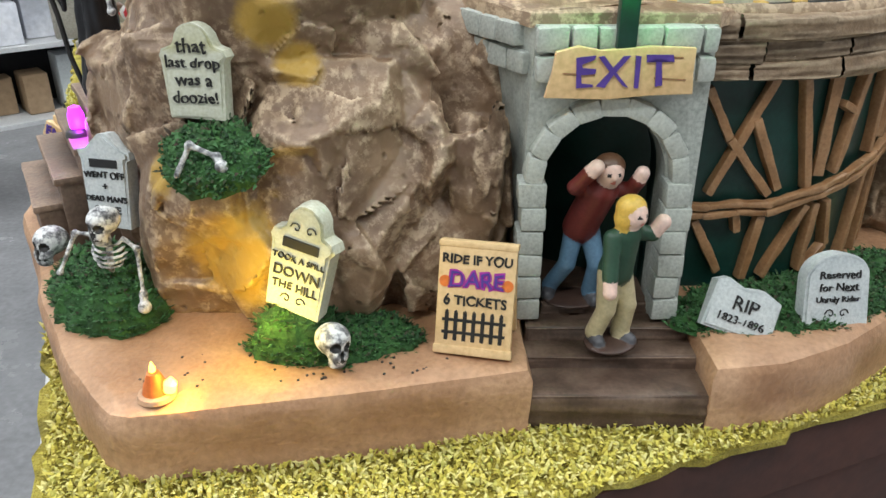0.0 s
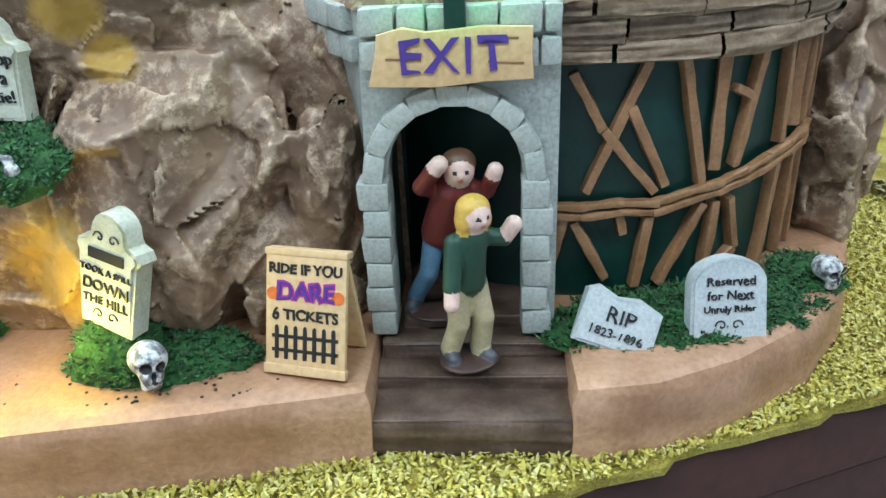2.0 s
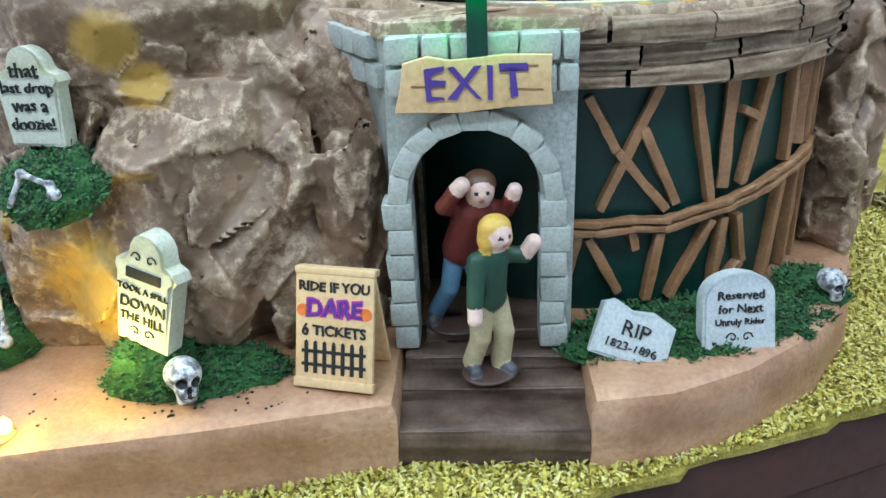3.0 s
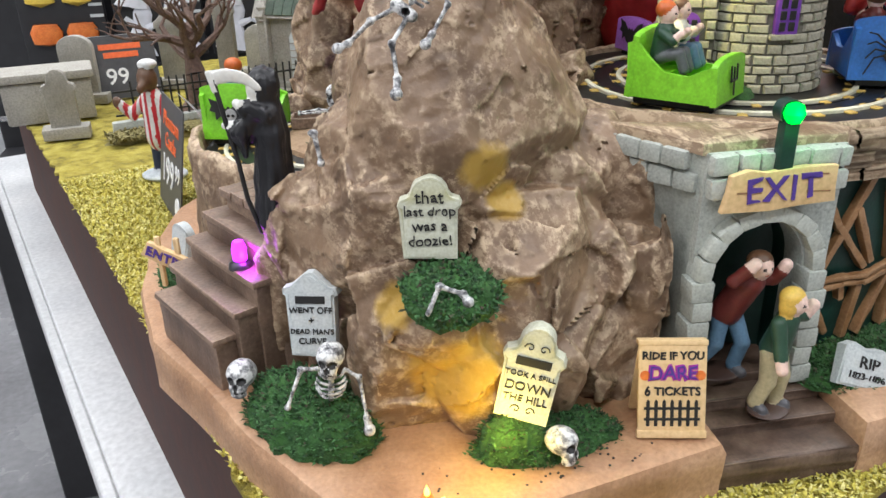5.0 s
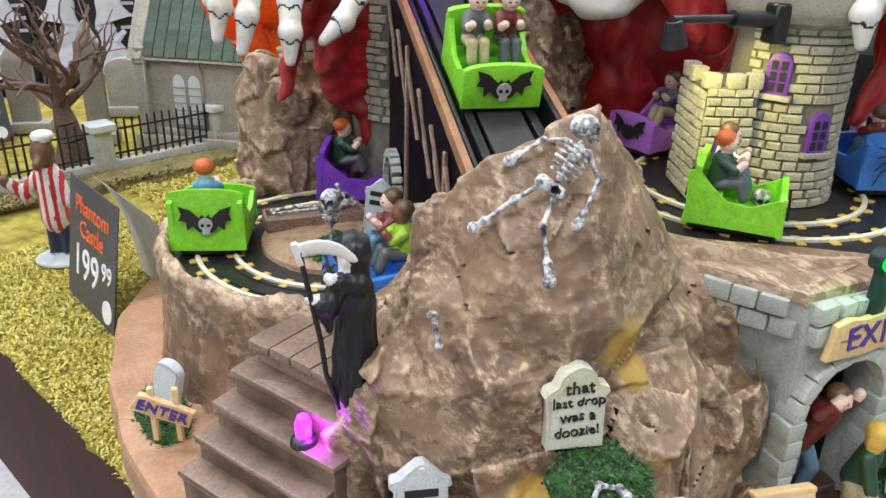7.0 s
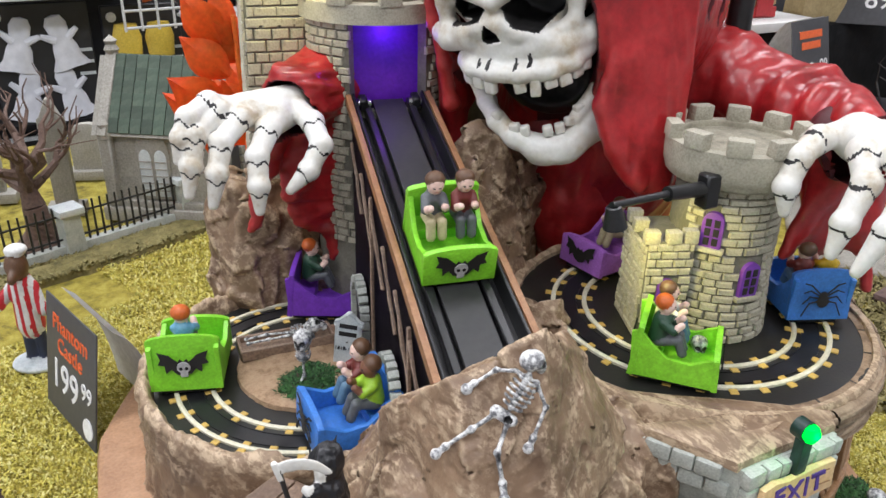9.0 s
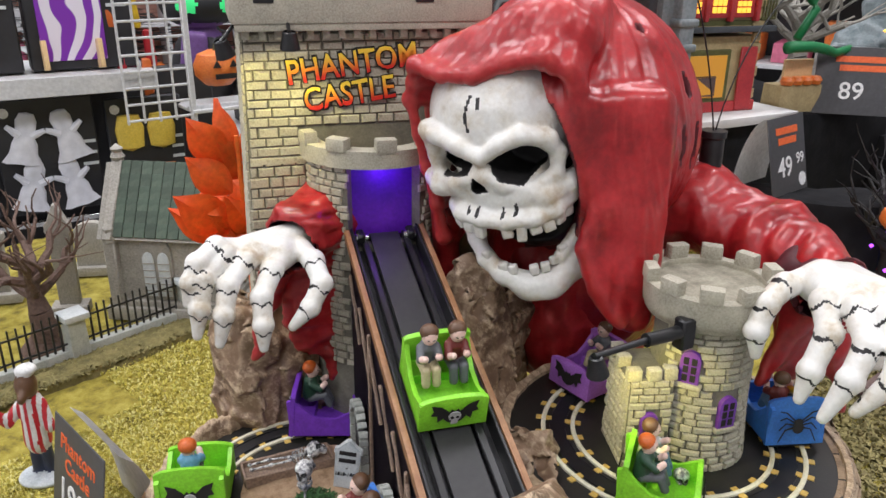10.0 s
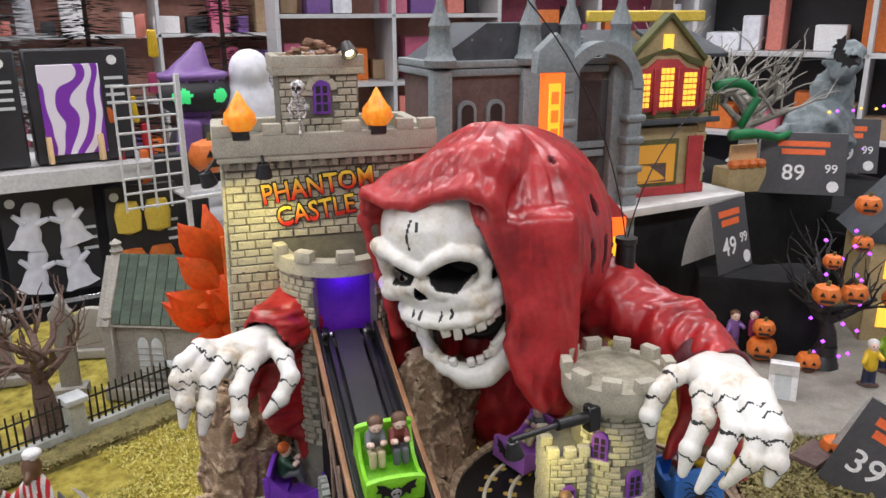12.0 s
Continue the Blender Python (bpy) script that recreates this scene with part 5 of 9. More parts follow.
    for v in hood.verts:                          # folds fall from the crown
        x, y = v.co.x - 2.0, v.co.y - 4.6
        phi = math.atan2(x, -y)
        q = Vector((phi * 3.4 + 0.2 * math.sin(v.co.z * 0.4), v.co.z / 16, 3.0))
        w = noise.noise(q) + 0.45 * noise.noise(q * 2.6 + Vector((5, 0, 0))) + 0.2 * noise.noise(q * 6 + Vector((2, 0, 0)))
        w += 0.35 * (1 - abs(noise.noise(q * 4.2 + Vector((9, 0, 0))))) ** 4
        v.co += v.normal * (w * 0.2 * min(1.0, math.hypot(x, y) / 5) + noise.fractal(v.co / 0.9, 0.8, 2, 2) * 0.03)
    hood.transform(SKU)
    A = [("+", f_cap((11.5, 48, 24.0), (16.6, 43.0, 24.0), 3.6, 3.0), 2), ("+", f_cap((16.6, 43.0, 24.0), (18.4, 37.0, 22.6), 3.0, 2.6), 2), ("+", f_cap((18.4, 37, 22.6), (17.0, 32.3, 22.4), 2.6, 2.2), 2),
         ("+", f_cap((19.4, 33.5, 20.5), (20.6, 32.2, 13.5), 1.3, 0.5), 2), ("+", f_cap((16.5, 33.5, 20), (14.6, 33.4, 16.4), 1.0, 0.4), 2), ("+", f_ell((17.8, 33.6, 18.5), (2.6, 0.9, 3.4)), 2),
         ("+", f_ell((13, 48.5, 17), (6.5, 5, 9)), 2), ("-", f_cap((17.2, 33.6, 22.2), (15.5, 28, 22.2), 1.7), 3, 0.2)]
    arm = wrinkle(sculpt(A, 0.28, 1.2, (5, 26, 6), (25, 56, 30)), 0.55, 8, (3.2, 1.4, 3.0))
    L = [("+", f_cap((-1.5, 55.5, 23.2), (-6.6, 52.2, 22.6), 2.7, 2.25), 2), ("+", f_cap((-8.6, 51.6, 21), (-10.3, 51.2, 15.0), 1.2, 0.35), 2), ("+", f_cap((-6.2, 52.3, 20), (-7.4, 51.8, 16.5), 1.3, 0.5), 2),
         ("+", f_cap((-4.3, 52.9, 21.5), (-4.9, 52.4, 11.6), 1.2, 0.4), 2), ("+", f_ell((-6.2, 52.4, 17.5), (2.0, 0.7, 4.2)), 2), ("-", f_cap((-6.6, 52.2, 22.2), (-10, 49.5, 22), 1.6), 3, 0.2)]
    left = wrinkle(sculpt(L, 0.22, 0.8, (-13, 48, 10), (1.5, 59, 26.8)), 0.3, 5, (1.8, 1.8, 0.7))
    lc = bony_claw([[(-11.0, 50.9, 22.6), (-12.3, 50.1, 23.2), (-13.6, 49.1, 22.8), (-14.1, 48.7, 21.9), (-14.4, 48.7, 20.7)], [(-10.5, 50.6, 22.5), (-11.9, 49.8, 22.8), (-13.4, 48.7, 22.0), (-13.9, 48.1, 20.5), (-14.2, 47.9, 19.0)],
                    [(-9.5, 50.2, 22.3), (-10.8, 49.4, 22.4), (-12.2, 48.3, 21.5), (-12.7, 47.6, 20.1), (-13.1, 47.5, 18.4)], [(-8.5, 49.9, 22.2), (-9.5, 48.8, 21.8), (-10.5, 47.7, 20.7), (-10.7, 47.0, 19.3), (-10.8, 46.9, 17.9)],
                    [(-7.4, 50.2, 22.3), (-7.0, 48.8, 21.9), (-7.0, 47.4, 21.0), (-7.9, 47.0, 19.8), (-9.0, 47.0, 18.8)]],
                   [((-6.6, 52.3, 22.3), (-10.4, 50.5, 22.5), 1.0), ((-7.0, 51.6, 22.3), (-8.8, 50.0, 22.1), 1.0), ((-7.5, 51.4, 22.4), (-9.8, 50.3, 22.3), 0.95)], 0, 1, 0.1, (-16, 46, 16.5), (-5, 54, 25))
    rc = bony_claw([[(13.3, 31.0, 23.8), (11.9, 31.1, 23.7), (10.5, 30.9, 23.1), (9.8, 30.7, 21.8), (9.8, 30.5, 20.6)], [(13.4, 29.5, 24.0), (11.8, 28.8, 23.8), (11.0, 27.7, 22.8), (9.9, 27.5, 21.2), (9.5, 27.5, 19.8)],
                    [(13.7, 28.6, 24.0), (12.3, 27.5, 23.9), (11.4, 26.0, 22.9), (10.3, 25.8, 21.5), (9.4, 26.1, 19.6)], [(14.1, 27.6, 24.1), (12.8, 26.2, 23.9), (11.9, 24.8, 23.1), (11.2, 24.4, 21.9), (10.2, 25.2, 20.2)],
                    [(14.4, 26.9, 24.1), (13.2, 25.2, 23.7), (12.6, 24.0, 23.2), (12.0, 23.5, 22.0), (11.7, 23.6, 20.8)]],
                   [((16.8, 32.4, 22.6), (13.6, 30.4, 23.8), 1.15), ((17.0, 31.6, 22.8), (13.9, 28.9, 23.8), 1.1), ((16.9, 31.0, 22.9), (14.3, 27.8, 23.9), 1.0)], 0, 1, 0.11, (8, 22.3, 17.5), (19, 35, 26))
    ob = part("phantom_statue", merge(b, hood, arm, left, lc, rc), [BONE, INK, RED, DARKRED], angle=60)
    tagged(ob, "hooded skull statue in a torn red cloak with white bony claws", "statue")


# darker red for the hood's inside, its slits and the sleeve mouths
DARKRED = surface("cloak_inside", [(0.05, 0.004, 0.008), (0.12, 0.008, 0.014)], 0.6, 40, 300, 0.4, 0.001)
phantom()


def rocks_behind():
    t = thing("rock_pillar", label="brown rock pillar under the cloaked skull", category="rock")
    R = [((1.4, 45.5, 10.5), (3.2, 3.6, 9.0), 51, 22, 20), ((2.9, 46.5, 16.5), (3.0, 3.0, 4.6), 52, 20, 0), ((-0.6, 41.5, 10), (2.6, 3.4, 6), 53, 18, 0), ((1.2, 38, 10.5), (2.0, 3.2, 4.2), 54, 18, 0), ((4, 49, 10), (5, 4, 10), 55, 16, 0)]
    b = sculpt([("+", crag(union([f_rock(*r) for r in R]), 6, (-5, 33, 1.5), (9, 54, 24), 1.3, 0.4), 0)], 0.17, 0.1, (-5, 33, 1.5), (9, 54, 24))
    weather(b, 0.06, 6)
    part("boulder", b, ROCK, t, angle=70)
    t = thing("castle_rock", label="brown and ochre rock foot of the castle", category="rock")
    R = [((-7.6, 57.0, 8), (4.2, 3.6, 7.4), 61, 20, 0), ((-9.4, 57.0, 11), (2.6, 3, 5), 62, 18, 0), ((-5.6, 55.6, 8), (3.0, 2.6, 4.6), 63, 18, 0), ((-9, 58, 9), (3.5, 4, 8), 64, 16, 0)]
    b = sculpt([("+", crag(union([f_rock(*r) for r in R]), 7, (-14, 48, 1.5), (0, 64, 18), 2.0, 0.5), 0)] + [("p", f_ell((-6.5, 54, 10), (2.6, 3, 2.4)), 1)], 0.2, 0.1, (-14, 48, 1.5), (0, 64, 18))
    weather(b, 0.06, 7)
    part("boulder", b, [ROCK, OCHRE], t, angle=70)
    t = thing("rock_pier", label="brown rock pier at the end of the cage wall", category="rock")
    R = [((20.2, 33.4, 5.5), (2.0, 3.2, 5.6), 71, 20, 0), ((20.0, 35, 9.5), (2.0, 3.0, 3.6), 72, 18, 0), ((20.4, 38, 6), (2.2, 4, 6), 73, 18, 0)]
    b = sculpt([("+", crag(union([f_rock(*r) for r in R]), 8, (16.5, 28.5, 1.5), (24, 44, 14), 1.8, 0.5), 0)], 0.18, 0.1, (16.5, 28.5, 1.5), (24, 44, 14))
    weather(b, 0.06, 8)
    part("boulder", b, ROCK, t, angle=70)


rocks_behind()


# ---- writing ----
def lettering(text, size, align="CENTER", spacing=1.0, offset=0.0, depth=0.03, shear=0.0):
    """A bmesh of the words, in centimetres, in x and z, facing -y."""
    cu = bpy.data.curves.new("words", "FONT")
    cu.body, cu.size, cu.align_x, cu.align_y, cu.extrude, cu.offset = text, size, align, "CENTER", depth, offset
    cu.space_character, cu.shear, cu.space_line, cu.resolution_u = spacing, shear, 0.9, 3
    ob = bpy.data.objects.new("words", cu)
    me = bpy.data.meshes.new_from_object(ob)
    bpy.data.objects.remove(ob)
    bpy.data.curves.remove(cu)
    b = bmesh.new()
    b.from_mesh(me)
    bpy.data.meshes.remove(me)
    b.transform(Matrix.Rotation(radians(90), 4, "X"))
    return b


def jag(b, amount, seed):
    """Dripping, uneven letter edges."""
    for v in b.verts:
        v.co.z += noise.noise(Vector((v.co.x * 4, seed, v.co.z * 4))) * amount
        v.co.x += noise.noise(Vector((v.co.x * 4, seed + 5, v.co.z * 4))) * amount * 0.6
    return b


def words(t, text, size, mat, m, name="lettering", **kw):
    return part(name, jag(lettering(text, size, **kw), size * 0.12, len(text)), mat, t, m=m, smooth=False)


def bar(t, w, h, mat, m):
    part("text_bar", box(w, 0.05, h, 0.01), mat, t, m=m)


ORANGE = surface("orange_paint", [(0.6, 0.13, 0.02), (0.75, 0.22, 0.04)], 0.45, 80, 400, 0.15)
YELLOWP = surface("yellow_paint", [(0.7, 0.5, 0.06), (0.8, 0.6, 0.1)], 0.45, 80, 400, 0.15)
VIOLET = surface("violet_ink", [(0.07, 0.03, 0.24), (0.10, 0.05, 0.32)], 0.5, 80, 400, 0.0)
MAGENTA = surface("magenta_ink", [(0.3, 0.02, 0.3), (0.45, 0.04, 0.35)], 0.5, 80, 400, 0.0)
STONEPALE = surface("pale_headstone", [(0.30, 0.34, 0.36), (0.42, 0.46, 0.48), (0.52, 0.55, 0.55)], 0.55, 130, 900, 0.4, 0.0004, edge=(0.7, 0.73, 0.72))
# the leaning stone's yellow lamplight is mixed into this cream colour
STONECREAM = surface("cream_headstone", [(0.42, 0.42, 0.26), (0.55, 0.54, 0.34), (0.6, 0.6, 0.42)], 0.5, 130, 900, 0.4, 0.0004, edge=(0.7, 0.72, 0.66))


# ---- headstones ----
def outline(kind, w, h):
    if kind == "round":
        pts = [(w / 2, 0)] + [(w / 2 * math.cos(math.pi * i / 12), h - w / 2 * 0.7 + w / 2 * 0.7 * math.sin(math.pi * i / 12)) for i in range(13)] + [(-w / 2, 0)]
    elif kind == "shoulder":
        pts = [(w * 0.46, 0), (w * 0.48, h * 0.6), (w * 0.56, h * 0.66), (w * 0.5, h * 0.73), (w * 0.36, h * 0.76)]
        pts += [(w * 0.32 * math.cos(math.pi * i / 8), h * 0.8 + h * 0.2 * math.sin(math.pi * i / 8)) for i in range(9)]
        pts += [(-w * 0.36, h * 0.76), (-w * 0.5, h * 0.73), (-w * 0.56, h * 0.66), (-w * 0.48, h * 0.6), (-w * 0.46, 0)]
    elif kind == "gable":
        pts = [(w * 0.42, 0), (w * 0.44, h * 0.72), (w * 0.52, h * 0.74), (w * 0.5, h * 0.82), (w * 0.38, h * 0.84), (w * 0.06, h), (-w * 0.06, h), (-w * 0.38, h * 0.84), (-w * 0.5, h * 0.82),
               (-w * 0.52, h * 0.74), (-w * 0.44, h * 0.72), (-w * 0.42, 0)]
    else:
        pts = [(w / 2, 0), (w / 2, h * 0.86), (w * 0.2, h), (-w * 0.1, h * 0.95), (-w * 0.35, h * 1.06), (-w / 2, h * 0.95), (-w / 2, 0)]
    return pts


def headstone(kind, w, h, thick, m, mat, lines, label, font=0.5):
    t = thing("tombstone", m=m, label=label, category="tombstone")
    b = upright(outline(kind, w, h), 0, thick)
    es = [e for e in b.edges if abs(e.verts[0].co.y) < 1e-4 and abs(e.verts[1].co.y) < 1e-4]
    bmesh.ops.bevel(b, geom=es, offset=0.1, segments=2, affect="EDGES")
    for v in b.verts:
        v.co += Vector((noise.noise(v.co * 2 + Vector((h, 0, 0))), noise.noise(v.co * 2 + Vector((0, 4, h))) * 0.4, noise.noise(v.co * 2 + Vector((9, h, 0))))) * 0.05
    part("slab", b, mat, t)
    for z, text, size in lines:
        if text == "#":
            bar(t, size * 2.3, size * 0.6, INK, pose(0, -0.02, z))
        elif text == "~":                         # scroll ornament
            o = merge(*[sweep([(s * (0.25 + 0.2 * (1 - i / 10) * math.cos(0.7 * i)), -0.02, 0.2 * (1 - i / 10) * math.sin(0.7 * i)) for i in range(10)], 0.025, 5) for s in (-1, 1)])
            part("scroll", o, INK, t, m=pose(0, 0, z))
        else:
            words(t, text, size, INK, pose(0, -0.03, z))
    return t


headstone("shoulder", 2.05, 2.95, 0.55, pose(-7.7, 23.55, 9.8, -4, 0, -10), STONECREAM,
          [(2.25, "that", 0.62), (1.75, "last drop", 0.5), (1.22, "was a", 0.55), (0.68, "doozie!", 0.52)], "cream tombstone with black lettering on the rock ledge")
headstone("shoulder", 2.1, 3.75, 0.7, pose(-4.95, 21.55, 3.95, -6, 11, -20), STONECREAM,
          [(2.95, "~", 0.4), (2.4, "#", 0.55), (1.88, "TOOK A SPILL", 0.29), (1.38, "DOWN", 0.5), (0.9, "THE HILL", 0.4), (0.45, "~", 0.4)], "yellow-lit cream tombstone leaning on the moss")
headstone("gable", 2.1, 3.4, 0.6, pose(-12.1, 25.5, 5.2, -8, -1, -16), STONEPALE,
          [(2.35, "#", 0.5), (1.92, "WENT OFF", 0.34), (1.5, "+", 0.4), (1.05, "DEAD MAN'S", 0.3), (0.65, "CURVE", 0.36)], "grey gabled tombstone beside the side stairs")
headstone("slab", 2.45, 1.75, 0.5, pose(10.1, 22.6, 2.4, -24, 17, -8), STONEPALE, [(1.05, "RIP", 0.68), (0.5, "1823-1896", 0.4)], "grey slab tombstone lying back by the steps")
headstone("round", 2.45, 2.75, 0.6, pose(13.85, 23.2, 2.25, -14, 2, 8), STONEPALE,
          [(2.0, "Reserved", 0.42), (1.55, "for Next", 0.42), (1.12, "Unruly Rider", 0.32), (0.6, "~", 0.4)], "grey rounded tombstone at the moss bed")
headstone("round", 1.5, 3.2, 0.5, pose(-19.6, 40.6, 2.3, -6, 10, -50), STONEPALE, [], "grey leaning tombstone beside the platform wall")
headstone("gable", 1.7, 3.3, 0.35, pose(-7.2, 44.4, 8.5, -4, 6, -32), STONEPALE, [(2.5, "#", 0.45), (2.0, "#", 0.45), (1.5, "-", 0.5), (1.05, "1818-1868", 0.32)], "white leaning tombstone inside the lower track")


# ---- signs ----
def plank_sign(m, w, h, text, size, label, split=True):
    t = thing("wooden_sign", m=m, label=label, category="sign")
    pts = [(w / 2, -h * 0.42), (w * 0.49, 0), (w / 2, h * 0.45), (w * 0.2, h * 0.5), (-w * 0.15, h * 0.44), (-w * 0.3, h * 0.52), (-w * 0.46, h * 0.42), (-w * 0.48, 0.05), (-w * 0.53, -h * 0.45), (-w * 0.1, -h * 0.5), (w * 0.2, -h * 0.44)]
    part("board", roughen(upright(pts, 0, 0.3, 0.05), 0.02, 0.4, 3), SIGNWOOD, t)
    for x, z in ((-0.3, 0.0), (0.33, -0.12), (0.3, 0.3)):
        part("split", box(w * 0.22, 0.06, 0.05, 0.01), RAILWOOD, t, m=pose(x * w, -0.01, z * h, 0, 4, 0))
    words(t, text, size, VIOLET, pose(0, -0.03, 0), spacing=1.12, offset=0.02)
    return t


plank_sign(pose(5.5, 23.55, 11.25, -4, -1, 0), 4.45, 1.6, "EXIT", 1.35, "yellow wooden exit sign with violet letters")
e = plank_sign(pose(-19.5, 38.0, 4.5, 0, 22, -24), 2.7, 1.0, "ENTER", 0.72, "yellow wooden enter sign with violet letters")
for x in (-0.5, 0.6):
    part("post", box(0.3, 0.25, 2.9, 0.06, (x, 0.25, -0.3)), SIGNWOOD, e, m=pose(0, 0, 0, 0, -22, 0))


def ticket_board():
    t = thing("ticket_board", 0.95, 21.3, 2.45, -12, label="wooden folding ticket board with black and purple words", category="sign")
    f = pose(0, 0, 0, -17, 0, 0)
    b = box(2.55, 0.22, 3.75, 0.08, (0, 0, 1.87), 2)
    p = part("front_panel", b, SIGNWOOD, t, m=f)
    part("back_panel", box(2.5, 0.2, 3.6, 0.08, (0, 0, 1.8), 2), SIGNWOOD, t, m=pose(0, 1.9, 0, 13, 0, 0))
    part("top_strip", box(2.6, 0.5, 0.22, 0.06, (0, 0.1, 3.7), 2), SIGNWOOD, t, m=f)
    part("bottom_strip", box(2.62, 0.3, 0.3, 0.06, (0, -0.03, 0.16), 2), SIGNWOOD, t, m=f)
    words(p, "RIDE IF YOU", 0.42, INK, pose(0, -0.12, 3.2), offset=0.012)
    words(p, "DARE", 0.72, MAGENTA, pose(0, -0.12, 2.52), offset=0.05, depth=0.02)
    words(p, "DARE", 0.72, VIOLET, pose(0, -0.15, 2.52), depth=0.02, offset=0.0)
    words(p, "6 TICKETS", 0.46, INK, pose(0, -0.12, 1.82), offset=0.012)
    for s in (-1, 1):
        part("pumpkin_mark", tube((0, 0, 0), (0, -0.04, 0), 0.19, n=14), ORANGE, p, m=pose(1.03 * s, -0.1, 2.45))
    o = bmesh.new()
    for i in range(7):
        x = -0.9 + 0.3 * i
        box(0.13, 0.05, 0.95, 0.02, (x, 0, 0), bm=o)
        box(0.09, 0.05, 0.09, 0, (0, 0, 0), bm=o, m=pose(x, 0, 0.5, 0, 45, 0))
    for z in (-0.2, 0.22):
        box(2.1, 0.04, 0.1, 0, (0, 0.005, z), bm=o)
    part("fence_mark", o, INK, p, m=pose(0, -0.12, 0.95))


ticket_board()


# ---- moss beds ----
def moss_bed(pts_or_r, x, y, z, h, label, seed, rz=0, tilt=0):
    """A low green bed: domed mound with many small curled flakes."""
    rx, ry = pts_or_r
    t = thing("moss_bed", m=pose(x, y, z, 0, 0, rz) @ pose(0, 0, 0, tilt, 0, 0), label=label, category="moss")
    b = lathe([(1, -0.15), (0.94, 0.2), (0.75, 0.62), (0.45, 0.9), (0, 1.0)], 36)
    bmesh.ops.subdivide_edges(b, edges=b.edges[:], cuts=2, use_grid_fill=True)
    b.transform(Matrix.Diagonal((rx, ry, h, 1)))
    roughen(b, 0.22, 0.7, seed)
    spots = [(v.co.copy(), v.normal.copy()) for v in b.verts if v.co.z > 0]
    part("mound", b, MOSS, t)

    def place(rng):
        p, n = rng.choice(spots)
        return p + Vector((rng.uniform(-0.15, 0.15), rng.uniform(-0.15, 0.15), 0)) - n * 0.06, (n + Vector((0, 0, 0.6))).normalized()
    k = tufts("moss_cover", place, int(rx * ry * 420), 0.24, MOSS_FLAKE, seed)
    k.parent = t
    for key in ("category", "label"):
        if key in k:
            del k[key]


moss_bed((3.0, 1.5), -3.6, 22.2, 2.35, 0.75, "green moss bed round the leaning tombstone", 1, 8)
moss_bed((1.6, 1.2), -4.9, 22.0, 2.4, 1.7, "green moss hump under the leaning tombstone", 6, 8)
moss_bed((3.4, 2.2), -12.4, 25.3, 2.3, 1.9, "green moss slope under the gabled tombstone", 2, -52)
moss_bed((1.75, 1.4), -7.15, 22.85, 8.75, 0.6, "green moss patch before the upper tombstone", 3, -8, 42)
moss_bed((5.0, 2.1), 12.9, 24.9, 2.25, 0.6, "green moss bed along the cage wall", 4, 14)
moss_bed((2.0, 1.4), 17.6, 27.6, 2.2, 0.6, "green moss bed by the rock pier", 5, 45)
moss_bed((1.2, 2.6), -19.4, 40.6, 2.3, 0.8, "green moss strip by the platform wall", 7, 5)
moss_bed((1.9, 1.5), -9.6, 43.6, 8.35, 0.7, "green moss patch on the islet", 8, 20)


# ---- bones and skulls ----
DARKBONE = surface("shaded_bone", [(0.03, 0.03, 0.033), (0.2, 0.2, 0.21), (0.68, 0.68, 0.67), (0.78, 0.78, 0.77)], 0.4, 330, 900, 0.4, 0.0004)


def skull_solid(c, r, rot=(0, 0, 0)):
    """Prims of a small skull of half width r that faces -y before rot."""
    R = Euler([radians(a) for a in rot]).to_matrix()

    def at(x, y, z):
        return Vector(c) + R @ (Vector((x, y, z)) * r)
    out = [("+", f_ell(at(0, 0.15, 0.3), (r, r * 1.15, r * 0.95), rot), 0, 0.1), ("+", f_ell(at(0, -0.55, -0.5), (r * 0.62, r * 0.5, r * 0.5), rot), 0, 0.15), ("+", f_ell(at(0, -0.45, -1.0), (r * 0.55, r * 0.45, r * 0.3), rot), 0, 0.1)]
    for s in (-1, 1):
        out.append(("-", f_ell(at(0.4 * s, -0.95, 0.08), (r * 0.28, r * 0.4, r * 0.26), rot), 1, 0.03))
    out.append(("-", f_ell(at(0, -1.0, -0.35), (r * 0.12, r * 0.3, r * 0.2), rot), 1, 0.02))
    out.append(("p", f_box(at(0, -0.9, -0.76), (r * 0.5, r * 0.3, r * 0.05), rot, 0.01), 1))
    return out


def statue(name, prims, cell, lo, hi, mats, label, cat, k=0.08, m=None, rough=0.0):
    b = sculpt(prims, cell, k, lo, hi)
    if rough:
        roughen(b, rough, 0.5, 1)
    return tagged(part(name, b, mats, m=m, angle=70), label, cat)


def skull(x, y, z, r, rot, label):
    statue("skull", skull_solid((0, 0, 0), r), r / 9, (-r * 1.4, -r * 1.6, -r * 1.6), (r * 1.4, r * 1.6, r * 1.5), [DARKBONE, INK], label, "skull", m=pose(x, y, z, *rot))


skull(-3.5, 20.8, 3.2, 0.56, (-8, 12, 38), "white skull on the ledge before the moss")
skull(-15.1, 26.6, 3.95, 0.6, (-10, 0, -20), "white skull at the foot of the side stairs")
skull(18.1, 26.6, 3.0, 0.46, (0, 0, 30), "white skull on the ledge by the rock pier")
skull(6.7, 31.2, 13.7, 0.42, (0, 0, -30), "small white skull on moss at the tower")


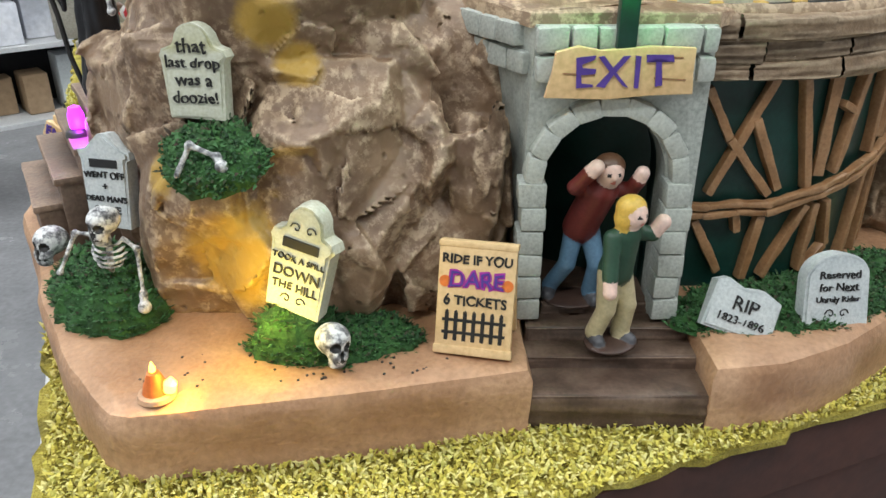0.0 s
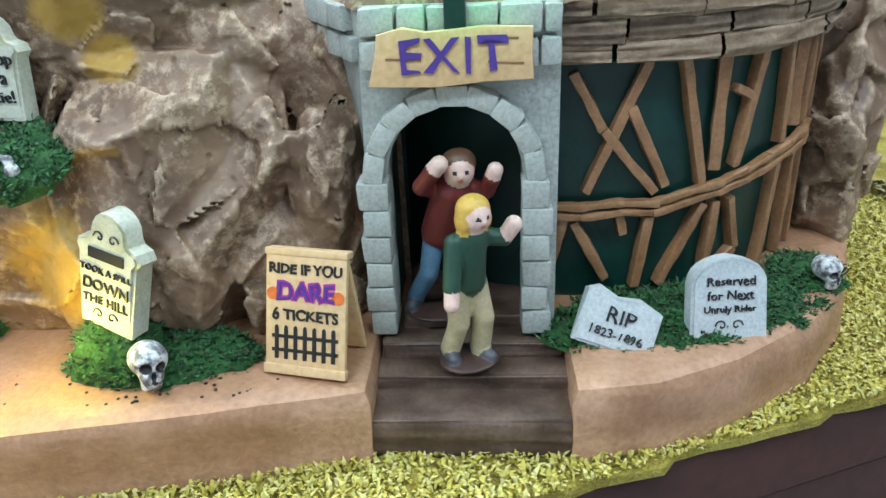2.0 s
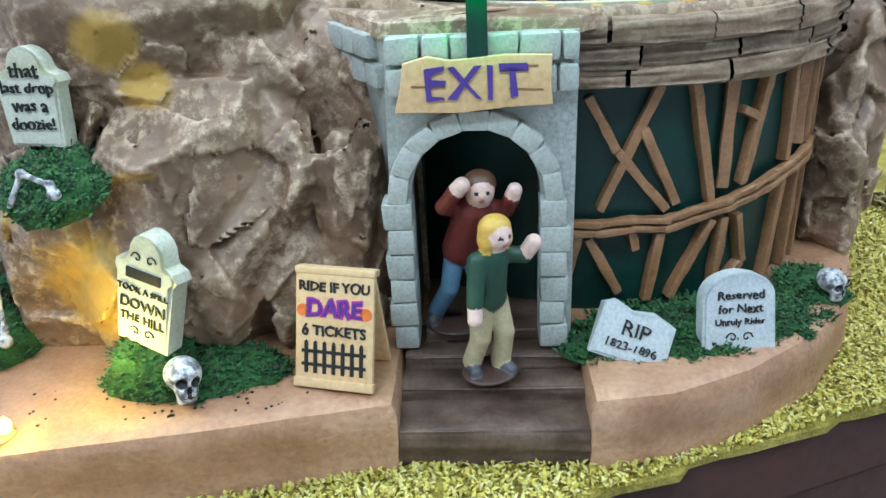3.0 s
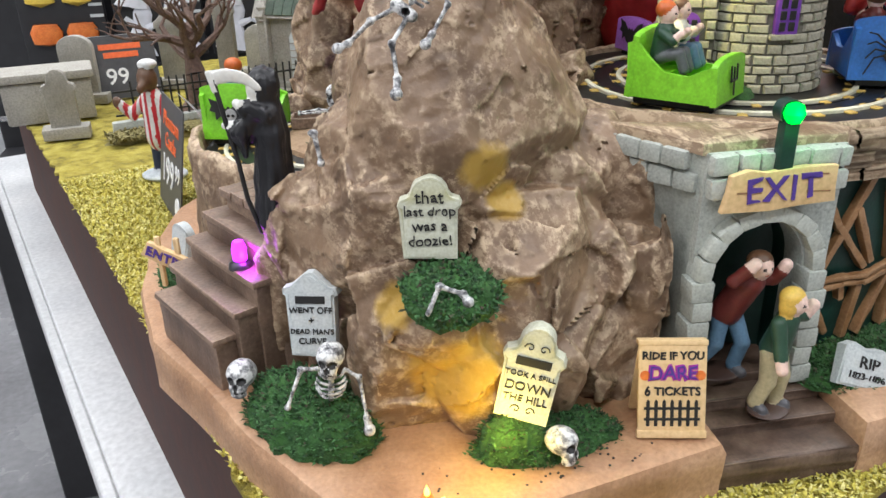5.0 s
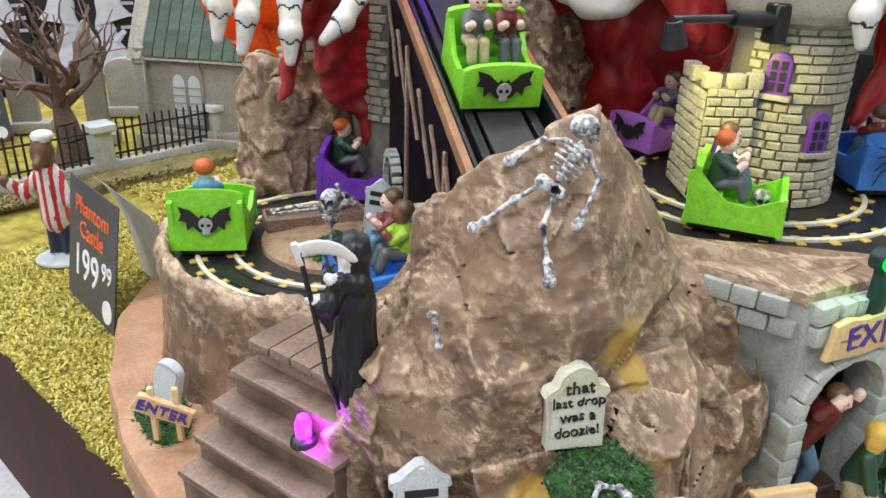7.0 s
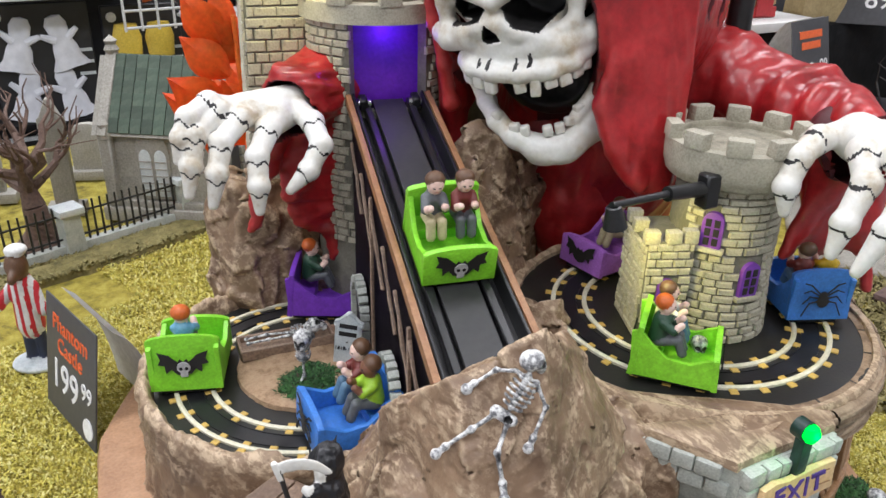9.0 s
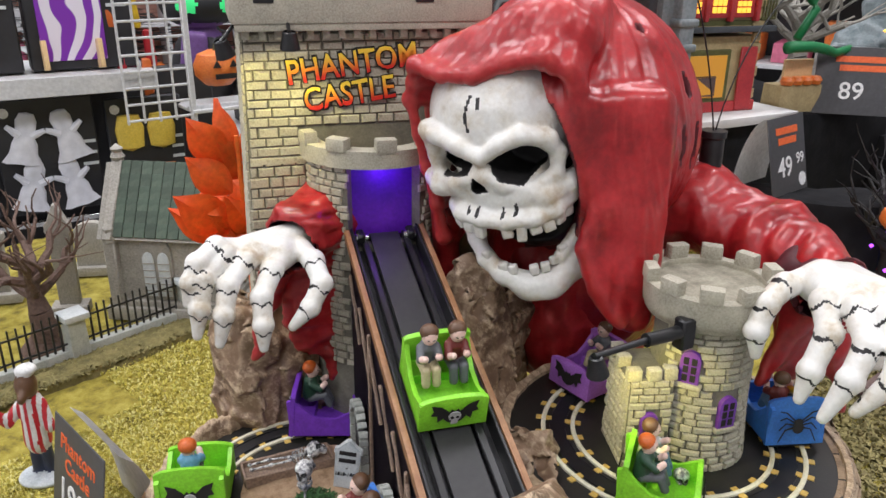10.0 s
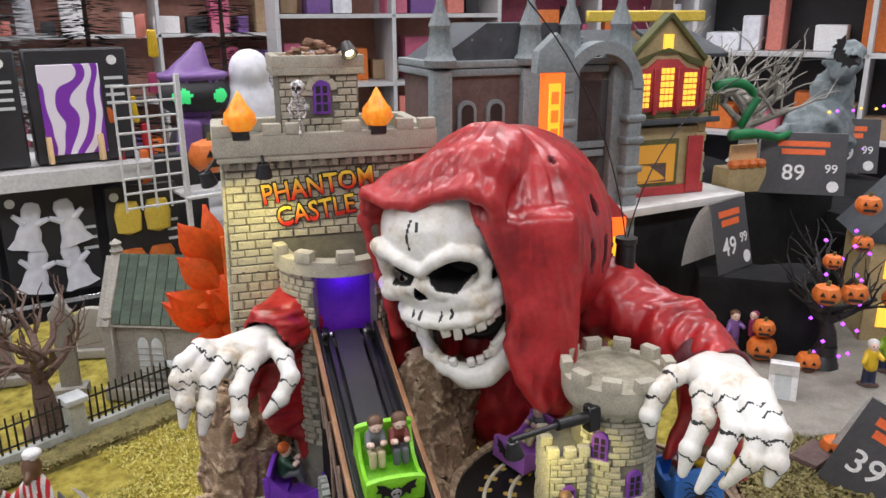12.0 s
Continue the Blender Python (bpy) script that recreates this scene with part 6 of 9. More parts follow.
def ribs(a, b, w, n=5):
    """Rib cage prims between neck a and waist b."""
    a, b = Vector(a), Vector(b)
    d = (b - a)
    side = d.normalized().cross(Vector((0, -1, 0.3))).normalized()
    front = side.cross(d.normalized()).normalized()
    if front.y > 0:
        front = -front
    out = [("+", f_cap(a, b, 0.12), 0)]
    for i in range(n):
        c = a + d * (0.12 + 0.16 * i)
        ww = w * (0.8 + 0.25 * math.sin(math.pi * i / (n - 1)))
        pts = [c + side * ww * math.cos(t) + front * ww * 0.7 * math.sin(t) + d.normalized() * 0.1 * math.sin(t) for t in [math.pi * j / 6 for j in range(7)]]
        out += [("+", f_cap(p, q, 0.06), 0, 0.02) for p, q in zip(pts, pts[1:])]
    return out


def limb(*pts, r=0.1):
    out = []
    for i in range(len(pts) - 1):
        out.append(("+", f_cap(pts[i], pts[i + 1], r * 0.9, r * 0.75), 0, 0.05))
        out.append(("+", f_ell(pts[i + 1], (r * 1.4,) * 3), 0, 0.03))
    return out


# skeleton that climbs the mound
P = skull_solid((-6.65, 26.3, 19.5), 0.39, (-10, -20, 60))
P += ribs((-6.9, 26.2, 19.1), (-7.7, 25.95, 18.2), 0.5, 6) + [("+", f_cap((-8.2, 26.1, 18.1), (-7.75, 25.8, 17.75), 0.22), 0), ("-", f_ell((-7.95, 25.7, 17.9), (0.12, 0.3, 0.12)), 1, 0.03)]
P += limb((-8.2, 26.1, 18.0), (-9.1, 26.15, 17.6), (-9.85, 26.55, 16.85), r=0.105) + limb((-9.85, 26.55, 16.85), (-10.25, 26.5, 16.7), r=0.14)
P += limb((-7.85, 25.85, 17.75), (-8.5, 25.4, 16.95), (-8.4, 25.1, 15.85), r=0.105) + limb((-8.4, 25.1, 15.85), (-8.5, 24.75, 15.4), r=0.16)
P += limb((-7.2, 26.55, 19.15), (-7.75, 26.95, 19.1), (-8.45, 27.2, 18.6), r=0.09) + limb((-8.45, 27.2, 18.6), (-8.75, 27.2, 18.45), r=0.15)
P += limb((-6.7, 26.0, 18.85), (-6.55, 25.55, 18.1), (-7.15, 25.3, 17.2), r=0.09) + limb((-7.15, 25.3, 17.2), (-7.4, 25.2, 16.9), r=0.14)
P += limb((-7.2, 26.55, 19.15), (-6.7, 26.0, 18.85), r=0.09)
statue("skeleton", P, 0.055, (-11.4, 24.2, 14.8), (-5.4, 27.4, 21), [DARKBONE, INK], "white skeleton sprawled over the rock top", "skeleton")
# half-buried skeleton
P = skull_solid((-11.5, 23.7, 6.1), 0.52, (0, 0, -20)) + ribs((-11.5, 23.9, 5.6), (-11.6, 23.9, 4.3), 0.55)
P += limb((-12.0, 24.0, 5.6), (-12.6, 23.9, 5.7), (-13.2, 23.5, 4.4)) + limb((-11.0, 23.9, 5.5), (-10.5, 23.7, 5.2), (-10.35, 23.2, 3.7)) + limb((-10.35, 23.2, 3.7), (-10.3, 23.0, 3.3), r=0.17)
statue("skeleton", P, 0.075, (-14, 22.4, 2.8), (-9.6, 25, 7.1), [DARKBONE, INK], "white skeleton half risen from the moss", "skeleton")
# two skeletons inside the lower track
P = skull_solid((-9.9, 43.6, 11.3), 0.5, (0, 0, -40)) + ribs((-9.9, 43.7, 10.9), (-9.8, 43.7, 9.9), 0.42) + limb((-9.9, 43.6, 9.9), (-10.0, 43.2, 9.3), (-10.4, 43.1, 8.8)) + limb((-9.6, 43.7, 10.7), (-9.2, 43.8, 11.3), (-9.4, 43.9, 12.0))
statue("skeleton", P, 0.08, (-11.6, 42.2, 8.4), (-8.4, 45, 12.6), [DARKBONE, INK], "white skeleton sitting on the islet moss", "skeleton")
P = skull_solid((-7.9, 47.5, 9.6), 0.5, (-60, 0, 60)) + ribs((-8.4, 47.5, 9.5), (-9.6, 47.7, 9.4), 0.45) + limb((-9.6, 47.8, 9.4), (-10.8, 48.0, 9.45), (-12.0, 48.2, 9.3)) + limb((-9.6, 47.4, 9.4), (-10.8, 47.5, 9.4), (-12.0, 47.7, 9.3))
statue("skeleton", P, 0.08, (-12.6, 46.4, 8.6), (-6.9, 49, 10.8), [DARKBONE, INK], "white skeleton lying in an open coffin", "skeleton")
t = thing("coffin", -9.7, 47.8, 8.5, -4, label="brown open coffin on the islet", category="coffin")
part("floor", box(5.4, 1.6, 0.25, 0.05, (0, 0, 0.2)), WOOD, t)
for s in (-1, 1):
    part("side_board", box(5.6, 0.2, 0.7, 0.05, (0, 0.85 * s, 0.35)), WOOD, t)
    part("end_board", box(0.2, 1.6, 0.7, 0.05, (2.75 * s, 0, 0.35)), WOOD, t)
# small bones
P = limb((-8.1, 22.0, 8.5), (-7.65, 22.2, 9.4), r=0.11) + limb((-7.65, 22.2, 9.4), (-6.85, 22.15, 9.05), r=0.11) + limb((-6.85, 22.15, 9.05), (-6.7, 22.0, 8.8), r=0.15)
statue("bent_bone", P, 0.06, (-8.8, 21.4, 7.8), (-6.0, 23.0, 10.0), [DARKBONE, INK], "white bent bone on the upper moss patch", "bone")
P = limb((-11.3, 26.9, 13.6), (-11.15, 26.75, 12.6), r=0.11) + [("+", f_ell((-11.35, 26.9, 13.7), (0.2, 0.15, 0.14)), 0)]
statue("bone", P, 0.05, (-11.9, 26.3, 12.1), (-10.7, 27.4, 14.1), [DARKBONE, INK], "small white bone on the rock shoulder", "bone")
P = skull_solid((0, 0, 3.2), 0.5) + ribs((0, 0, 2.6), (0, 0, 1.3), 0.5) + limb((-0.4, 0, 2.5), (-0.7, -0.1, 1.8), (-0.4, -0.4, 1.2)) + limb((0.4, 0, 2.5), (0.7, -0.1, 1.8), (0.5, -0.5, 1.2)) + limb((0, 0, 1.3), (0.2, -0.5, 0.9), (0.2, -0.6, 0.1))
statue("skeleton", P, 0.085, (-1.3, -1.3, -0.2), (1.3, 1.0, 4.2), [DARKBONE, INK], "small grey skeleton sitting on the castle parapet", "skeleton", m=CA @ pose(-2.2, 3.4, 36.4, 0, 0, -20))


# ---- reaper ----
CLOTH = surface("black_robe", [(0.006, 0.006, 0.008), (0.014, 0.014, 0.018)], 0.4, 120, 600, 0.5, 0.0006)
P = [("+", f_cap((0, 0, 0.3), (0, 0.1, 4.0), 0.95, 0.7), 0), ("+", f_ell((-0.05, 0.05, 5.75), (0.66, 0.72, 0.75)), 0), ("+", f_cap((0, 0, 3.9), (0, 0.1, 5.2), 0.74, 0.5), 0), ("+", f_cap((0.2, 0.3, 6.1), (0.35, 0.6, 6.35), 0.25, 0.08), 0),
     ("-", f_ell((-0.45, -0.55, 5.7), (0.4, 0.45, 0.5)), 0), ("+", f_cap((-0.4, -0.3, 4.7), (-1.1, -0.5, 4.05), 0.4, 0.42), 0), ("+", f_cap((0.1, -0.5, 4.7), (-0.6, -0.7, 5.0), 0.36, 0.32), 0),
     ("+", f_cap((-1.0, -0.5, 4.0), (-0.95, -0.45, 3.1), 0.42, 0.15), 0), ("+", f_ell((-0.35, -0.35, 5.65), (0.34, 0.36, 0.42)), 1), ("+", f_cap((-1.2, -0.5, 4.3), (-1.6, -0.55, 4.3), 0.2), 1), ("+", f_cap((-0.6, -0.75, 5.1), (-0.95, -0.75, 5.2), 0.2), 1)]
staff = [(-0.7, -0.4, -0.2), (-1.1, -0.45, 1.3), (-1.25, -0.5, 2.8), (-1.5, -0.55, 4.3), (-1.8, -0.5, 6.0)]
Q = [("+", f_cap(a, c, 0.1), 2, 0.0) for a, c in zip(staff, staff[1:])]
blade = [(-1.85, -0.5, 6.1, 0.26), (-1.2, -0.55, 6.25, 0.24), (-0.6, -0.6, 6.15, 0.18), (-0.1, -0.65, 5.8, 0.05)]
Q += [("+", f_ell(((a[0] + c[0]) / 2, (a[1] + c[1]) / 2, (a[2] + c[2]) / 2), (0.5, 0.07, a[3] * 1.05), (0, math.degrees(math.atan2(a[2] - c[2], c[0] - a[0])), -5)), 1, 0.06) for a, c in zip(blade, blade[1:])] + [("+", f_box((-1.87, -0.5, 6.0), (0.11, 0.11, 0.42), (0, -14, 0), 0.04), 1, 0.0)]
b = sculpt(P, 0.075, 0.2, (-2.4, -1.7, -0.9), (1.4, 1.3, 7.2))
wrinkle(b, 0.12, 4, (0.3, 0.3, 3))
b = merge(b, sculpt(Q, 0.05, 0.05, (-2.4, -1.2, -0.5), (0.5, 0.2, 7.0)))
tagged(part("reaper_figurine", b, [CLOTH, BONE, INK], m=pose(-13.0, 29.7, 9.2, 0, 0, -14), angle=70), "black hooded reaper figurine with a white scythe", "figurine")
t = thing("figure_ledge", -12.9, 29.9, 0, label="brown rock ledge under the reaper", category="rock")
part("boulder", roughen(sculpt([("+", f_rock((0, 0.3, 6.0), (1.7, 1.9, 3.5), 81, 16), 0)], 0.2, 0.1, (-2.6, -2.6, 2), (2.6, 2.8, 9.25)), 0.1, 0.8, 3), ROCK, t, angle=70)


# ---- people figurines (painted resin, each one solid piece) ----
SKIN = surface("painted_skin", [(0.72, 0.49, 0.41), (0.8, 0.6, 0.52)], 0.4, 100, 600, 0.1)
TAN = surface("brown_skin", [(0.16, 0.07, 0.04), (0.22, 0.1, 0.06)], 0.4, 100, 600, 0.1)


def paint(name, c):
    return surface(name, [tuple(v * 0.75 for v in c), c], 0.42, 110, 700, 0.2, 0.0003)


PAINT = {"green": paint("green_cloth", (0.025, 0.07, 0.04)), "khaki": paint("khaki_cloth", (0.55, 0.47, 0.28)), "blond": paint("blond_hair", (0.7, 0.45, 0.08)), "brown": paint("brown_hair", (0.12, 0.06, 0.03)),
         "maroon": paint("maroon_cloth", (0.17, 0.03, 0.025)), "jeans": paint("jeans_cloth", (0.12, 0.22, 0.33)), "ginger": paint("ginger_hair", (0.6, 0.13, 0.02)), "shoe": paint("grey_shoe", (0.09, 0.09, 0.1)),
         "sky": paint("sky_cloth", (0.15, 0.38, 0.55)), "yellow": paint("yellow_cloth", (0.75, 0.5, 0.02)), "grey": paint("grey_cloth", (0.12, 0.13, 0.14)), "white": paint("white_cloth", (0.7, 0.7, 0.68)),
         "pink": paint("pink_cloth", (0.75, 0.25, 0.2)), "navy": paint("navy_cloth", (0.02, 0.03, 0.07)), "lime": paint("lime_cloth", (0.35, 0.6, 0.03)), "base": paint("brown_base", (0.07, 0.04, 0.03)), "red": paint("red_cloth_paint", (0.5, 0.02, 0.03))}


def face_of(c, r, hair=1, skin=0, bob=False):
    c = Vector(c)
    out = [("+", f_ell(c, (r, r, r * 1.12)), skin, 0.05), ("+", f_ell(c + Vector((0, -r * 0.95, -r * 0.12)), (r * 0.16, r * 0.22, r * 0.2)), skin, 0.08), ("+", f_ell(c + Vector((0, r * 0.32, r * 0.42)), (r * 1.17, r * 1.08, r * 0.98)), hair, 0.03)]
    if bob:
        out += [("+", f_ell(c + Vector((s * r * 0.85, r * 0.3, -r * 0.3)), (r * 0.38, r * 0.75, r * 0.85)), hair, 0.05) for s in (-1, 1)] + [("+", f_ell(c + Vector((0, r * 0.75, -r * 0.2)), (r * 0.95, r * 0.5, r * 0.9)), hair, 0.05)]
    return out + [("p", f_ell(c + Vector((-r * 0.36, -r * 0.95, r * 0.1)), (r * 0.17, r * 0.3, r * 0.12)), 5), ("p", f_ell(c + Vector((r * 0.36, -r * 0.95, r * 0.1)), (r * 0.17, r * 0.3, r * 0.12)), 5), ("p", f_ell(c + Vector((0, -r, -r * 0.48)), (r * 0.22, r * 0.3, r * 0.15)), 6)]


def standing(x, y, z, rz, hair, top, legs, pose_kind, label):
    mats = [SKIN, PAINT[hair], PAINT[top], PAINT[legs], PAINT["shoe"], INK, PAINT["pink"], PAINT["base"]]
    if pose_kind == "wave":
        P = face_of((0.1, -0.5, 5.6), 0.5, bob=True) + [("+", f_cap((0, 0, 3.2), (0.05, -0.3, 4.7), 0.66, 0.52), 2, 0.2), ("+", f_cap((0.05, -0.3, 4.7), (0.1, -0.4, 5.2), 0.3), 2, 0.1),
             ("+", f_cap((-0.55, -0.2, 4.7), (-1.0, -0.7, 3.4), 0.34, 0.3), 2, 0.1), ("+", f_cap((-1.0, -0.7, 3.4), (-1.15, -0.9, 2.9), 0.26), 0, 0.05),
             ("+", f_cap((0.6, -0.3, 4.7), (1.15, -0.6, 4.6), 0.32, 0.28), 2, 0.1), ("+", f_cap((1.15, -0.6, 4.6), (1.4, -0.8, 5.1), 0.27, 0.3), 0, 0.05),
             ("+", f_cap((-0.3, 0.0, 3.0), (-0.4, -0.1, 1.6), 0.46, 0.38), 3, 0.1), ("+", f_cap((-0.4, -0.1, 1.6), (-0.55, 0.25, 0.5), 0.36, 0.36), 3, 0.05),
             ("+", f_cap((0.3, 0.0, 3.0), (0.45, -0.35, 1.7), 0.46, 0.38), 3, 0.1), ("+", f_cap((0.45, -0.35, 1.7), (0.4, -0.2, 0.45), 0.37, 0.37), 3, 0.05),
             ("+", f_cap((-0.55, 0.3, 0.35), (-0.7, -0.2, 0.25), 0.3, 0.25), 4, 0.05), ("+", f_cap((0.4, -0.1, 0.35), (0.5, -0.7, 0.22), 0.3, 0.25), 4, 0.05), ("+", f_ell((0, -0.15, 0.08), (1.15, 0.95, 0.16)), 7, 0.02)]
    else:
        P = face_of((0.55, -0.9, 5.95), 0.52) + [("+", f_cap((-0.1, 0.2, 3.3), (0.35, -0.5, 5.1), 0.7, 0.7), 2, 0.2), ("+", f_cap((-0.2, -0.3, 5.1), (-0.75, -0.8, 5.4), 0.36, 0.3), 2, 0.1),
             ("+", f_cap((-0.75, -0.8, 5.4), (-0.35, -1.2, 6.1), 0.3), 2, 0.1), ("+", f_cap((-0.35, -1.2, 6.1), (-0.15, -1.3, 6.35), 0.3), 0, 0.05), ("+", f_cap((0.9, -0.4, 5.1), (1.5, -0.7, 5.1), 0.36, 0.3), 2, 0.1),
             ("+", f_cap((1.5, -0.7, 5.1), (1.65, -1.0, 5.6), 0.3), 2, 0.1), ("+", f_cap((1.65, -1.0, 5.6), (1.75, -1.1, 5.95), 0.28), 0, 0.05),
             ("+", f_cap((-0.3, 0.2, 3.2), (-0.6, 0.0, 1.7), 0.42, 0.36), 3, 0.1), ("+", f_cap((-0.6, 0, 1.7), (-1.1, 0.5, 0.5), 0.36, 0.34), 3, 0.05), ("+", f_cap((0.3, 0.2, 3.2), (0.5, -0.5, 1.8), 0.42, 0.36), 3, 0.1), ("+", f_cap((0.5, -0.5, 1.8), (0.4, -0.2, 0.5), 0.36, 0.34), 3, 0.05),
             ("+", f_cap((-1.1, 0.5, 0.35), (-1.3, 0.1, 0.25), 0.28), 4, 0.05), ("+", f_cap((0.4, -0.2, 0.35), (0.5, -0.7, 0.22), 0.28), 4, 0.05), ("+", f_ell((-0.2, 0, 0.08), (1.3, 0.9, 0.16)), 7, 0.02)]
    statue("person_figurine", P, 0.068, (-2.2, -2.0, -0.15), (2.3, 1.4, 7.2), mats, label, "figurine", m=pose(x, y, z, 0, 0, rz) @ Matrix.Scale(0.88, 4))


standing(5.75, 22.75, 2.1, 34, "blond", "green", "khaki", "wave", "resin figurine with yellow hair and green sweater, waving")
standing(5.0, 24.9, 2.55, 8, "brown", "maroon", "jeans", "run", "resin figurine in a maroon jacket with raised arms")


def seated_mesh(hair, top, legs, skin=None):
    mats = [skin or SKIN, PAINT[hair], PAINT[top], PAINT[legs], PAINT["shoe"], INK, PAINT["pink"]]
    P = face_of((0, -0.05, 2.45), 0.46) + [("+", f_cap((0, 0.15, 0.55), (0, 0.05, 1.6), 0.55, 0.5), 2, 0.15), ("+", f_cap((-0.45, 0, 1.6), (-0.55, -0.6, 1.25), 0.25), 2, 0.08), ("+", f_cap((0.45, 0, 1.6), (0.5, -0.6, 1.3), 0.25), 2, 0.08),
         ("+", f_cap((-0.55, -0.6, 1.25), (-0.4, -0.95, 1.6), 0.2), 0, 0.05), ("+", f_cap((0.5, -0.6, 1.3), (0.35, -0.95, 1.65), 0.2), 0, 0.05),
         ("+", f_cap((-0.28, 0.1, 0.4), (-0.3, -0.9, 0.65), 0.32, 0.28), 3, 0.05), ("+", f_cap((0.28, 0.1, 0.4), (0.3, -0.9, 0.65), 0.32, 0.28), 3, 0.05),
         ("+", f_cap((-0.3, -0.9, 0.65), (-0.3, -1.2, -0.1), 0.26), 3, 0.05), ("+", f_cap((0.3, -0.9, 0.65), (0.3, -1.2, -0.1), 0.26), 3, 0.05)]
    return mesh_of("rider_figurine", sculpt(P, 0.085, 0.08, (-1.1, -1.7, -0.5), (1.1, 0.95, 3.2)), mats, True, 70)


# ---- ride cars ----
CARPAINT = {"lime": paint("lime_plastic", (0.27, 0.72, 0.03)), "blue": paint("blue_plastic", (0.06, 0.23, 0.72)), "purple": paint("purple_plastic", (0.2, 0.05, 0.55)), "lilac": paint("lilac_plastic", (0.42, 0.16, 0.62))}


def panel(w, h, thick, top=0.25):
    pts = [(w / 2, 0), (w / 2, h - top)] + [(w / 2 * math.cos(math.pi * i / 10) * (1 if i in (0, 10) else 0.98), h - top + top * math.sin(math.pi * i / 10)) for i in range(1, 10)] + [(-w / 2, h - top), (-w / 2, 0)]
    return upright(pts, -thick / 2, thick / 2, 0.05)


def emblem_mesh(kind):
    o = bmesh.new()
    if kind == "bat":
        for s in (-1, 1):
            pts = [(0, 0.35), (0.18 * s, 0.5), (0.3 * s, 0.32), (0.75 * s, 0.75), (1.35 * s, 0.95), (1.2 * s, 0.5), (1.35 * s, 0.2), (1.0 * s, 0.12), (0.95 * s, -0.35), (0.65 * s, -0.1), (0.4 * s, -0.4), (0, -0.55)]
            vs = [o.verts.new((x, 0, z)) for x, z in (pts if s > 0 else pts[::-1])]
            o.faces.new(vs)
        bmesh.ops.remove_doubles(o, verts=o.verts, dist=1e-4)
    elif kind == "spider":
        P = [("+", f_ell((0, 0, -0.25), (0.42, 0.05, 0.42)), 0), ("+", f_ell((0, 0, 0.2), (0.25, 0.05, 0.26)), 0)]
        for s in (-1, 1):
            for i, k in enumerate((1.0, 0.55, 0.0, -0.7)):
                z = 0.3 - 0.2 * i
                P += [("+", f_cap((0.1 * s, 0, z * 0.5), (0.85 * s, 0, z + 0.35 * k + 0.2), 0.05), 0), ("+", f_cap((0.85 * s, 0, z + 0.35 * k + 0.2), (1.25 * s, 0, z + 0.9 * k - 0.25), 0.045), 0)]
        o = sculpt(P, 0.045, 0.02, (-1.5, -0.2, -1.5), (1.5, 0.2, 1.7))
    else:
        P = [("+", f_box((0, 0, -0.1), (0.06, 0.05, 0.7), (0, 0, 0), 0.02), 0), ("+", f_box((0, 0, -0.05), (0.45, 0.05, 0.06), (0, 0, 0), 0.02), 0)]
        P += [("+", f_box((x, 0, 0.3), (0.06, 0.05, 0.4), (0, 0, 0), 0.02), 0) for x in (-0.4, 0.4)]
        o = sculpt(P, 0.045, 0.02, (-0.7, -0.2, -1.0), (0.7, 0.2, 0.9))
    return mesh_of("emblem", o, INK, False)


EMBLEM = {k: emblem_mesh(k) for k in ("bat", "spider", "fork")}
GREYP = paint("grey_print", (0.5, 0.5, 0.5))


def ride_car(m, colour, emblem, label, skull_print=True):
    t = thing("ride_car", m=m, label=label, category="ride car", group="ride cars")
    c = CARPAINT[colour]
    part("chassis", box(3.0, 4.2, 0.5, 0.1, (0, 0, 0.3)), BLACK, t)
    part("floor", box(3.7, 4.5, 0.35, 0.08, (0, 0, 0.7), 2), c, t)
    part("back_panel", panel(3.9, 3.3, 0.32, 0.3), c, t, m=pose(0, 2.2, 0.45, 6, 0, 0))
    part("front_panel", panel(3.9, 2.2, 0.32, 0.35), c, t, m=pose(0, -2.2, 0.45, -4, 0, 0))
    for s in (-1, 1):
        side = [(2.2, 0), (2.35, 2.6), (1.9, 2.75), (1.2, 2.0), (0.4, 1.35), (-0.8, 1.25), (-1.4, 1.55), (-2.15, 1.9), (-2.2, 0)]
        b = upright(side, -0.14, 0.14, 0.05)
        b.transform(pose(1.78 * s, 0, 0.5, 0, 0, 90))
        part("side_panel", b, c, t)
    part("bench", box(3.4, 1.3, 0.7, 0.12, (0, 1.35, 1.2), 2), c, t)
    for rz, y, z, k in ((180, 2.42, 2.0, 6), (0, -2.42, 1.5, -4)):
        part("emblem", EMBLEM[emblem], None, t, m=pose(0, y, z, k if rz == 0 else -k, 0, rz))
        if skull_print and emblem == "bat":
            face = part("print", tube((0, 0, 0), (0, -0.05, 0), 0.36, n=14), GREYP, t, m=pose(0, y + (0.01 if rz else -0.01), z, 0, 0, rz))
            part("jaw", box(0.4, 0.05, 0.4, 0.02, (0, -0.03, -0.4)), GREYP, face)
            for s in (-1, 1):
                part("eye", tube((0.15 * s, 0, -0.05), (0.15 * s, -0.08, -0.05), 0.1, n=8), INK, face)
    return t


RIDERS = {}


def rider(m, key, label):
    if key not in RIDERS:
        RIDERS[key] = seated_mesh(*key)
    tagged(part("rider_figurine", RIDERS[key], None, m=m), label, "figurine", "riders in the cars")


def manned(m, colour, emblem, riders, label, **kw):
    ride_car(m, colour, emblem, label, **kw)
    for (key, lab), x in zip(riders, (-0.8, 0.8) if len(riders) > 1 else (0.1,)):
        rider(m @ pose(x, 0.9, 2.0), key, lab)


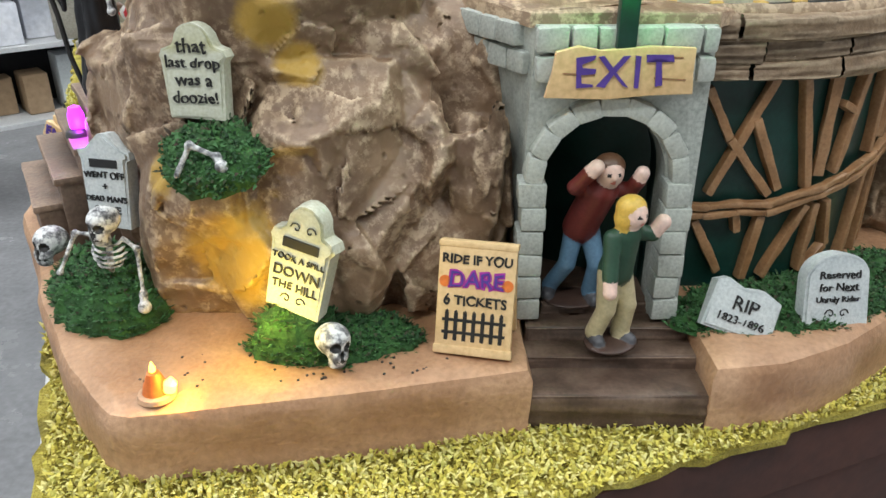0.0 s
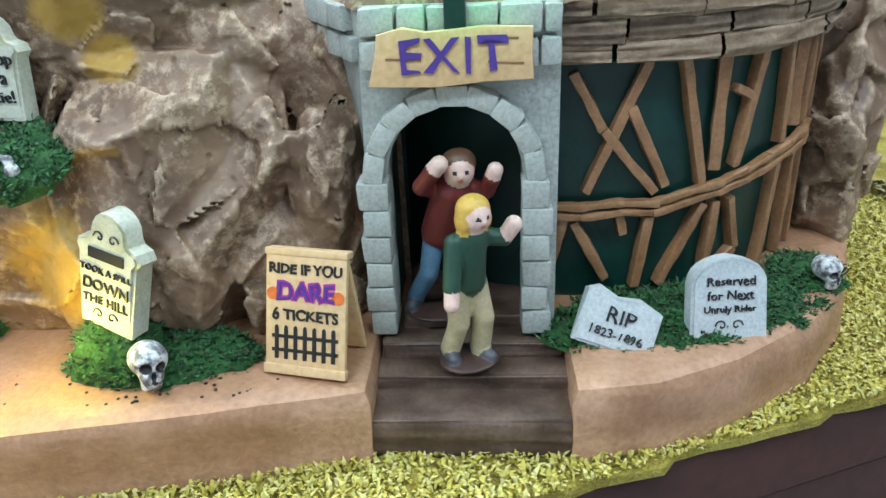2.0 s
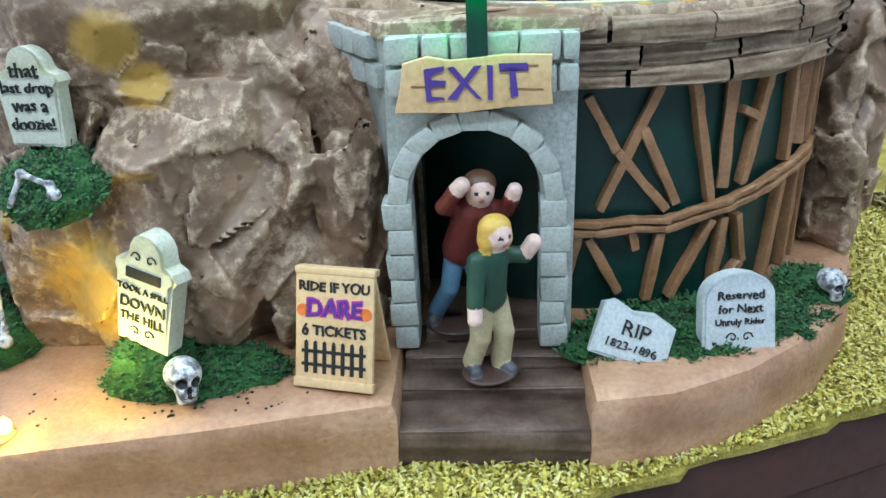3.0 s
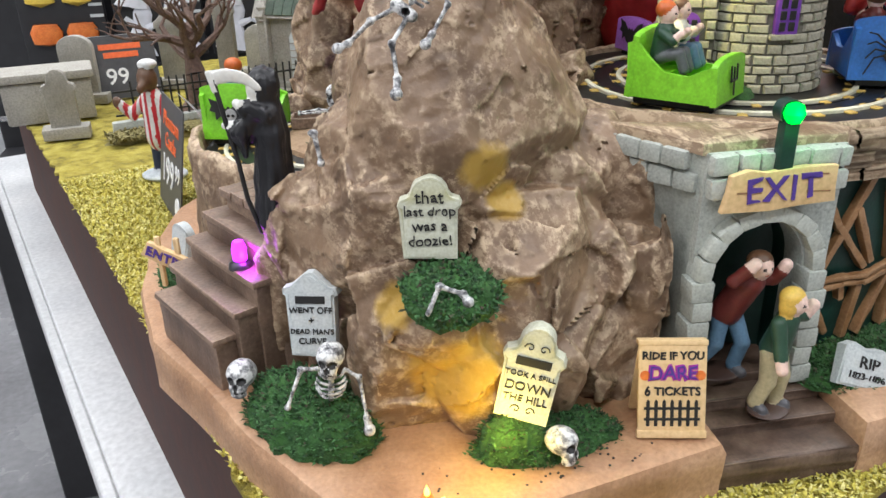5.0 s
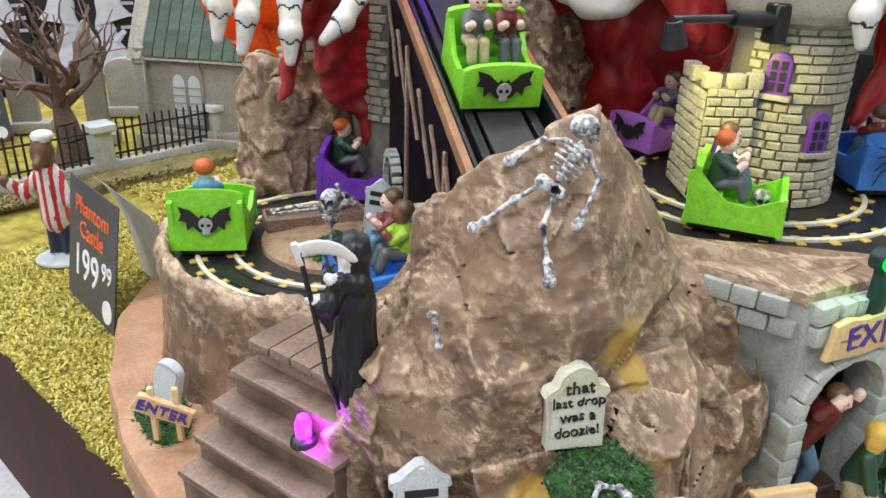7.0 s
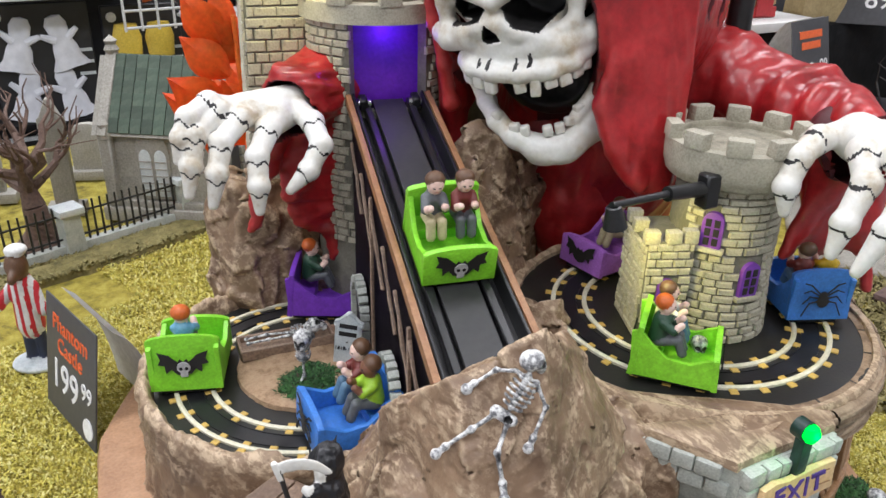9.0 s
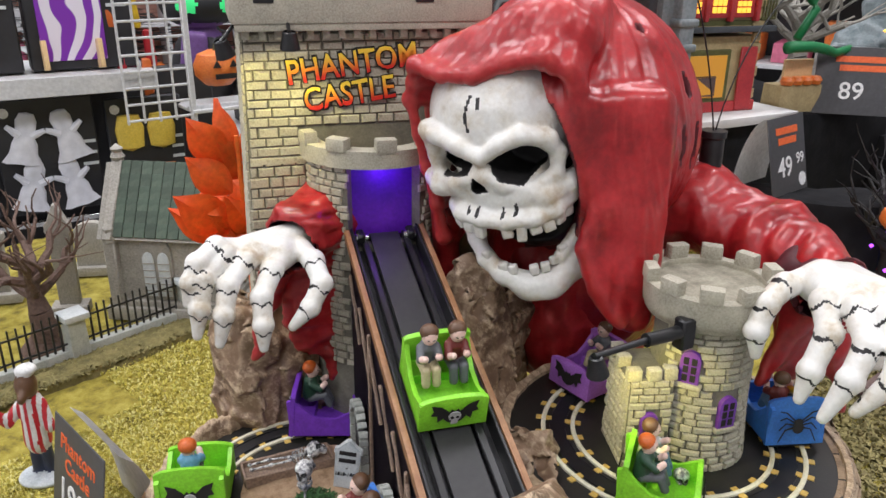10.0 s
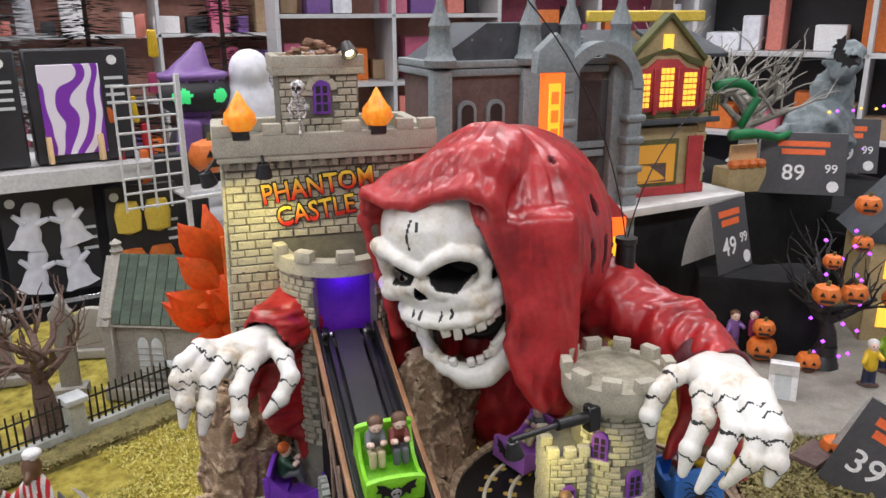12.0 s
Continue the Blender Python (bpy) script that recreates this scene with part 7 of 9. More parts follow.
def on_ring(c, r, z, phi, cw, scale=0.88):
    a = radians(phi)
    h = (math.sin(a), -math.cos(a)) if cw else (-math.sin(a), math.cos(a))
    return pose(c[0] + r * math.cos(a), c[1] + r * math.sin(a), z, 0, 0, math.degrees(math.atan2(h[0], -h[1]))) @ Matrix.Scale(scale, 4)


manned(on_ring(LC, 6.85, 8.05, 161, True, 1.0), "lime", "bat", [(("ginger", "sky", "grey"), "seated resin rider with ginger hair and blue top")], "lime green ride car with a bat emblem on the lower track")
manned(on_ring(LC, 6.85, 8.05, -92, True, 1.0), "blue", "spider", [(("brown", "maroon", "jeans"), "seated resin rider in a maroon sweater"), (("brown", "lime", "grey", TAN), "seated resin rider in a lime vest")], "blue ride car with a spider emblem by the ramp")
manned(on_ring(LC, 6.85, 8.05, 64, True, 1.0), "purple", "bat", [(("ginger", "green", "grey"), "seated resin rider in a dark green coat")], "purple ride car behind the grave islet")
manned(on_ring(RC, 6.5, 12.75, -138, False), "lime", "fork", [(("ginger", "green", "grey"), "seated resin rider in a green coat"), (("brown", "white", "jeans"), "seated resin rider with brown hair and white top")], "lime green ride car on the raised track")
manned(on_ring(RC, 6.5, 12.75, -22, False), "blue", "spider", [(("brown", "yellow", "grey"), "seated resin rider in a yellow top"), (("brown", "maroon", "jeans"), "seated resin rider in a maroon sweater")], "blue ride car beside the round tower")
manned(on_ring(RC, 6.5, 12.75, 98, False), "lilac", "bat", [(("brown", "grey", "khaki"), "seated resin rider in a grey top")], "lilac ride car behind the round tower", skull_print=False)
manned(CA @ pose(0, -13.6, 18.0, 16.7, 0, 0) @ Matrix.Scale(0.88, 4), "lime", "bat", [(("brown", "grey", "khaki"), "seated resin rider in a grey top"), (("brown", "maroon", "grey"), "seated resin rider in a maroon sweater")], "lime green ride car on the lift ramp")


# ---- little lamps and flames ----
GREENGLOW = glow("green_led", (0.0, 0.9, 0.03), 1.6)
PURPLELED = glow("purple_led", (0.62, 0.03, 1.0), 3)
FLAMEGLOW = glow("flame_led", (1.0, 0.55, 0.08), 5)
WARMGLOW = glow("warm_led", (1.0, 0.8, 0.35), 16)
t = thing("signal_lamp", 5.6, 23.95, 12.2, label="green glowing signal lamp on a dark post", category="lamp")
part("post", box(0.6, 0.5, 2.4, 0.08, (0, 0, 0.5), 2), DARKGREEN, t)
part("housing", tube((0, 0.45, 1.85), (0, -0.1, 1.85), 0.46, n=20), DARKGREEN, t)
part("bulb", lathe([(0, -0.48), (0.3, -0.38), (0.46, 0), (0.34, 0.36), (0, 0.48)], 24), GREENGLOW, t, "glowing green bulb", m=pose(0, -0.2, 1.85) @ Matrix.Scale(0.86, 4))
t = thing("step_lamp", -14.9, 30.4, 7.1, -60, label="purple glowing lantern on the side stairs", category="lamp")
part("base", lathe([(0, 0), (0.55, 0), (0.5, 0.2), (0.35, 0.32), (0, 0.35)], 20), BLACK, t)
part("bulb", lathe([(0.0, 0.3), (0.3, 0.35), (0.32, 0.9), (0.22, 1.2), (0, 1.3)], 16), PURPLELED, t, "glowing purple bulb")
t = thing("candle_cone", m=pose(-8.75, 19.2, 2.4) @ Matrix.Scale(0.84, 4), label="orange cone candle lamp on the ledge", category="lamp")
part("foot", lathe([(0, 0), (0.72, 0), (0.66, 0.16), (0.5, 0.22)], 20), SAND, t)
part("cone", lathe([(0.5, 0.15), (0.42, 0.5), (0.22, 1.0), (0.0, 1.05)], 20), ORANGE, t)
part("flame", lathe([(0, 0.95), (0.12, 1.08), (0.1, 1.25), (0, 1.5)], 12), FLAMEGLOW, t)
part("bulb", lathe([(0, 0.1), (0.22, 0.2), (0.24, 0.55), (0, 0.85)], 12), FLAMEGLOW, t, m=pose(0.5, -0.12, 0.1, 0, 12, 0))

FLAMEP = surface("flame_resin", [(0.75, 0.12, 0.01), (0.85, 0.30, 0.02), (0.9, 0.45, 0.05)], 0.3, 140, 500, 0.2)
# weak glow added to the resin for its translucent, lit look
FLAMEP.node_tree.nodes["Principled BSDF"].inputs["Emission Color"].default_value = (1.0, 0.28, 0.01, 1)
FLAMEP.node_tree.nodes["Principled BSDF"].inputs["Emission Strength"].default_value = 0.45
for i, (x, y, z) in enumerate([(-6.35, 3.5, 36.6), (3.55, 3.5, 36.6)]):
    t = thing("parapet_flame", m=CA @ pose(x, y, z), label="orange resin flame on the castle parapet", category="flame", group="parapet flames")
    part("cup", box(1.2, 1.0, 0.7, 0.08, (0, 0, -0.1), 2), BLACK, t)
    b = lathe([(0.0, 0.1), (0.75, 0.2), (1.1, 0.8), (1.0, 1.4), (0.6, 2.0), (0.25, 2.6), (0, 3.0)], 28)
    for v in b.verts:
        a = math.atan2(v.co.y, v.co.x)
        k = 1 + 0.1 * math.sin(a * 6 + v.co.z * 2.5 + i)
        v.co.x, v.co.y = v.co.x * k, v.co.y * k
    part("flame", b, FLAMEP, t)


def little_spot(m, label, lit=True):
    t = thing("spot_lamp", m=m, label=label, category="lamp", group="little spot lamps")
    part("shade", lathe([(0.35, 0.5), (0.42, 0.45), (0.62, -0.55), (0.55, -0.55), (0.36, 0.4), (0, 0.42)], 18), BLACK, t)
    part("arm", tube((0, 0, 0.4), (0, 1.5, 0.9), 0.12), BLACK, t)
    if lit:
        part("bulb", lathe([(0, -0.6), (0.3, -0.45), (0.3, -0.1), (0, 0.2)], 12), WARMGLOW, t)


little_spot(CA @ pose(-8.9, 3.3, 33.6, 20, 0, -50), "black little spot lamp at the castle corner")
little_spot(CA @ pose(-5.0, 2.4, 34.1, 10, 0, 0), "black little spot lamp under the parapet")
little_spot(CA @ pose(1.9, 5.6, 42.2, -40, 0, 20), "black little spot lamp on the turret")
t = thing("arm_lamp", label="black spot lamp on a long arm at the tower", category="lamp")
part("mount", box(0.9, 0.8, 1.7, 0.1, (7.35, 33.0, 21.2)), BLACK, t)
part("sleeve", tube((7.3, 33.0, 21.3), (4.6, 32.8, 21.5), 0.36, n=14), BLACK, t)
part("arm", tube((4.8, 32.8, 21.5), (1.2, 32.5, 21.6), 0.18, n=10), BLACK, t)
part("shade", lathe([(0.3, 0.6), (0.42, 0.55), (0.7, -0.7), (0.62, -0.7), (0.4, 0.4), (0, 0.45)], 18), BLACK, t, m=pose(1.4, 32.5, 21.1, 0, -12, 0) @ Matrix.Scale(0.8, 4))
t = thing("mast_socket", 17.2, 42.0, 25.2, label="black socket for the wire mast on the shoulder", category="socket")
part("flange", lathe([(0, 0.5), (1.5, 0.5), (1.4, 0.9), (0.8, 1.0), (0, 1.0)], 24), BLACK, t)
part("tube", lathe([(0.0, 0.9), (0.75, 0.9), (0.7, 3.2), (0.8, 3.3), (0.8, 3.7), (0, 3.7)], 20), BLACK, t)


def wire_bat(pts, m, label):
    t = thing("wire_bat", label=label, category="bat")
    b = sweep(pts, 0.05, 6)
    part("wire", b, INK, t)
    part("bat", EMBLEM["bat"], None, t, m=m)


def arc_pts(p0, p1, p2, n=14):
    p0, p1, p2 = Vector(p0), Vector(p1), Vector(p2)
    return [p0 * (1 - s) ** 2 + p1 * 2 * s * (1 - s) + p2 * s * s for s in [i / n for i in range(n + 1)]]


wire_bat(arc_pts((17.2, 42, 28.5), (14.5, 42, 41), (5.5, 42, 47.4)), pose(4.2, 42, 47.6, 20, 10, -30), "black bat on a thin wire over the castle")
wire_bat(arc_pts((17.2, 42, 28.5), (20, 42, 42), (38, 42, 41)), pose(38.5, 42, 41.3, 10, 60, -30), "black bat on a thin wire beside the shelf")

# ---- castle title ----
FIRE, nt_, bs_ = node_mat("fire_letters")
co_ = nt_.nodes.new("ShaderNodeTexCoord")
se_ = nt_.nodes.new("ShaderNodeSeparateXYZ")
ra_ = nt_.nodes.new("ShaderNodeValToRGB")
nt_.links.new(co_.outputs["Generated"], se_.inputs[0])
nt_.links.new(se_.outputs["Z"], ra_.inputs["Fac"])
nt_.links.new(ra_.outputs["Color"], bs_.inputs["Base Color"])
ra_.color_ramp.elements[0].color, ra_.color_ramp.elements[0].position = (0.55, 0.02, 0.01, 1), 0.15
ra_.color_ramp.elements[1].color, ra_.color_ramp.elements[1].position = (0.85, 0.6, 0.05, 1), 0.85
ra_.color_ramp.elements.new(0.5).color = (0.8, 0.25, 0.02, 1)
t = thing("title_sign", m=CA @ pose(-1.1, 3.92, 31.6, 0, -7, 0), label="fiery red and yellow title letters on the castle wall", category="sign")
for text, x, z, size in (("PHANTOM", 0.2, 0.75, 1.75), ("CASTLE", -0.3, -1.1, 1.75)):
    part("shadow_letters", jag(lettering(text, size, offset=0.1, depth=0.05), 0.1, 3), INK, t, m=pose(x, -0.02, z) @ Matrix.Diagonal((1, 1, 1.2, 1)), smooth=False)
    part("letters", jag(lettering(text, size, offset=0.02, depth=0.05), 0.1, 3), FIRE, t, m=pose(x, -0.12, z) @ Matrix.Diagonal((1, 1, 1.2, 1)), smooth=False)


# ---- graveyard beyond the ride ----
TAG = surface("tag_grey", [(0.055, 0.055, 0.06), (0.075, 0.075, 0.08)], 0.45, 20, 200, 0.05)
TAGWHITE = surface("tag_white", [(0.72, 0.72, 0.72), (0.8, 0.8, 0.8)], 0.5, 20, 200, 0.05)
TAGORANGE = surface("tag_orange", [(0.75, 0.12, 0.03), (0.8, 0.16, 0.04)], 0.5, 60, 300, 0.0)


def price_tag(m, w, h, price, label, words_=None, lean=-14):
    """Folded price card: printed front, blank curved back."""
    t = thing("price_tag", m=m, label=label, category="price tag", group="price tags")
    f = part("front", box(w, 0.12, h, 0.03, (0, 0, h / 2)), TAG, t, m=pose(0, 0, 0, lean, 0, 0))
    b = bmesh.new()
    cols = []
    for i in range(9):
        s = i / 8
        y, z = 0.3 + h * 0.25 + h * 0.42 * s ** 0.7 * (1 - 0.25 * s), h * 0.97 * (1 - s) ** 0.8
        cols.append([b.verts.new((x, y, z)) for x in (-w / 2, w / 2)])
    for p, q in zip(cols, cols[1:]):
        b.faces.new((p[0], p[1], q[1], q[0]))
    bmesh.ops.solidify(b, geom=b.faces[:], thickness=0.08)
    part("back", b, TAGWHITE, t)
    if words_:
        for i, s in enumerate(words_):
            part("lettering", lettering(s, h * 0.19, offset=0.01), TAGORANGE, f, m=pose(0, -0.08, h * (0.8 - 0.18 * i)), smooth=False)
    else:
        for i, k in enumerate((0.6, 0.5)):
            part("text_bar", box(w * k, 0.05, h * 0.09, 0.01), TAGORANGE, f, m=pose(0, -0.08, h * (0.82 - 0.13 * i)))
    big, small = price
    part("lettering", lettering(big, h * 0.36, offset=0.025), TAGWHITE, f, m=pose(-w * 0.1, -0.08, h * 0.34), smooth=False)
    part("lettering", lettering(small, h * 0.2, offset=0.015), TAGWHITE, f, m=pose(w * 0.33, -0.08, h * 0.42), smooth=False)
    part("badge", tube((0, 0, 0), (0, -0.06, 0), h * 0.09, n=16), TAGWHITE, f, m=pose(w * 0.36, -0.06, h * 0.14))


price_tag(pose(-22.6, 57.4, 0, 0, 0, -72), 8.2, 8.5, ("199", "99"), "dark grey folded price card with orange and white print", ("Phantom", "Castle"), -10)

# figurine of a wolf in a striped jacket
P = [("+", f_ell((0, 0, 0.2), (1.9, 1.6, 0.35)), 4), ("+", f_cap((-0.4, 0, 0.5), (-0.35, 0, 2.6), 0.42), 3), ("+", f_cap((0.45, 0, 0.5), (0.35, 0, 2.6), 0.42), 3), ("+", f_cap((0, 0, 2.7), (0, 0, 4.9), 0.95, 0.8), 0),
     ("+", f_ell((0, -0.2, 6.1), (0.75, 0.85, 0.8)), 2), ("+", f_cap((0, -0.7, 5.9), (0, -1.4, 5.7), 0.4, 0.28), 2), ("+", f_ell((0.1, 0, 6.95), (0.75, 0.75, 0.3)), 1), ("+", f_cap((0.7, 0, 4.8), (1.2, -0.5, 3.6), 0.38), 0),
     ("+", f_cap((-0.7, 0, 4.8), (-1.6, -0.5, 4.0), 0.38), 0), ("+", f_cap((-1.6, -0.5, 4.0), (-2.3, -0.8, 4.6), 0.35), 0), ("+", f_ell((-2.5, -0.9, 4.8), (0.35, 0.35, 0.35)), 2)]

b = sculpt(P, 0.12, 0.15, (-3.2, -2.0, -0.2), (2.2, 1.9, 7.6))
for f in b.faces:
    c = f.calc_center_median()
    if f.material_index == 0 and math.sin(c.x * 11) > 0:
        f.material_index = 1
tagged(part("wolf_figurine", b, [PAINT["red"], PAINT["white"], PAINT["brown"], PAINT["navy"], STONEPALE], m=pose(-24.2, 66.4, 0, 0, 0, -20) @ Matrix.Diagonal((1.05, 1.05, 1.4, 1)), angle=70), "wolf figurine in a red and white striped jacket", "figurine")

OLIVE = flake_mat("olive_flakes", [(0.10, 0.09, 0.03), (0.2, 0.17, 0.06), (0.3, 0.26, 0.1), (0.16, 0.13, 0.05)])
FENCE = pose(-29.5, 82.2, 0, 0, 0, 21)


def graveyard_fence():
    t = thing("graveyard_fence", m=FENCE, label="black iron picket fence on a stone kerb", category="fence")
    part("kerb", roughen(box(34, 1.0, 1.6, 0.15, (15, 0, 0.6), 2), 0.1, 0.8, 3), STONE, t)
    me = mesh_of("picket", tube((0, 0, 1.2), (0, 0, 5.4), 0.13, 0.1, 6), BLACK)
    for i in range(42):
        x = 0.4 + 0.78 * i
        if abs(x - 9.6) > 1.2 and abs(x - 22.0) > 1.2:
            part("picket", me, None, t, m=pose(x, 0, 0, 0, 0, 0))
    for z in (2.0, 4.4):
        part("rail", box(33, 0.18, 0.2, 0.03, (15, 0, z)), BLACK, t)
    for x in (9.6, 22.0):
        part("pillar", roughen(box(1.8, 1.8, 4.6, 0.15, (x, 0, 2.3), 2), 0.15, 0.5, 4), STONE, t)
        part("pillar_cap", box(2.5, 2.5, 0.7, 0.15, (x, 0, 4.9), 2), STONEPALE, t)


graveyard_fence()
b = lathe([(1, -0.3), (0.9, 0.5), (0.6, 0.8), (0, 0.9)], 40)
b.transform(Matrix.Diagonal((19, 2.2, 1.0, 1)))
bank = tagged(part("grass_bank", roughen(b, 0.3, 0.8, 3), surface("olive_turf", [(0.10, 0.085, 0.03), (0.2, 0.17, 0.06), (0.27, 0.23, 0.09)], 0.9, 80, 600, 0.9, 0.002), m=FENCE @ pose(15, -2.4, 0)), "olive grass bank before the fence", "grass", kind="structure")
tufts("olive_flakes", lambda rng: (Vector((rng.uniform(-3, 34), rng.uniform(-4.4, -0.6), 0.35)), Vector((0, 0, 1))), 6000, 0.6, OLIVE, 8, FENCE, "olive scatter flakes on the bank")

SLATE = surface("green_slate", [(0.03, 0.05, 0.036), (0.06, 0.09, 0.062), (0.09, 0.12, 0.085)], 0.6, 60, 400, 0.4, island=True)
DRAB = surface("drab_stone", [(0.13, 0.12, 0.10), (0.2, 0.188, 0.16), (0.26, 0.245, 0.21)], 0.7, 60, 500, 0.4, 0.0006, edge=(0.45, 0.43, 0.38))


def chapel():
    t = thing("chapel", -8.4, 93.5, 0, -33, label="drab stone graveyard chapel with a green slate roof", category="chapel")
    part("plinth", roughen(box(14.5, 9.6, 1.6, 0.2, (0, 0, 0.9), 2), 0.05, 1, 2), DRAB, t)
    part("plinth", box(13.4, 8.6, 0.8, 0.15, (0, 0, 2.0), 2), DRAB, t)
    part("wall", box(12, 7.4, 8.0, 0.1, (0, 0, 6.3)), DRAB, t)
    for s in (-1, 1):
        b = upright([(-4.4, 9.6), (4.4, 9.6), (0, 17.0)], 0, 0.9)
        part("gable", b, DRAB, t, m=pose(6.0 * s - 0.45, 0, 0, 0, 0, 90) @ pose(0, -0.0, 0))
        part("finial", lathe([(0.0, -0.5), (0.7, -0.4), (0.5, 0.2), (0.8, 0.7), (0.5, 1.2), (0.7, 1.6), (0, 2.2)], 10), DRAB, t, m=pose(6.0 * s, 0, 17.0))
        for q in (-1, 1):
            part("gable_coping", box(1.15, 0.9, 9.1, 0.12), DRAB, t, m=pose(6.0 * s, 2.25 * q, 13.4, 31 * q, 0, 0))
            part("buttress", box(1.3, 1.3, 7.5, 0.15, (6.0 * s, 4.0 * q, 5.6)), DRAB, t)
            part("corner_finial", lathe([(0.9, 0), (0.9, 0.6), (0.55, 0.8), (0.7, 1.5), (0.2, 2.2), (0, 2.6)], 8), DRAB, t, m=pose(6.0 * s, 4.0 * q, 9.3))
    for q in (-1, 1):
        m = pose(0, 4.15 * q, 9.9, 59.5 * q, 0, 0)
        part("roof", box(11.4, 0.3, 8.6, 0.03), DRAB, t, m=pose(0, 2.15 * q, 13.25, 31 * q, 0, 0))
        for r in range(6):
            k = (r + 0.5) / 6
            for i in range(9):
                part("slate", box(1.2, 0.16, 1.6, 0.05), SLATE, t, m=pose(-5.0 + 1.25 * i, (4.45 - 4.3 * k) * q, 10.1 + 7.0 * k, 31 * q - 5 * q, 0, 0))
    d = upright(arch_pts(0, 3.6, 0, 5.2, 2.6, 10), 0, 0.4, 0.08)
    part("window_surround", d, DRAB, t, m=pose(-1.2, -4.0, 2.6))
    for s in (-1, 1):
        f = part("window", upright(arch_pts(0, 1.3, 0, 4.2, 1.0, 8), 0, 0.2, 0.03), STONEPALE, t, m=pose(-1.2 + 0.85 * s, -4.1, 3.0))
        for i in range(5):
            part("glazing_bar", box(1.3, 0.1, 0.1, 0), DRAB, f, m=pose(0, -0.05, 0.7 + 0.8 * i))
    part("doorway", upright(arch_pts(0, 3.4, 0, 4.6, 1.8, 10), 0, 0.3), TAG, t, m=pose(6.1, 0, 2.3, 0, 0, 90))
    for i in range(5):
        for q in (-1, 1):
            part("jamb_stone", block(0.8, 0.5, 0.85, i + q, 0.1), DRAB, t, m=pose(6.3, 2.1 * q, 2.9 + 0.95 * i, 0, 0, 90))


chapel()

BARK = surface("dark_bark", [(0.045, 0.025, 0.02), (0.085, 0.05, 0.038)], 0.8, 40, 300, 0.8, 0.002, edge=(0.2, 0.13, 0.1))


def bare_tree(x, y, z, scale, seed, label, mat):
    t = thing("bare_tree", x, y, z, label=label, category="tree")
    rng = random.Random(seed)
    trunk = bmesh.new()
    ps = [Vector((0.2 * math.sin(i), 0.2 * math.cos(i * 1.3), i * 1.3)) * scale for i in range(7)]
    for i in range(6):
        tube(ps[i], ps[i + 1], (1.7 - 0.22 * i + (0.7 if i == 0 else 0)) * scale * 0.9, (1.7 - 0.22 * (i + 1)) * scale * 0.9, 10, trunk)
    part("trunk", roughen(trunk, 0.15 * scale, 0.8, seed), mat, t)

    def grow(p, d, r, l, depth, bm):
        for _ in range(3):
            q = p + d * l
            tube(p, q, r, r * 0.8, 7, bm)
            p, r = q, r * 0.8
            d = (d + Vector((rng.uniform(-0.45, 0.45), rng.uniform(-0.45, 0.45), rng.uniform(-0.2, 0.4)))).normalized()
            if depth and rng.random() < 0.85:
                e = (d + Vector((rng.uniform(-1, 1), rng.uniform(-1, 1), rng.uniform(-0.1, 0.6)))).normalized()
                grow(p, e, r * 0.7, l * 0.75, depth - 1, bm)
    for i in range(8):
        bm = bmesh.new()
        a = i * 0.785 + rng.uniform(-0.3, 0.3)
        grow(ps[4 + i % 3] , Vector((math.cos(a), math.sin(a), rng.uniform(0.25, 1.0))).normalized(), 0.5 * scale, 1.7 * scale, 2, bm)
        part("limb", bm, mat, t)


bare_tree(-23.4, 88.6, 0.2, 1.15, 5, "bare dark brown model tree in the graveyard", BARK)


def far_headstone(x, y, w, h, rz, label, kind="round"):
    t = thing("tombstone", x, y, 0, rz, label=label, category="tombstone")
    part("slab", upright(outline(kind, w, h), 0, 1.0, 0.1), DRAB, t, m=pose(0, 0, 1.0))
    part("foot", roughen(box(w * 1.5, 2.4, 1.2, 0.15, (0, 0.4, 0.6), 2), 0.05, 0.6, 1), DRAB, t)


far_headstone(-20.6, 97, 2.6, 12, -15, "tall drab headstone behind the bare tree", "gable")
far_headstone(-17, 108, 4.5, 6, -20, "drab rounded headstone far back on the turf")
far_headstone(-28, 104, 3.5, 9, -10, "drab gabled headstone beside the fence", "gable")
far_headstone(-38, 98, 4.0, 7, -5, "drab headstone at the end of the turf")
price_tag(pose(-33.0, 99, 0.2, 0, 0, 16), 8, 7.5, ("99", "99"), "dark grey folded price card in the graveyard")
t = thing("stone_vault", -40, 92, 0, 15, label="drab stone vault with a curved lid", category="tomb")
part("body", roughen(box(9, 5.5, 4.5, 0.3, (0, 0, 2.2), 2), 0.08, 1, 2), DRAB, t)
part("lid", roughen(box(10, 6.4, 1.0, 0.3, (0, 0, 5.0), 2), 0.08, 1, 2), DRAB, t)
far_headstone(-36, 82, 3.0, 6, 10, "drab headstone beside the vault", "shoulder")

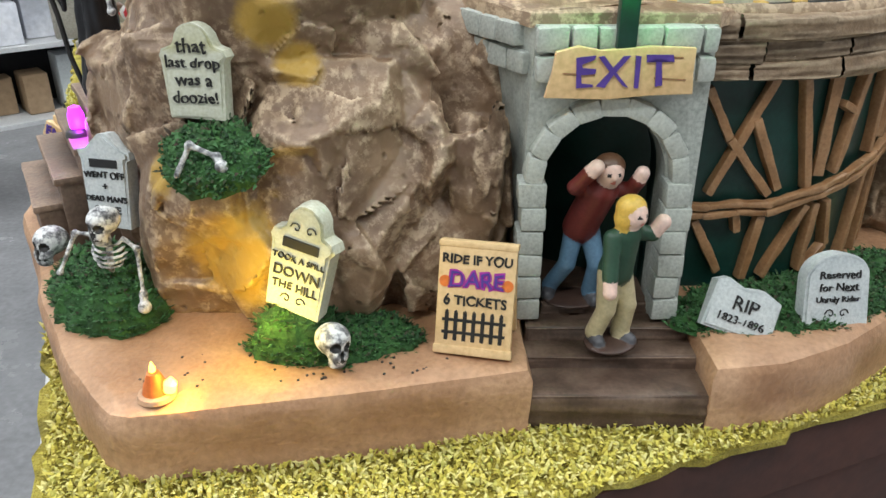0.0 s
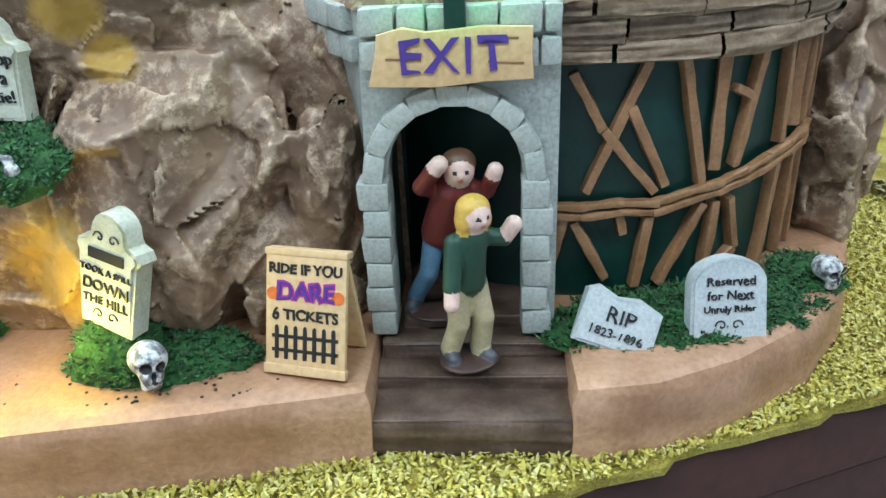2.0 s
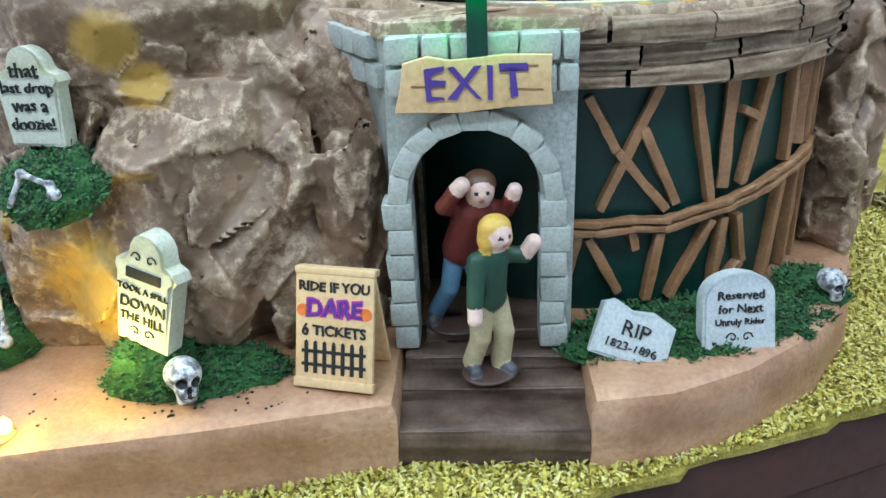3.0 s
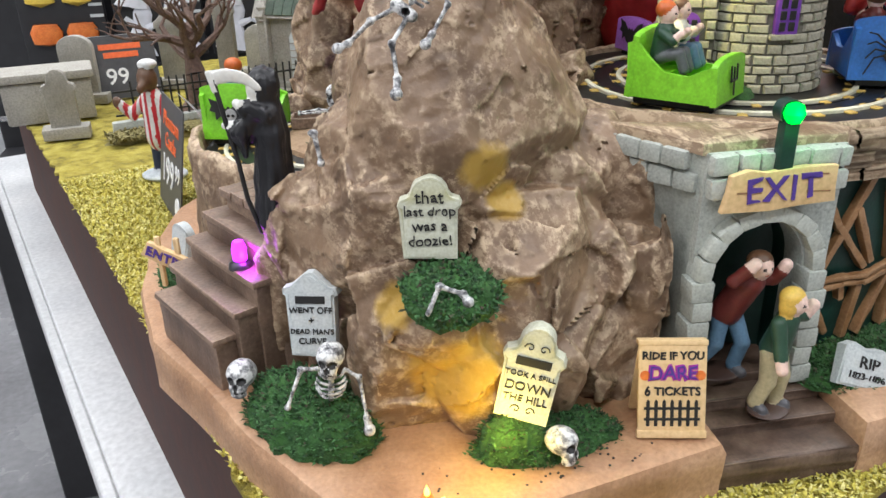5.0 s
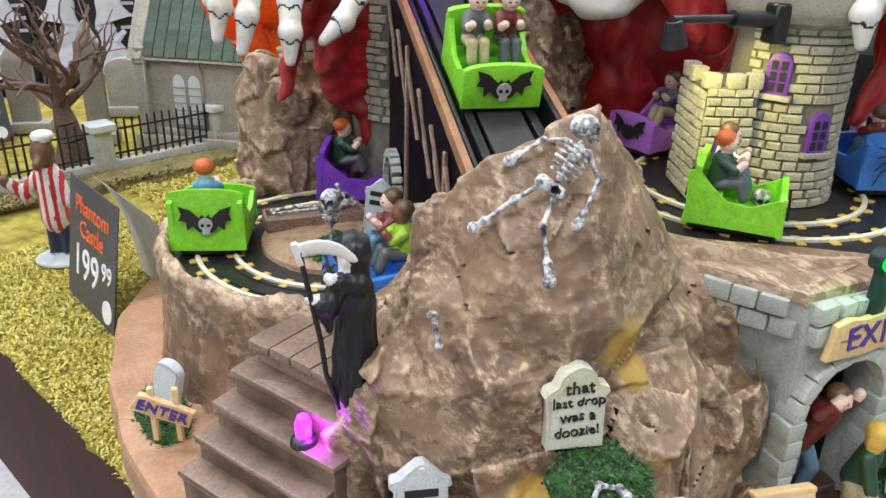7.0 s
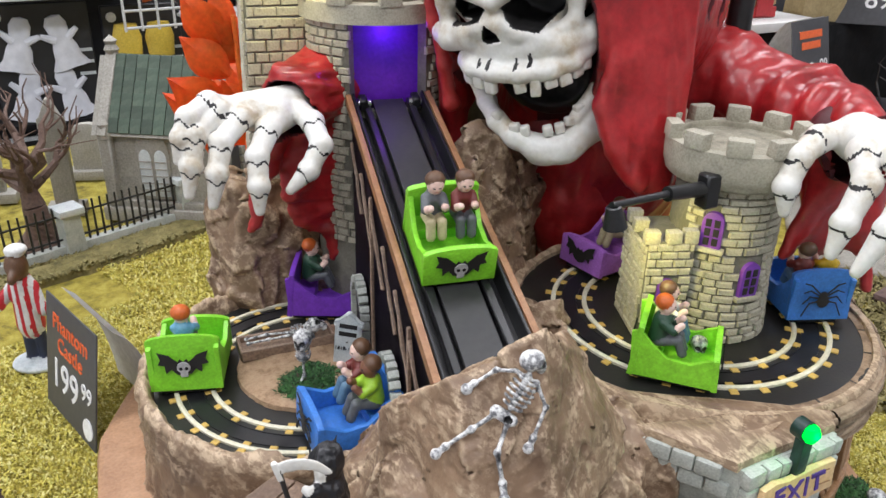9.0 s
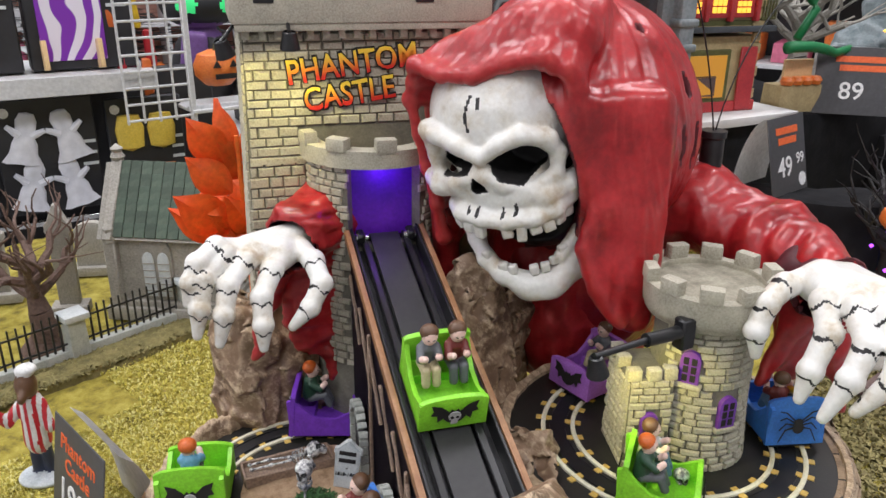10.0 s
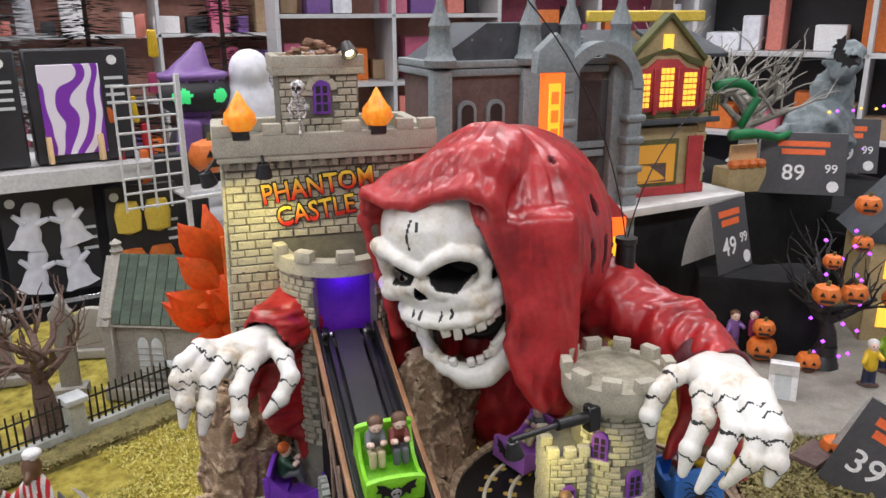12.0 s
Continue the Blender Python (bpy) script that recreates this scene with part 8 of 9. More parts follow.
# orange leaf plant behind the castle
LEAFO = surface("orange_leaf", [(0.9, 0.12, 0.012), (0.95, 0.24, 0.03)], 0.5, 30, 200, 0.2)
t = thing("orange_plant", -4.9, 74, 8, label="orange fabric leaf plant behind the castle", category="plant")
rng = random.Random(2)
for i in range(18):
    b = bmesh.new()
    w, l = rng.uniform(1.2, 1.9), rng.uniform(3.5, 5.5)
    rows = [[b.verts.new((w * k * math.sin(math.pi * min(1, 0.08 + s * 0.95)), 0.5 * abs(k) + 1.4 * s * s, l * s)) for k in (-1, -0.4, 0, 0.4, 1)] for s in [j / 7 for j in range(8)]]
    for p, q in zip(rows, rows[1:]):
        for k in range(4):
            b.faces.new((p[k], p[k + 1], q[k + 1], q[k]))
    bmesh.ops.solidify(b, geom=b.faces[:], thickness=0.08)
    part("leaf", b, LEAFO, t, m=pose(rng.uniform(-2.2, 1), rng.uniform(-1, 1), rng.choice((7, 12.5)) + rng.uniform(-2, 2), rng.uniform(-20, 30), rng.uniform(-75, 5), rng.uniform(-40, 40)))
part("stem", tube((0, 0, -8), (-0.5, 0, 16), 0.3, 0.2), LEAFO, t)

# ---- houses on the black risers ----
CLOTHB = surface("black_riser_cloth", [(0.008, 0.008, 0.009), (0.022, 0.022, 0.024)], 0.7, 8, 60, 0.5, 0.004)


CLOTHB.node_tree.nodes["Principled BSDF"].inputs["Specular IOR Level"].default_value = 0.1


def riser(x, y, sx, sy, z, label, rz=0):
    t = thing("black_riser", x, y, 0, rz, label=label, category="riser")
    b = box(sx, sy, z, 0.8, (0, 0, z / 2), 2)
    bmesh.ops.subdivide_edges(b, edges=[e for e in b.edges if e.calc_length() > 5], cuts=6, use_grid_fill=True)
    part("cloth", roughen(b, 0.5, 6, 3), CLOTHB, t)


riser(62, 100, 70, 38, 17.5, "black cloth riser under the model houses")
riser(30, 100, 40, 40, 12, "black cloth riser behind the castle")
riser(112, 96, 34, 44, 13, "black cloth riser behind the pumpkin tree")
riser(104, 74, 22, 8, 6, "low black step of the display")
riser(106, 80, 24, 8, 10, "black step of the display")
t = thing("white_tray", 60, 83, 17.6, label="pale tray under the red house", category="tray")
part("board", box(26, 16, 1.2, 0.2, (0, 4, 0.6), 2), SHOPWALL, t)
YGLOW = glow("window_glow", (1.0, 0.62, 0.06), 1.1)
NEON = glow("orange_neon", (1.0, 0.13, 0.01), 1.6)
NEONY = glow("yellow_neon", (1.0, 0.45, 0.02), 1.2)
SHOPGLOW = glow("shop_window_glow", (0.6, 0.28, 0.03), 0.35)
VGLOW = glow("violet_glow", (0.45, 0.08, 1.0), 2.5)
BRICKTAN = surface("tan_brick", [(0.35, 0.27, 0.13), (0.48, 0.38, 0.2)], 0.6, 40, 300, 0.5)
REDTRIM = surface("red_trim", [(0.38, 0.03, 0.04), (0.5, 0.05, 0.05)], 0.45, 40, 300, 0.2)
SLATEB = surface("blue_slate", [(0.035, 0.042, 0.05), (0.075, 0.085, 0.095)], 0.6, 40, 300, 0.5)
MOSSTRIM = surface("olive_trim", [(0.07, 0.075, 0.02), (0.13, 0.13, 0.04)], 0.6, 40, 300, 0.3)
GREYB = surface("blue_grey_stone", [(0.085, 0.115, 0.125), (0.15, 0.185, 0.195), (0.21, 0.245, 0.255)], 0.6, 30, 250, 0.5, 0.001, edge=(0.3, 0.33, 0.34))
BRICKB = surface("dull_brick", [(0.09, 0.055, 0.05), (0.15, 0.1, 0.09)], 0.7, 60, 300, 0.6)


def red_house():
    t = thing("model_house", 60, 84, 18.8, -8, label="lit model shop house with red windows and slate roof", category="model house")
    part("lower_wall", box(15.5, 9, 10, 0.1, (0, 4.5, 5)), BRICKTAN, t)
    part("upper_wall", box(15, 9, 9.5, 0.1, (0, 4.5, 15.2)), BRICKTAN, t)
    part("canopy", box(18, 3.2, 0.8, 0.15, (0, -1, 10.8), 2), SLATEB, t, m=pose(0, 0, 0, -6, 0, 0))
    part("canopy_trim", box(17, 0.5, 0.8, 0.1, (0, 0.2, 11.7)), MOSSTRIM, t)
    part("gable", upright([(-6.2, 19.5), (6.2, 19.5), (0, 25.5)], 0.05, 1.2), BRICKTAN, t)
    for s in (-1, 1):
        part("barge_board", box(0.7, 1.8, 9.0, 0.1), MOSSTRIM, t, m=pose(3.2 * s, 0.3, 22.6, 0, -46 * s, 0))
        part("roof", box(9.5, 10.5, 0.6, 0.1), SLATEB, t, m=pose(6.0 * s, 5.2, 21.6, 18, 0, 0))
        for i in range(13):
            part("quoin", box(1.8 if i % 2 else 1.3, 0.5, 1.35, 0.12, (6.9 * s, -0.1, 0.8 + 1.5 * i), 1), BRICKTAN, t)
    part("ridge", box(20, 0.8, 1.6, 0.2, (0, 5.5, 25.4)), YELLOWP, t)
    part("chimney", box(2.4, 2.4, 5, 0.15, (3.5, 7, 26)), BRICKB, t)
    w = part("window", upright([(-5.6, 12.4), (5.6, 12.4), (5.6, 18.0), (3.2, 18.4), (1.6, 19.6), (-1.6, 19.6), (-3.2, 18.4), (-5.6, 18.0)], -0.5, 0, 0.05), REDTRIM, t)
    for x, h in ((-3.9, 4.9), (0, 5.6), (3.9, 4.9)):
        for i in range(3):
            for j in range(6):
                part("pane", box(0.6, 0.15, h / 6 - 0.18, 0.02, (x - 0.75 + 0.75 * i, -0.55, 12.9 + h / 6 * (j + 0.5))), YGLOW, w)
    part("attic_window", box(1.6, 0.3, 2.0, 0.05, (0, -0.1, 22)), YGLOW, t)
    part("window_arch", upright([(-6.2, 18.3), (-3.4, 19.2), (-1.8, 20.4), (1.8, 20.4), (3.4, 19.2), (6.2, 18.3), (6.2, 19.2), (0, 21.2), (-6.2, 19.2)], -0.3, 0, 0.05), MOSSTRIM, t)
    for x in (-6.1, -1.95, 1.95, 6.1):
        part("window_post", box(0.7, 0.9, 6.6, 0.1, (x, -0.4, 15.2), 1), REDTRIM, t)
    s = part("shop_window", box(8.6, 0.5, 7.4, 0.1, (-1.2, -0.1, 4.6)), MOSSTRIM, t)
    part("pane", box(7.2, 0.3, 5.6, 0.05, (-1.2, -0.4, 4.8)), SHOPGLOW, s)
    part("shop_goods", roughen(box(5, 0.4, 2.6, 0.3, (-1.6, -0.5, 3.6), 3), 0.5, 1.0, 2), BRICKB, s)
    part("door", box(2.6, 0.4, 8.4, 0.1, (5.8, -0.5, 4.4)), REDTRIM, t)
    part("plinth", box(15.8, 0.6, 1.4, 0.1, (0, -0.2, 0.7)), REDTRIM, t)
    part("balcony", box(2.4, 2.0, 0.3, 0.05, (8.2, 0.5, 12.2)), MOSSTRIM, t)
    for i in range(5):
        part("baluster", box(0.2, 0.2, 2.2, 0, (7.2 + 0.5 * i, -0.4, 13.4)), MOSSTRIM, t)


red_house()


def theatre():
    t = thing("model_theatre", 38.5, 84, 12, -6, label="blue-grey model theatre with brick walls and turrets", category="model house")
    part("wall", box(24, 12, 26, 0.1, (-2, 7, 13)), BRICKB, t)
    for z in (14.2, 15.4, 25.6, 26.6):
        part("cornice", box(25 + (z % 1), 13, 0.9, 0.2, (-2, 7, z), 2), GREYB, t)
    for x in (-13.6, -1.2, 4.6, 12.4):
        part("pilaster", box(2.6, 2.0, 26, 0.3, (x, 0.8, 13), 2), GREYB, t)
        part("turret", lathe([(1.9, 0), (2.2, 0.8), (1.7, 1.4), (1.3, 4.5), (1.5, 4.9), (0.5, 7.5), (0.6, 8.0), (0, 9.0)], 8), GREYB, t, m=pose(x, 0.8, 26.4))
    for x in (-10, -6):
        for z, g in ((4.5, VGLOW), (17.5, INK)):
            f = part("window", upright(arch_pts(0, 2.6, 0, 3.4, 1.3, 10), 0, 0.5, 0.08), GREYB, t, m=pose(x, 0.5, z))
            part("pane", upright(arch_pts(0, 1.6, 0, 3.0, 0.8, 8), -0.1, 0.1), INK, f, m=pose(0, -0.05, 0.4))
            if g is VGLOW and x == -10:
                part("lit_pane", box(0.5, 0.2, 3.0, 0.03, (0.3, -0.2, 2.0)), VGLOW, f)
    b = upright([(-14, 27), (10, 27), (3, 31.5), (-7, 31.5)], 0, 11)
    part("roof", b, SLATEB, t, m=pose(0, 1.5, 0))
    for i in range(5):
        part("roof_rib", box(0.4, 9, 0.4, 0.05, (-9 + 4 * i, 6, 29.5)), GREYB, t)
    a = lathe([(4.6, 0), (6.2, 0), (6.2, 2.5), (4.6, 2.5), (4.6, 0)], 20, 0, 180)
    part("portal_arch", a, GREYB, t, m=pose(8.4, 0.4, 23, 90, 0, 0))
    for s in (-1, 1):
        part("portal_pier", box(2.2, 3.0, 24, 0.3, (8.4 + 5.4 * s, -0.4, 12), 2), GREYB, t)
        for z in (9, 12, 16, 19):
            part("pier_moulding", box(3.0, 3.8, 1.0, 0.4, (8.4 + 5.4 * s, -0.4, z), 3), GREYB, t)
    part("portal_void", box(9, 0.4, 24, 0, (8.4, 1.2, 12)), TAG, t)
    s = thing("neon_sign", 33.2, 74, 22, -12, label="orange neon sign board with bars", category="sign")
    part("case", box(2.5, 1.6, 16.5, 0.2, (0, 0, 8), 2), NEON, s)
    part("panel", box(1.5, 0.4, 14, 0.1, (0, -0.7, 8)), NEONY, s)
    for i in range(6):
        part("text_bar", box(0.9, 0.2, 1.4, 0.05, (0, -0.95, 13.4 - 2.1 * i)), NEON, s)
    part("cap", upright([(-2.4, 16.2), (2.4, 16.2), (2.2, 18.6), (0, 20.6), (-2.2, 18.6)], -1.0, 0.8, 0.2), GREYB, s)
    part("stand", box(2, 1.5, 10, 0.1, (0, 0.4, -5)), BLACK, s)
    q = thing("marquee_booth", 40.5, 75, 12, -20, label="small orange lit marquee booth", category="booth")
    part("body", box(7, 4, 7, 0.2, (0, 0, 3.5)), NEONY, q)
    part("pediment", upright([(-4.4, 8), (4.4, 8), (0, 13)], -2.2, 2, 0.1), REDTRIM, q)
    part("sign_band", box(8, 4.6, 2.6, 0.2, (0, 0, 7.2)), NEON, q)
    for z in (2, 3.4, 4.8):
        part("text_bar", box(5, 0.3, 0.6, 0.03, (0, -2.1, z)), INK, q)


theatre()
price_tag(pose(61.0, 69, 11.4, 0, 0, 12), 8.5, 9.5, ("49", "99"), "dark grey folded price card on the riser edge")
price_tag(pose(83.5, 77.5, 17.6, 0, 0, -42), 12.5, 9.5, ("89", "99"), "wide dark grey folded price card on the riser")
price_tag(pose(119, 95, 14.5, 0, 0, -42), 12, 10.5, ("169", "99"), "dark grey folded price card at the back riser")
price_tag(pose(45, 38.5, -0.5, 0, 22, -62), 7.5, 9.5, ("39", "99"), "dark grey folded price card on the turf")
riser(64, 68, 16, 8, 11.2, "low black step under a price card", -40)

# rocky haunted models at the far end of the riser
t = thing("model_mountain", m=pose(117, 100, 13) @ Matrix.Scale(0.72, 4), label="grey haunted mountain model with coloured lights", category="model")
R = [((0, 0, 10), (10, 8, 14), 91, 18), ((6, 2, 22), (6, 6, 10), 92, 18), ((-10, 2, 6), (7, 6, 9), 93, 16), ((2, -3, 31), (5, 5, 6), 94, 20)]
b = sculpt([("+", f_rock(*r), 0, 0.6) for r in R] + [("-", f_ell((0, -7.5, 32), (1.3, 2, 1.0)), 1), ("-", f_ell((4.2, -7.2, 32), (1.3, 2, 1.0)), 1)], 0.9, 0.6, (-20, -12, -1), (16, 12, 40))
part("rock", roughen(b, 0.8, 3, 2), [GREYB, INK], t, angle=70)
for i in range(9):
    part("fairy_light", lathe([(0, -0.5), (0.5, 0), (0, 0.5)], 8), (VGLOW, YGLOW)[i % 2], t, m=pose(-12 + 3.2 * i, -8.5, 8 + 13 * abs(math.sin(i * 2.1))))
bare_tree(92, 96, 17, 1.6, 14, "pale brown bare model tree on the riser", DRAB)
bare_tree(82, 100, 17, 1.9, 15, "grey bare model tree behind the red house", DRAB)
GREENP = paint("green_tentacle", (0.01, 0.2, 0.06))
for k, pts in enumerate([[(70, 84, 34), (75, 83, 36), (78, 83, 32), (75, 83, 28)], [(72, 82, 27), (77, 81, 27.5), (81, 81, 26), (84, 81, 26.5)]]):
    b = sweep(arc_pts(pts[0], pts[1], pts[2], 8) + [Vector(pts[3])], 0.85, 8, 0.6)
    tagged(part("tentacle_ornament", b, GREENP), "green curling tentacle ornament beside the red house", "ornament")
t = thing("wooden_crate_sign", 77, 84, 17.6, -10, label="small wooden pumpkin stand on the riser", category="stand")
part("crate", roughen(box(7, 4, 4, 0.2, (0, 0, 2), 2), 0.1, 1, 1), BRICKTAN, t)
part("sign_board", box(5, 0.5, 3, 0.1, (0, -0.5, 6), 1), SIGNWOOD, t)
for i in range(4):
    part("pumpkin", lathe([(0, 0), (0.8, 0.1), (1.0, 0.7), (0.7, 1.2), (0, 1.2)], 12), ORANGE, t, m=pose(-2.4 + 1.6 * i, -1.6, 4.0))


# ---- pumpkin tree scene on the turf ----
t = thing("grey_road_plate", 66, 58, 0, 22, label="grey model road plate on the turf", category="road plate")
b = lathe([(1, 0), (0.99, 0.7), (0.97, 0.8), (0, 0.8)], 48)
b.transform(Matrix.Diagonal((20, 11, 1, 1)))
part("plate", b, DRAB, t)


def pumpkin(m, r, label, face=True):
    t = thing("pumpkin", m=m, label=label, category="pumpkin", group="pumpkins")
    b = lathe([(0, -0.75), (0.55, -0.7), (0.95, -0.3), (1.0, 0.1), (0.8, 0.55), (0.35, 0.72), (0, 0.62)], 30)
    for v in b.verts:
        k = 1 - 0.07 * abs(math.cos(5 * math.atan2(v.co.y, v.co.x)))
        v.co.x, v.co.y = v.co.x * k, v.co.y * k
    b.transform(Matrix.Scale(r, 4))
    part("shell", b, ORANGE, t)
    part("stalk", tube((0, 0, r * 0.6), (r * 0.1, 0, r), r * 0.14), MOSSTRIM, t)
    if face:
        for x in (-0.35, 0.35):
            part("eye_mark", tube((0, 0, 0), (0, -0.06 * r, 0), r * 0.2, n=3), INK, t, m=pose(x * r, -r * 0.9, r * 0.2))
        part("mouth_mark", box(r * 0.9, r * 0.08, r * 0.2), INK, t, m=pose(0, -r * 0.96, -r * 0.25))


bare_tree(66, 58, 0.8, 1.15, 21, "black model tree hung with pumpkins and violet lights", INK)
rng = random.Random(12)
for x, y, z, r in ((60.5, 55, 12.5, 1.7), (65, 54.5, 12, 1.7), (71.5, 53, 10.5, 1.8), (63, 56.5, 15.8, 1.2), (67.5, 56, 17.5, 1.3), (69, 57, 22, 1.6)):
    pumpkin(pose(x, y, z, 0, 0, -48), r, "orange pumpkin hung in the black tree")
for x, y, z, r in ((63.2, 58, 1.9, 1.6), (60.5, 63.0, 5.2, 1.5), (60.5, 63.0, 2.4, 2.0), (49.5, 44, 0.9, 1.6)):
    pumpkin(pose(x, y, z, 0, 0, -48), r, "orange pumpkin on the road plate")
t = thing("fairy_light_string", 66, 57, 0, label="violet fairy lights wound round the black tree", category="light string")
for i in range(22):
    a = i * 2.4
    part("bulb", lathe([(0, -0.3), (0.3, 0), (0, 0.3)], 8), VGLOW, t, m=pose((1.8 + 0.2 * (i % 7)) * math.cos(a), (1.8 + 0.2 * (i % 7)) * math.sin(a), 2 + 0.8 * i))


def bystander(x, y, rz, hair, top, legs, label, z=0.8):
    mats = [SKIN, PAINT[hair], PAINT[top], PAINT[legs], PAINT["shoe"], INK, PAINT["pink"], PAINT["base"]]
    P = face_of((0, -0.1, 5.2), 0.6) + [("+", f_cap((0, 0, 2.6), (0, 0, 4.3), 0.8, 0.7), 2, 0.15), ("+", f_cap((-0.6, 0, 4.2), (-1.0, -0.7, 3.2), 0.32), 2, 0.1), ("+", f_cap((0.6, 0, 4.2), (0.9, -0.9, 3.9), 0.32), 2, 0.1),
         ("+", f_cap((-0.35, 0, 2.6), (-0.4, 0, 0.4), 0.42), 3, 0.08), ("+", f_cap((0.35, 0, 2.6), (0.4, 0, 0.4), 0.42), 3, 0.08), ("+", f_ell((0, -0.1, 0.12), (1.3, 1.1, 0.2)), 7, 0.02)]
    statue("person_figurine", P, 0.14, (-1.7, -1.6, -0.15), (1.7, 1.4, 6.3), mats, label, "figurine", m=pose(x, y, z, 0, 0, rz))


PAINT["violet"] = paint("violet_cloth", (0.2, 0.1, 0.32))
PAINT["plum"] = paint("plum_cloth", (0.3, 0.03, 0.1))
bystander(59, 66.5, -30, "brown", "violet", "violet", "small resin figurine in a violet coat")
bystander(61.5, 65.5, -70, "plum", "plum", "plum", "small resin figurine in a plum dress")
bystander(69.5, 61, -50, "navy", "navy", "red", "small resin figurine with a red cape")
bystander(66, 51.6, -40, "white", "yellow", "navy", "small resin figurine in an orange and yellow suit")
bystander(71.5, 53, -60, "blond", "lime", "navy", "small resin figurine in a lime jacket")
t = thing("sandwich_board", 54.2, 54.6, 0, -50, label="small white folding board on the turf", category="sign")
for s in (-1, 1):
    p = part("panel", box(3.2, 0.25, 5.4, 0.08, (0, 0, 2.7), 2), TAGWHITE, t, m=pose(0, 1.0 * s, 0, 16 * s, 0, 0))
    part("void", box(1.9, 0.3, 3.2, 0.05, (0, 0.0, 2.4)), STONEPALE, p)
t = thing("yellow_house", 82, 57, 0, -40, label="mustard yellow model house with lit windows", category="model house")
part("wall", box(12, 12, 16, 0.2, (0, 6, 8)), BRICKTAN, t)
part("roof", upright([(-7.5, 15), (7.5, 15), (0, 24)], -0.5, 12.5, 0.1), SLATEB, t)
for x in (-3, 3):
    for z in (3, 10):
        part("window", box(2.2, 0.4, 3.2, 0.05, (x, -0.1, z + 1.6)), YGLOW, t)
t = thing("red_sleigh_stone", 47, 44.5, 0, 10, label="dull red flat stone on the turf", category="stone")
part("slab", roughen(box(5, 3, 1.0, 0.3, (0, 0, 0.4), 2), 0.1, 0.8, 1), BRICKB, t)
tufts("olive_flakes", turf_spot(45, 95, -0.3, 14), 12000, 0.8, OLIVE, 14, STAND, "olive scatter flakes before the pumpkin tree")

# ---- shop fittings behind ----
KIT = {"black": surface("black_card", [(0.012, 0.012, 0.014), (0.03, 0.03, 0.034)], 0.5, 6, 60, 0.1), "pink": surface("pink_card", [(0.5, 0.08, 0.18), (0.62, 0.2, 0.28)], 0.6, 6, 60, 0.1),
       "salmon": surface("salmon_wall", [(0.42, 0.2, 0.15), (0.5, 0.27, 0.21)], 0.7, 3, 40, 0.1), "kraft": surface("kraft_box", [(0.3, 0.2, 0.11), (0.4, 0.28, 0.17)], 0.7, 6, 60, 0.1)}


def swirl(name, c0, c1):
    m, nt, bsdf = node_mat(name)
    N, L = nt.nodes, nt.links
    co = N.new("ShaderNodeTexCoord")
    w = N.new("ShaderNodeTexWave")
    w.inputs["Scale"].default_value, w.inputs["Distortion"].default_value, w.inputs["Detail"].default_value = 9, 14, 1
    r = N.new("ShaderNodeValToRGB")
    r.color_ramp.elements[0].color, r.color_ramp.elements[0].position = (*c0, 1), 0.45
    r.color_ramp.elements[1].color, r.color_ramp.elements[1].position = (*c1, 1), 0.55
    L.new(co.outputs["Object"], w.inputs["Vector"])
    L.new(w.outputs["Fac"], r.inputs["Fac"])
    L.new(r.outputs["Color"], bsdf.inputs["Base Color"])
    bsdf.inputs["Roughness"].default_value = 0.8
    return m


SWIRL = [swirl("magenta_print", (0.6, 0.02, 0.2), (0.8, 0.72, 0.75)), swirl("violet_print", (0.2, 0.03, 0.4), (0.75, 0.7, 0.8))]
GHOST = surface("ghost_white", [(0.66, 0.68, 0.75), (0.8, 0.8, 0.84)], 0.6, 10, 60, 0.1)


def shelf_board(x, y, z, w, d, label, rz=0):
    t = thing("shop_shelf", x, y, z, rz, label=label, category="shelf")
    part("board", box(w, d, 1.2, 0.1, (0, 0, 0)), WHITE, t)
    part("front_lip", box(w, 0.6, 3.0, 0.1, (0, -d / 2, -0.9)), WHITE, t)


def throw_box(x, y, z, i, label, rz=0):
    t = thing("throw_box", x, y, z, rz, label=label, category="box", group="boxed throws")
    part("card", box(16, 5, 19, 0.3, (0, 0, 9.5)), KIT["black"], t)
    part("print", box(9.5, 0.4, 15, 0.1, (-1.5, -2.6, 9)), SWIRL[i], t)
    part("seal", tube((0, 0, 0), (0, -0.3, 0), 0.8, n=12), TAGWHITE, t, m=pose(5.5, -2.5, 17))
    for k in range(4):
        part("text_bar", box(3, 0.2, 0.5), STONEPALE, t, m=pose(5.5, -2.6, 14 - 1.4 * k))
    for s in (-1, 1):
        part("easel_leg", box(0.7, 4, 4.5, 0.1, (4 * s - 2, -4, 2)), SIGNWOOD, t, m=pose(0, 0, 0, -8, 0, 0))


shelf_board(-28, 152, 19.5, 50, 22, "white shop shelf with boxed throws", 4)
for i, x in enumerate((-47, -29.5, -12.5)):
    throw_box(x, 150 + 0.1 * x, 20.4, (0, 0, 1)[i], "black boxed throw with a coloured swirl print", 4)


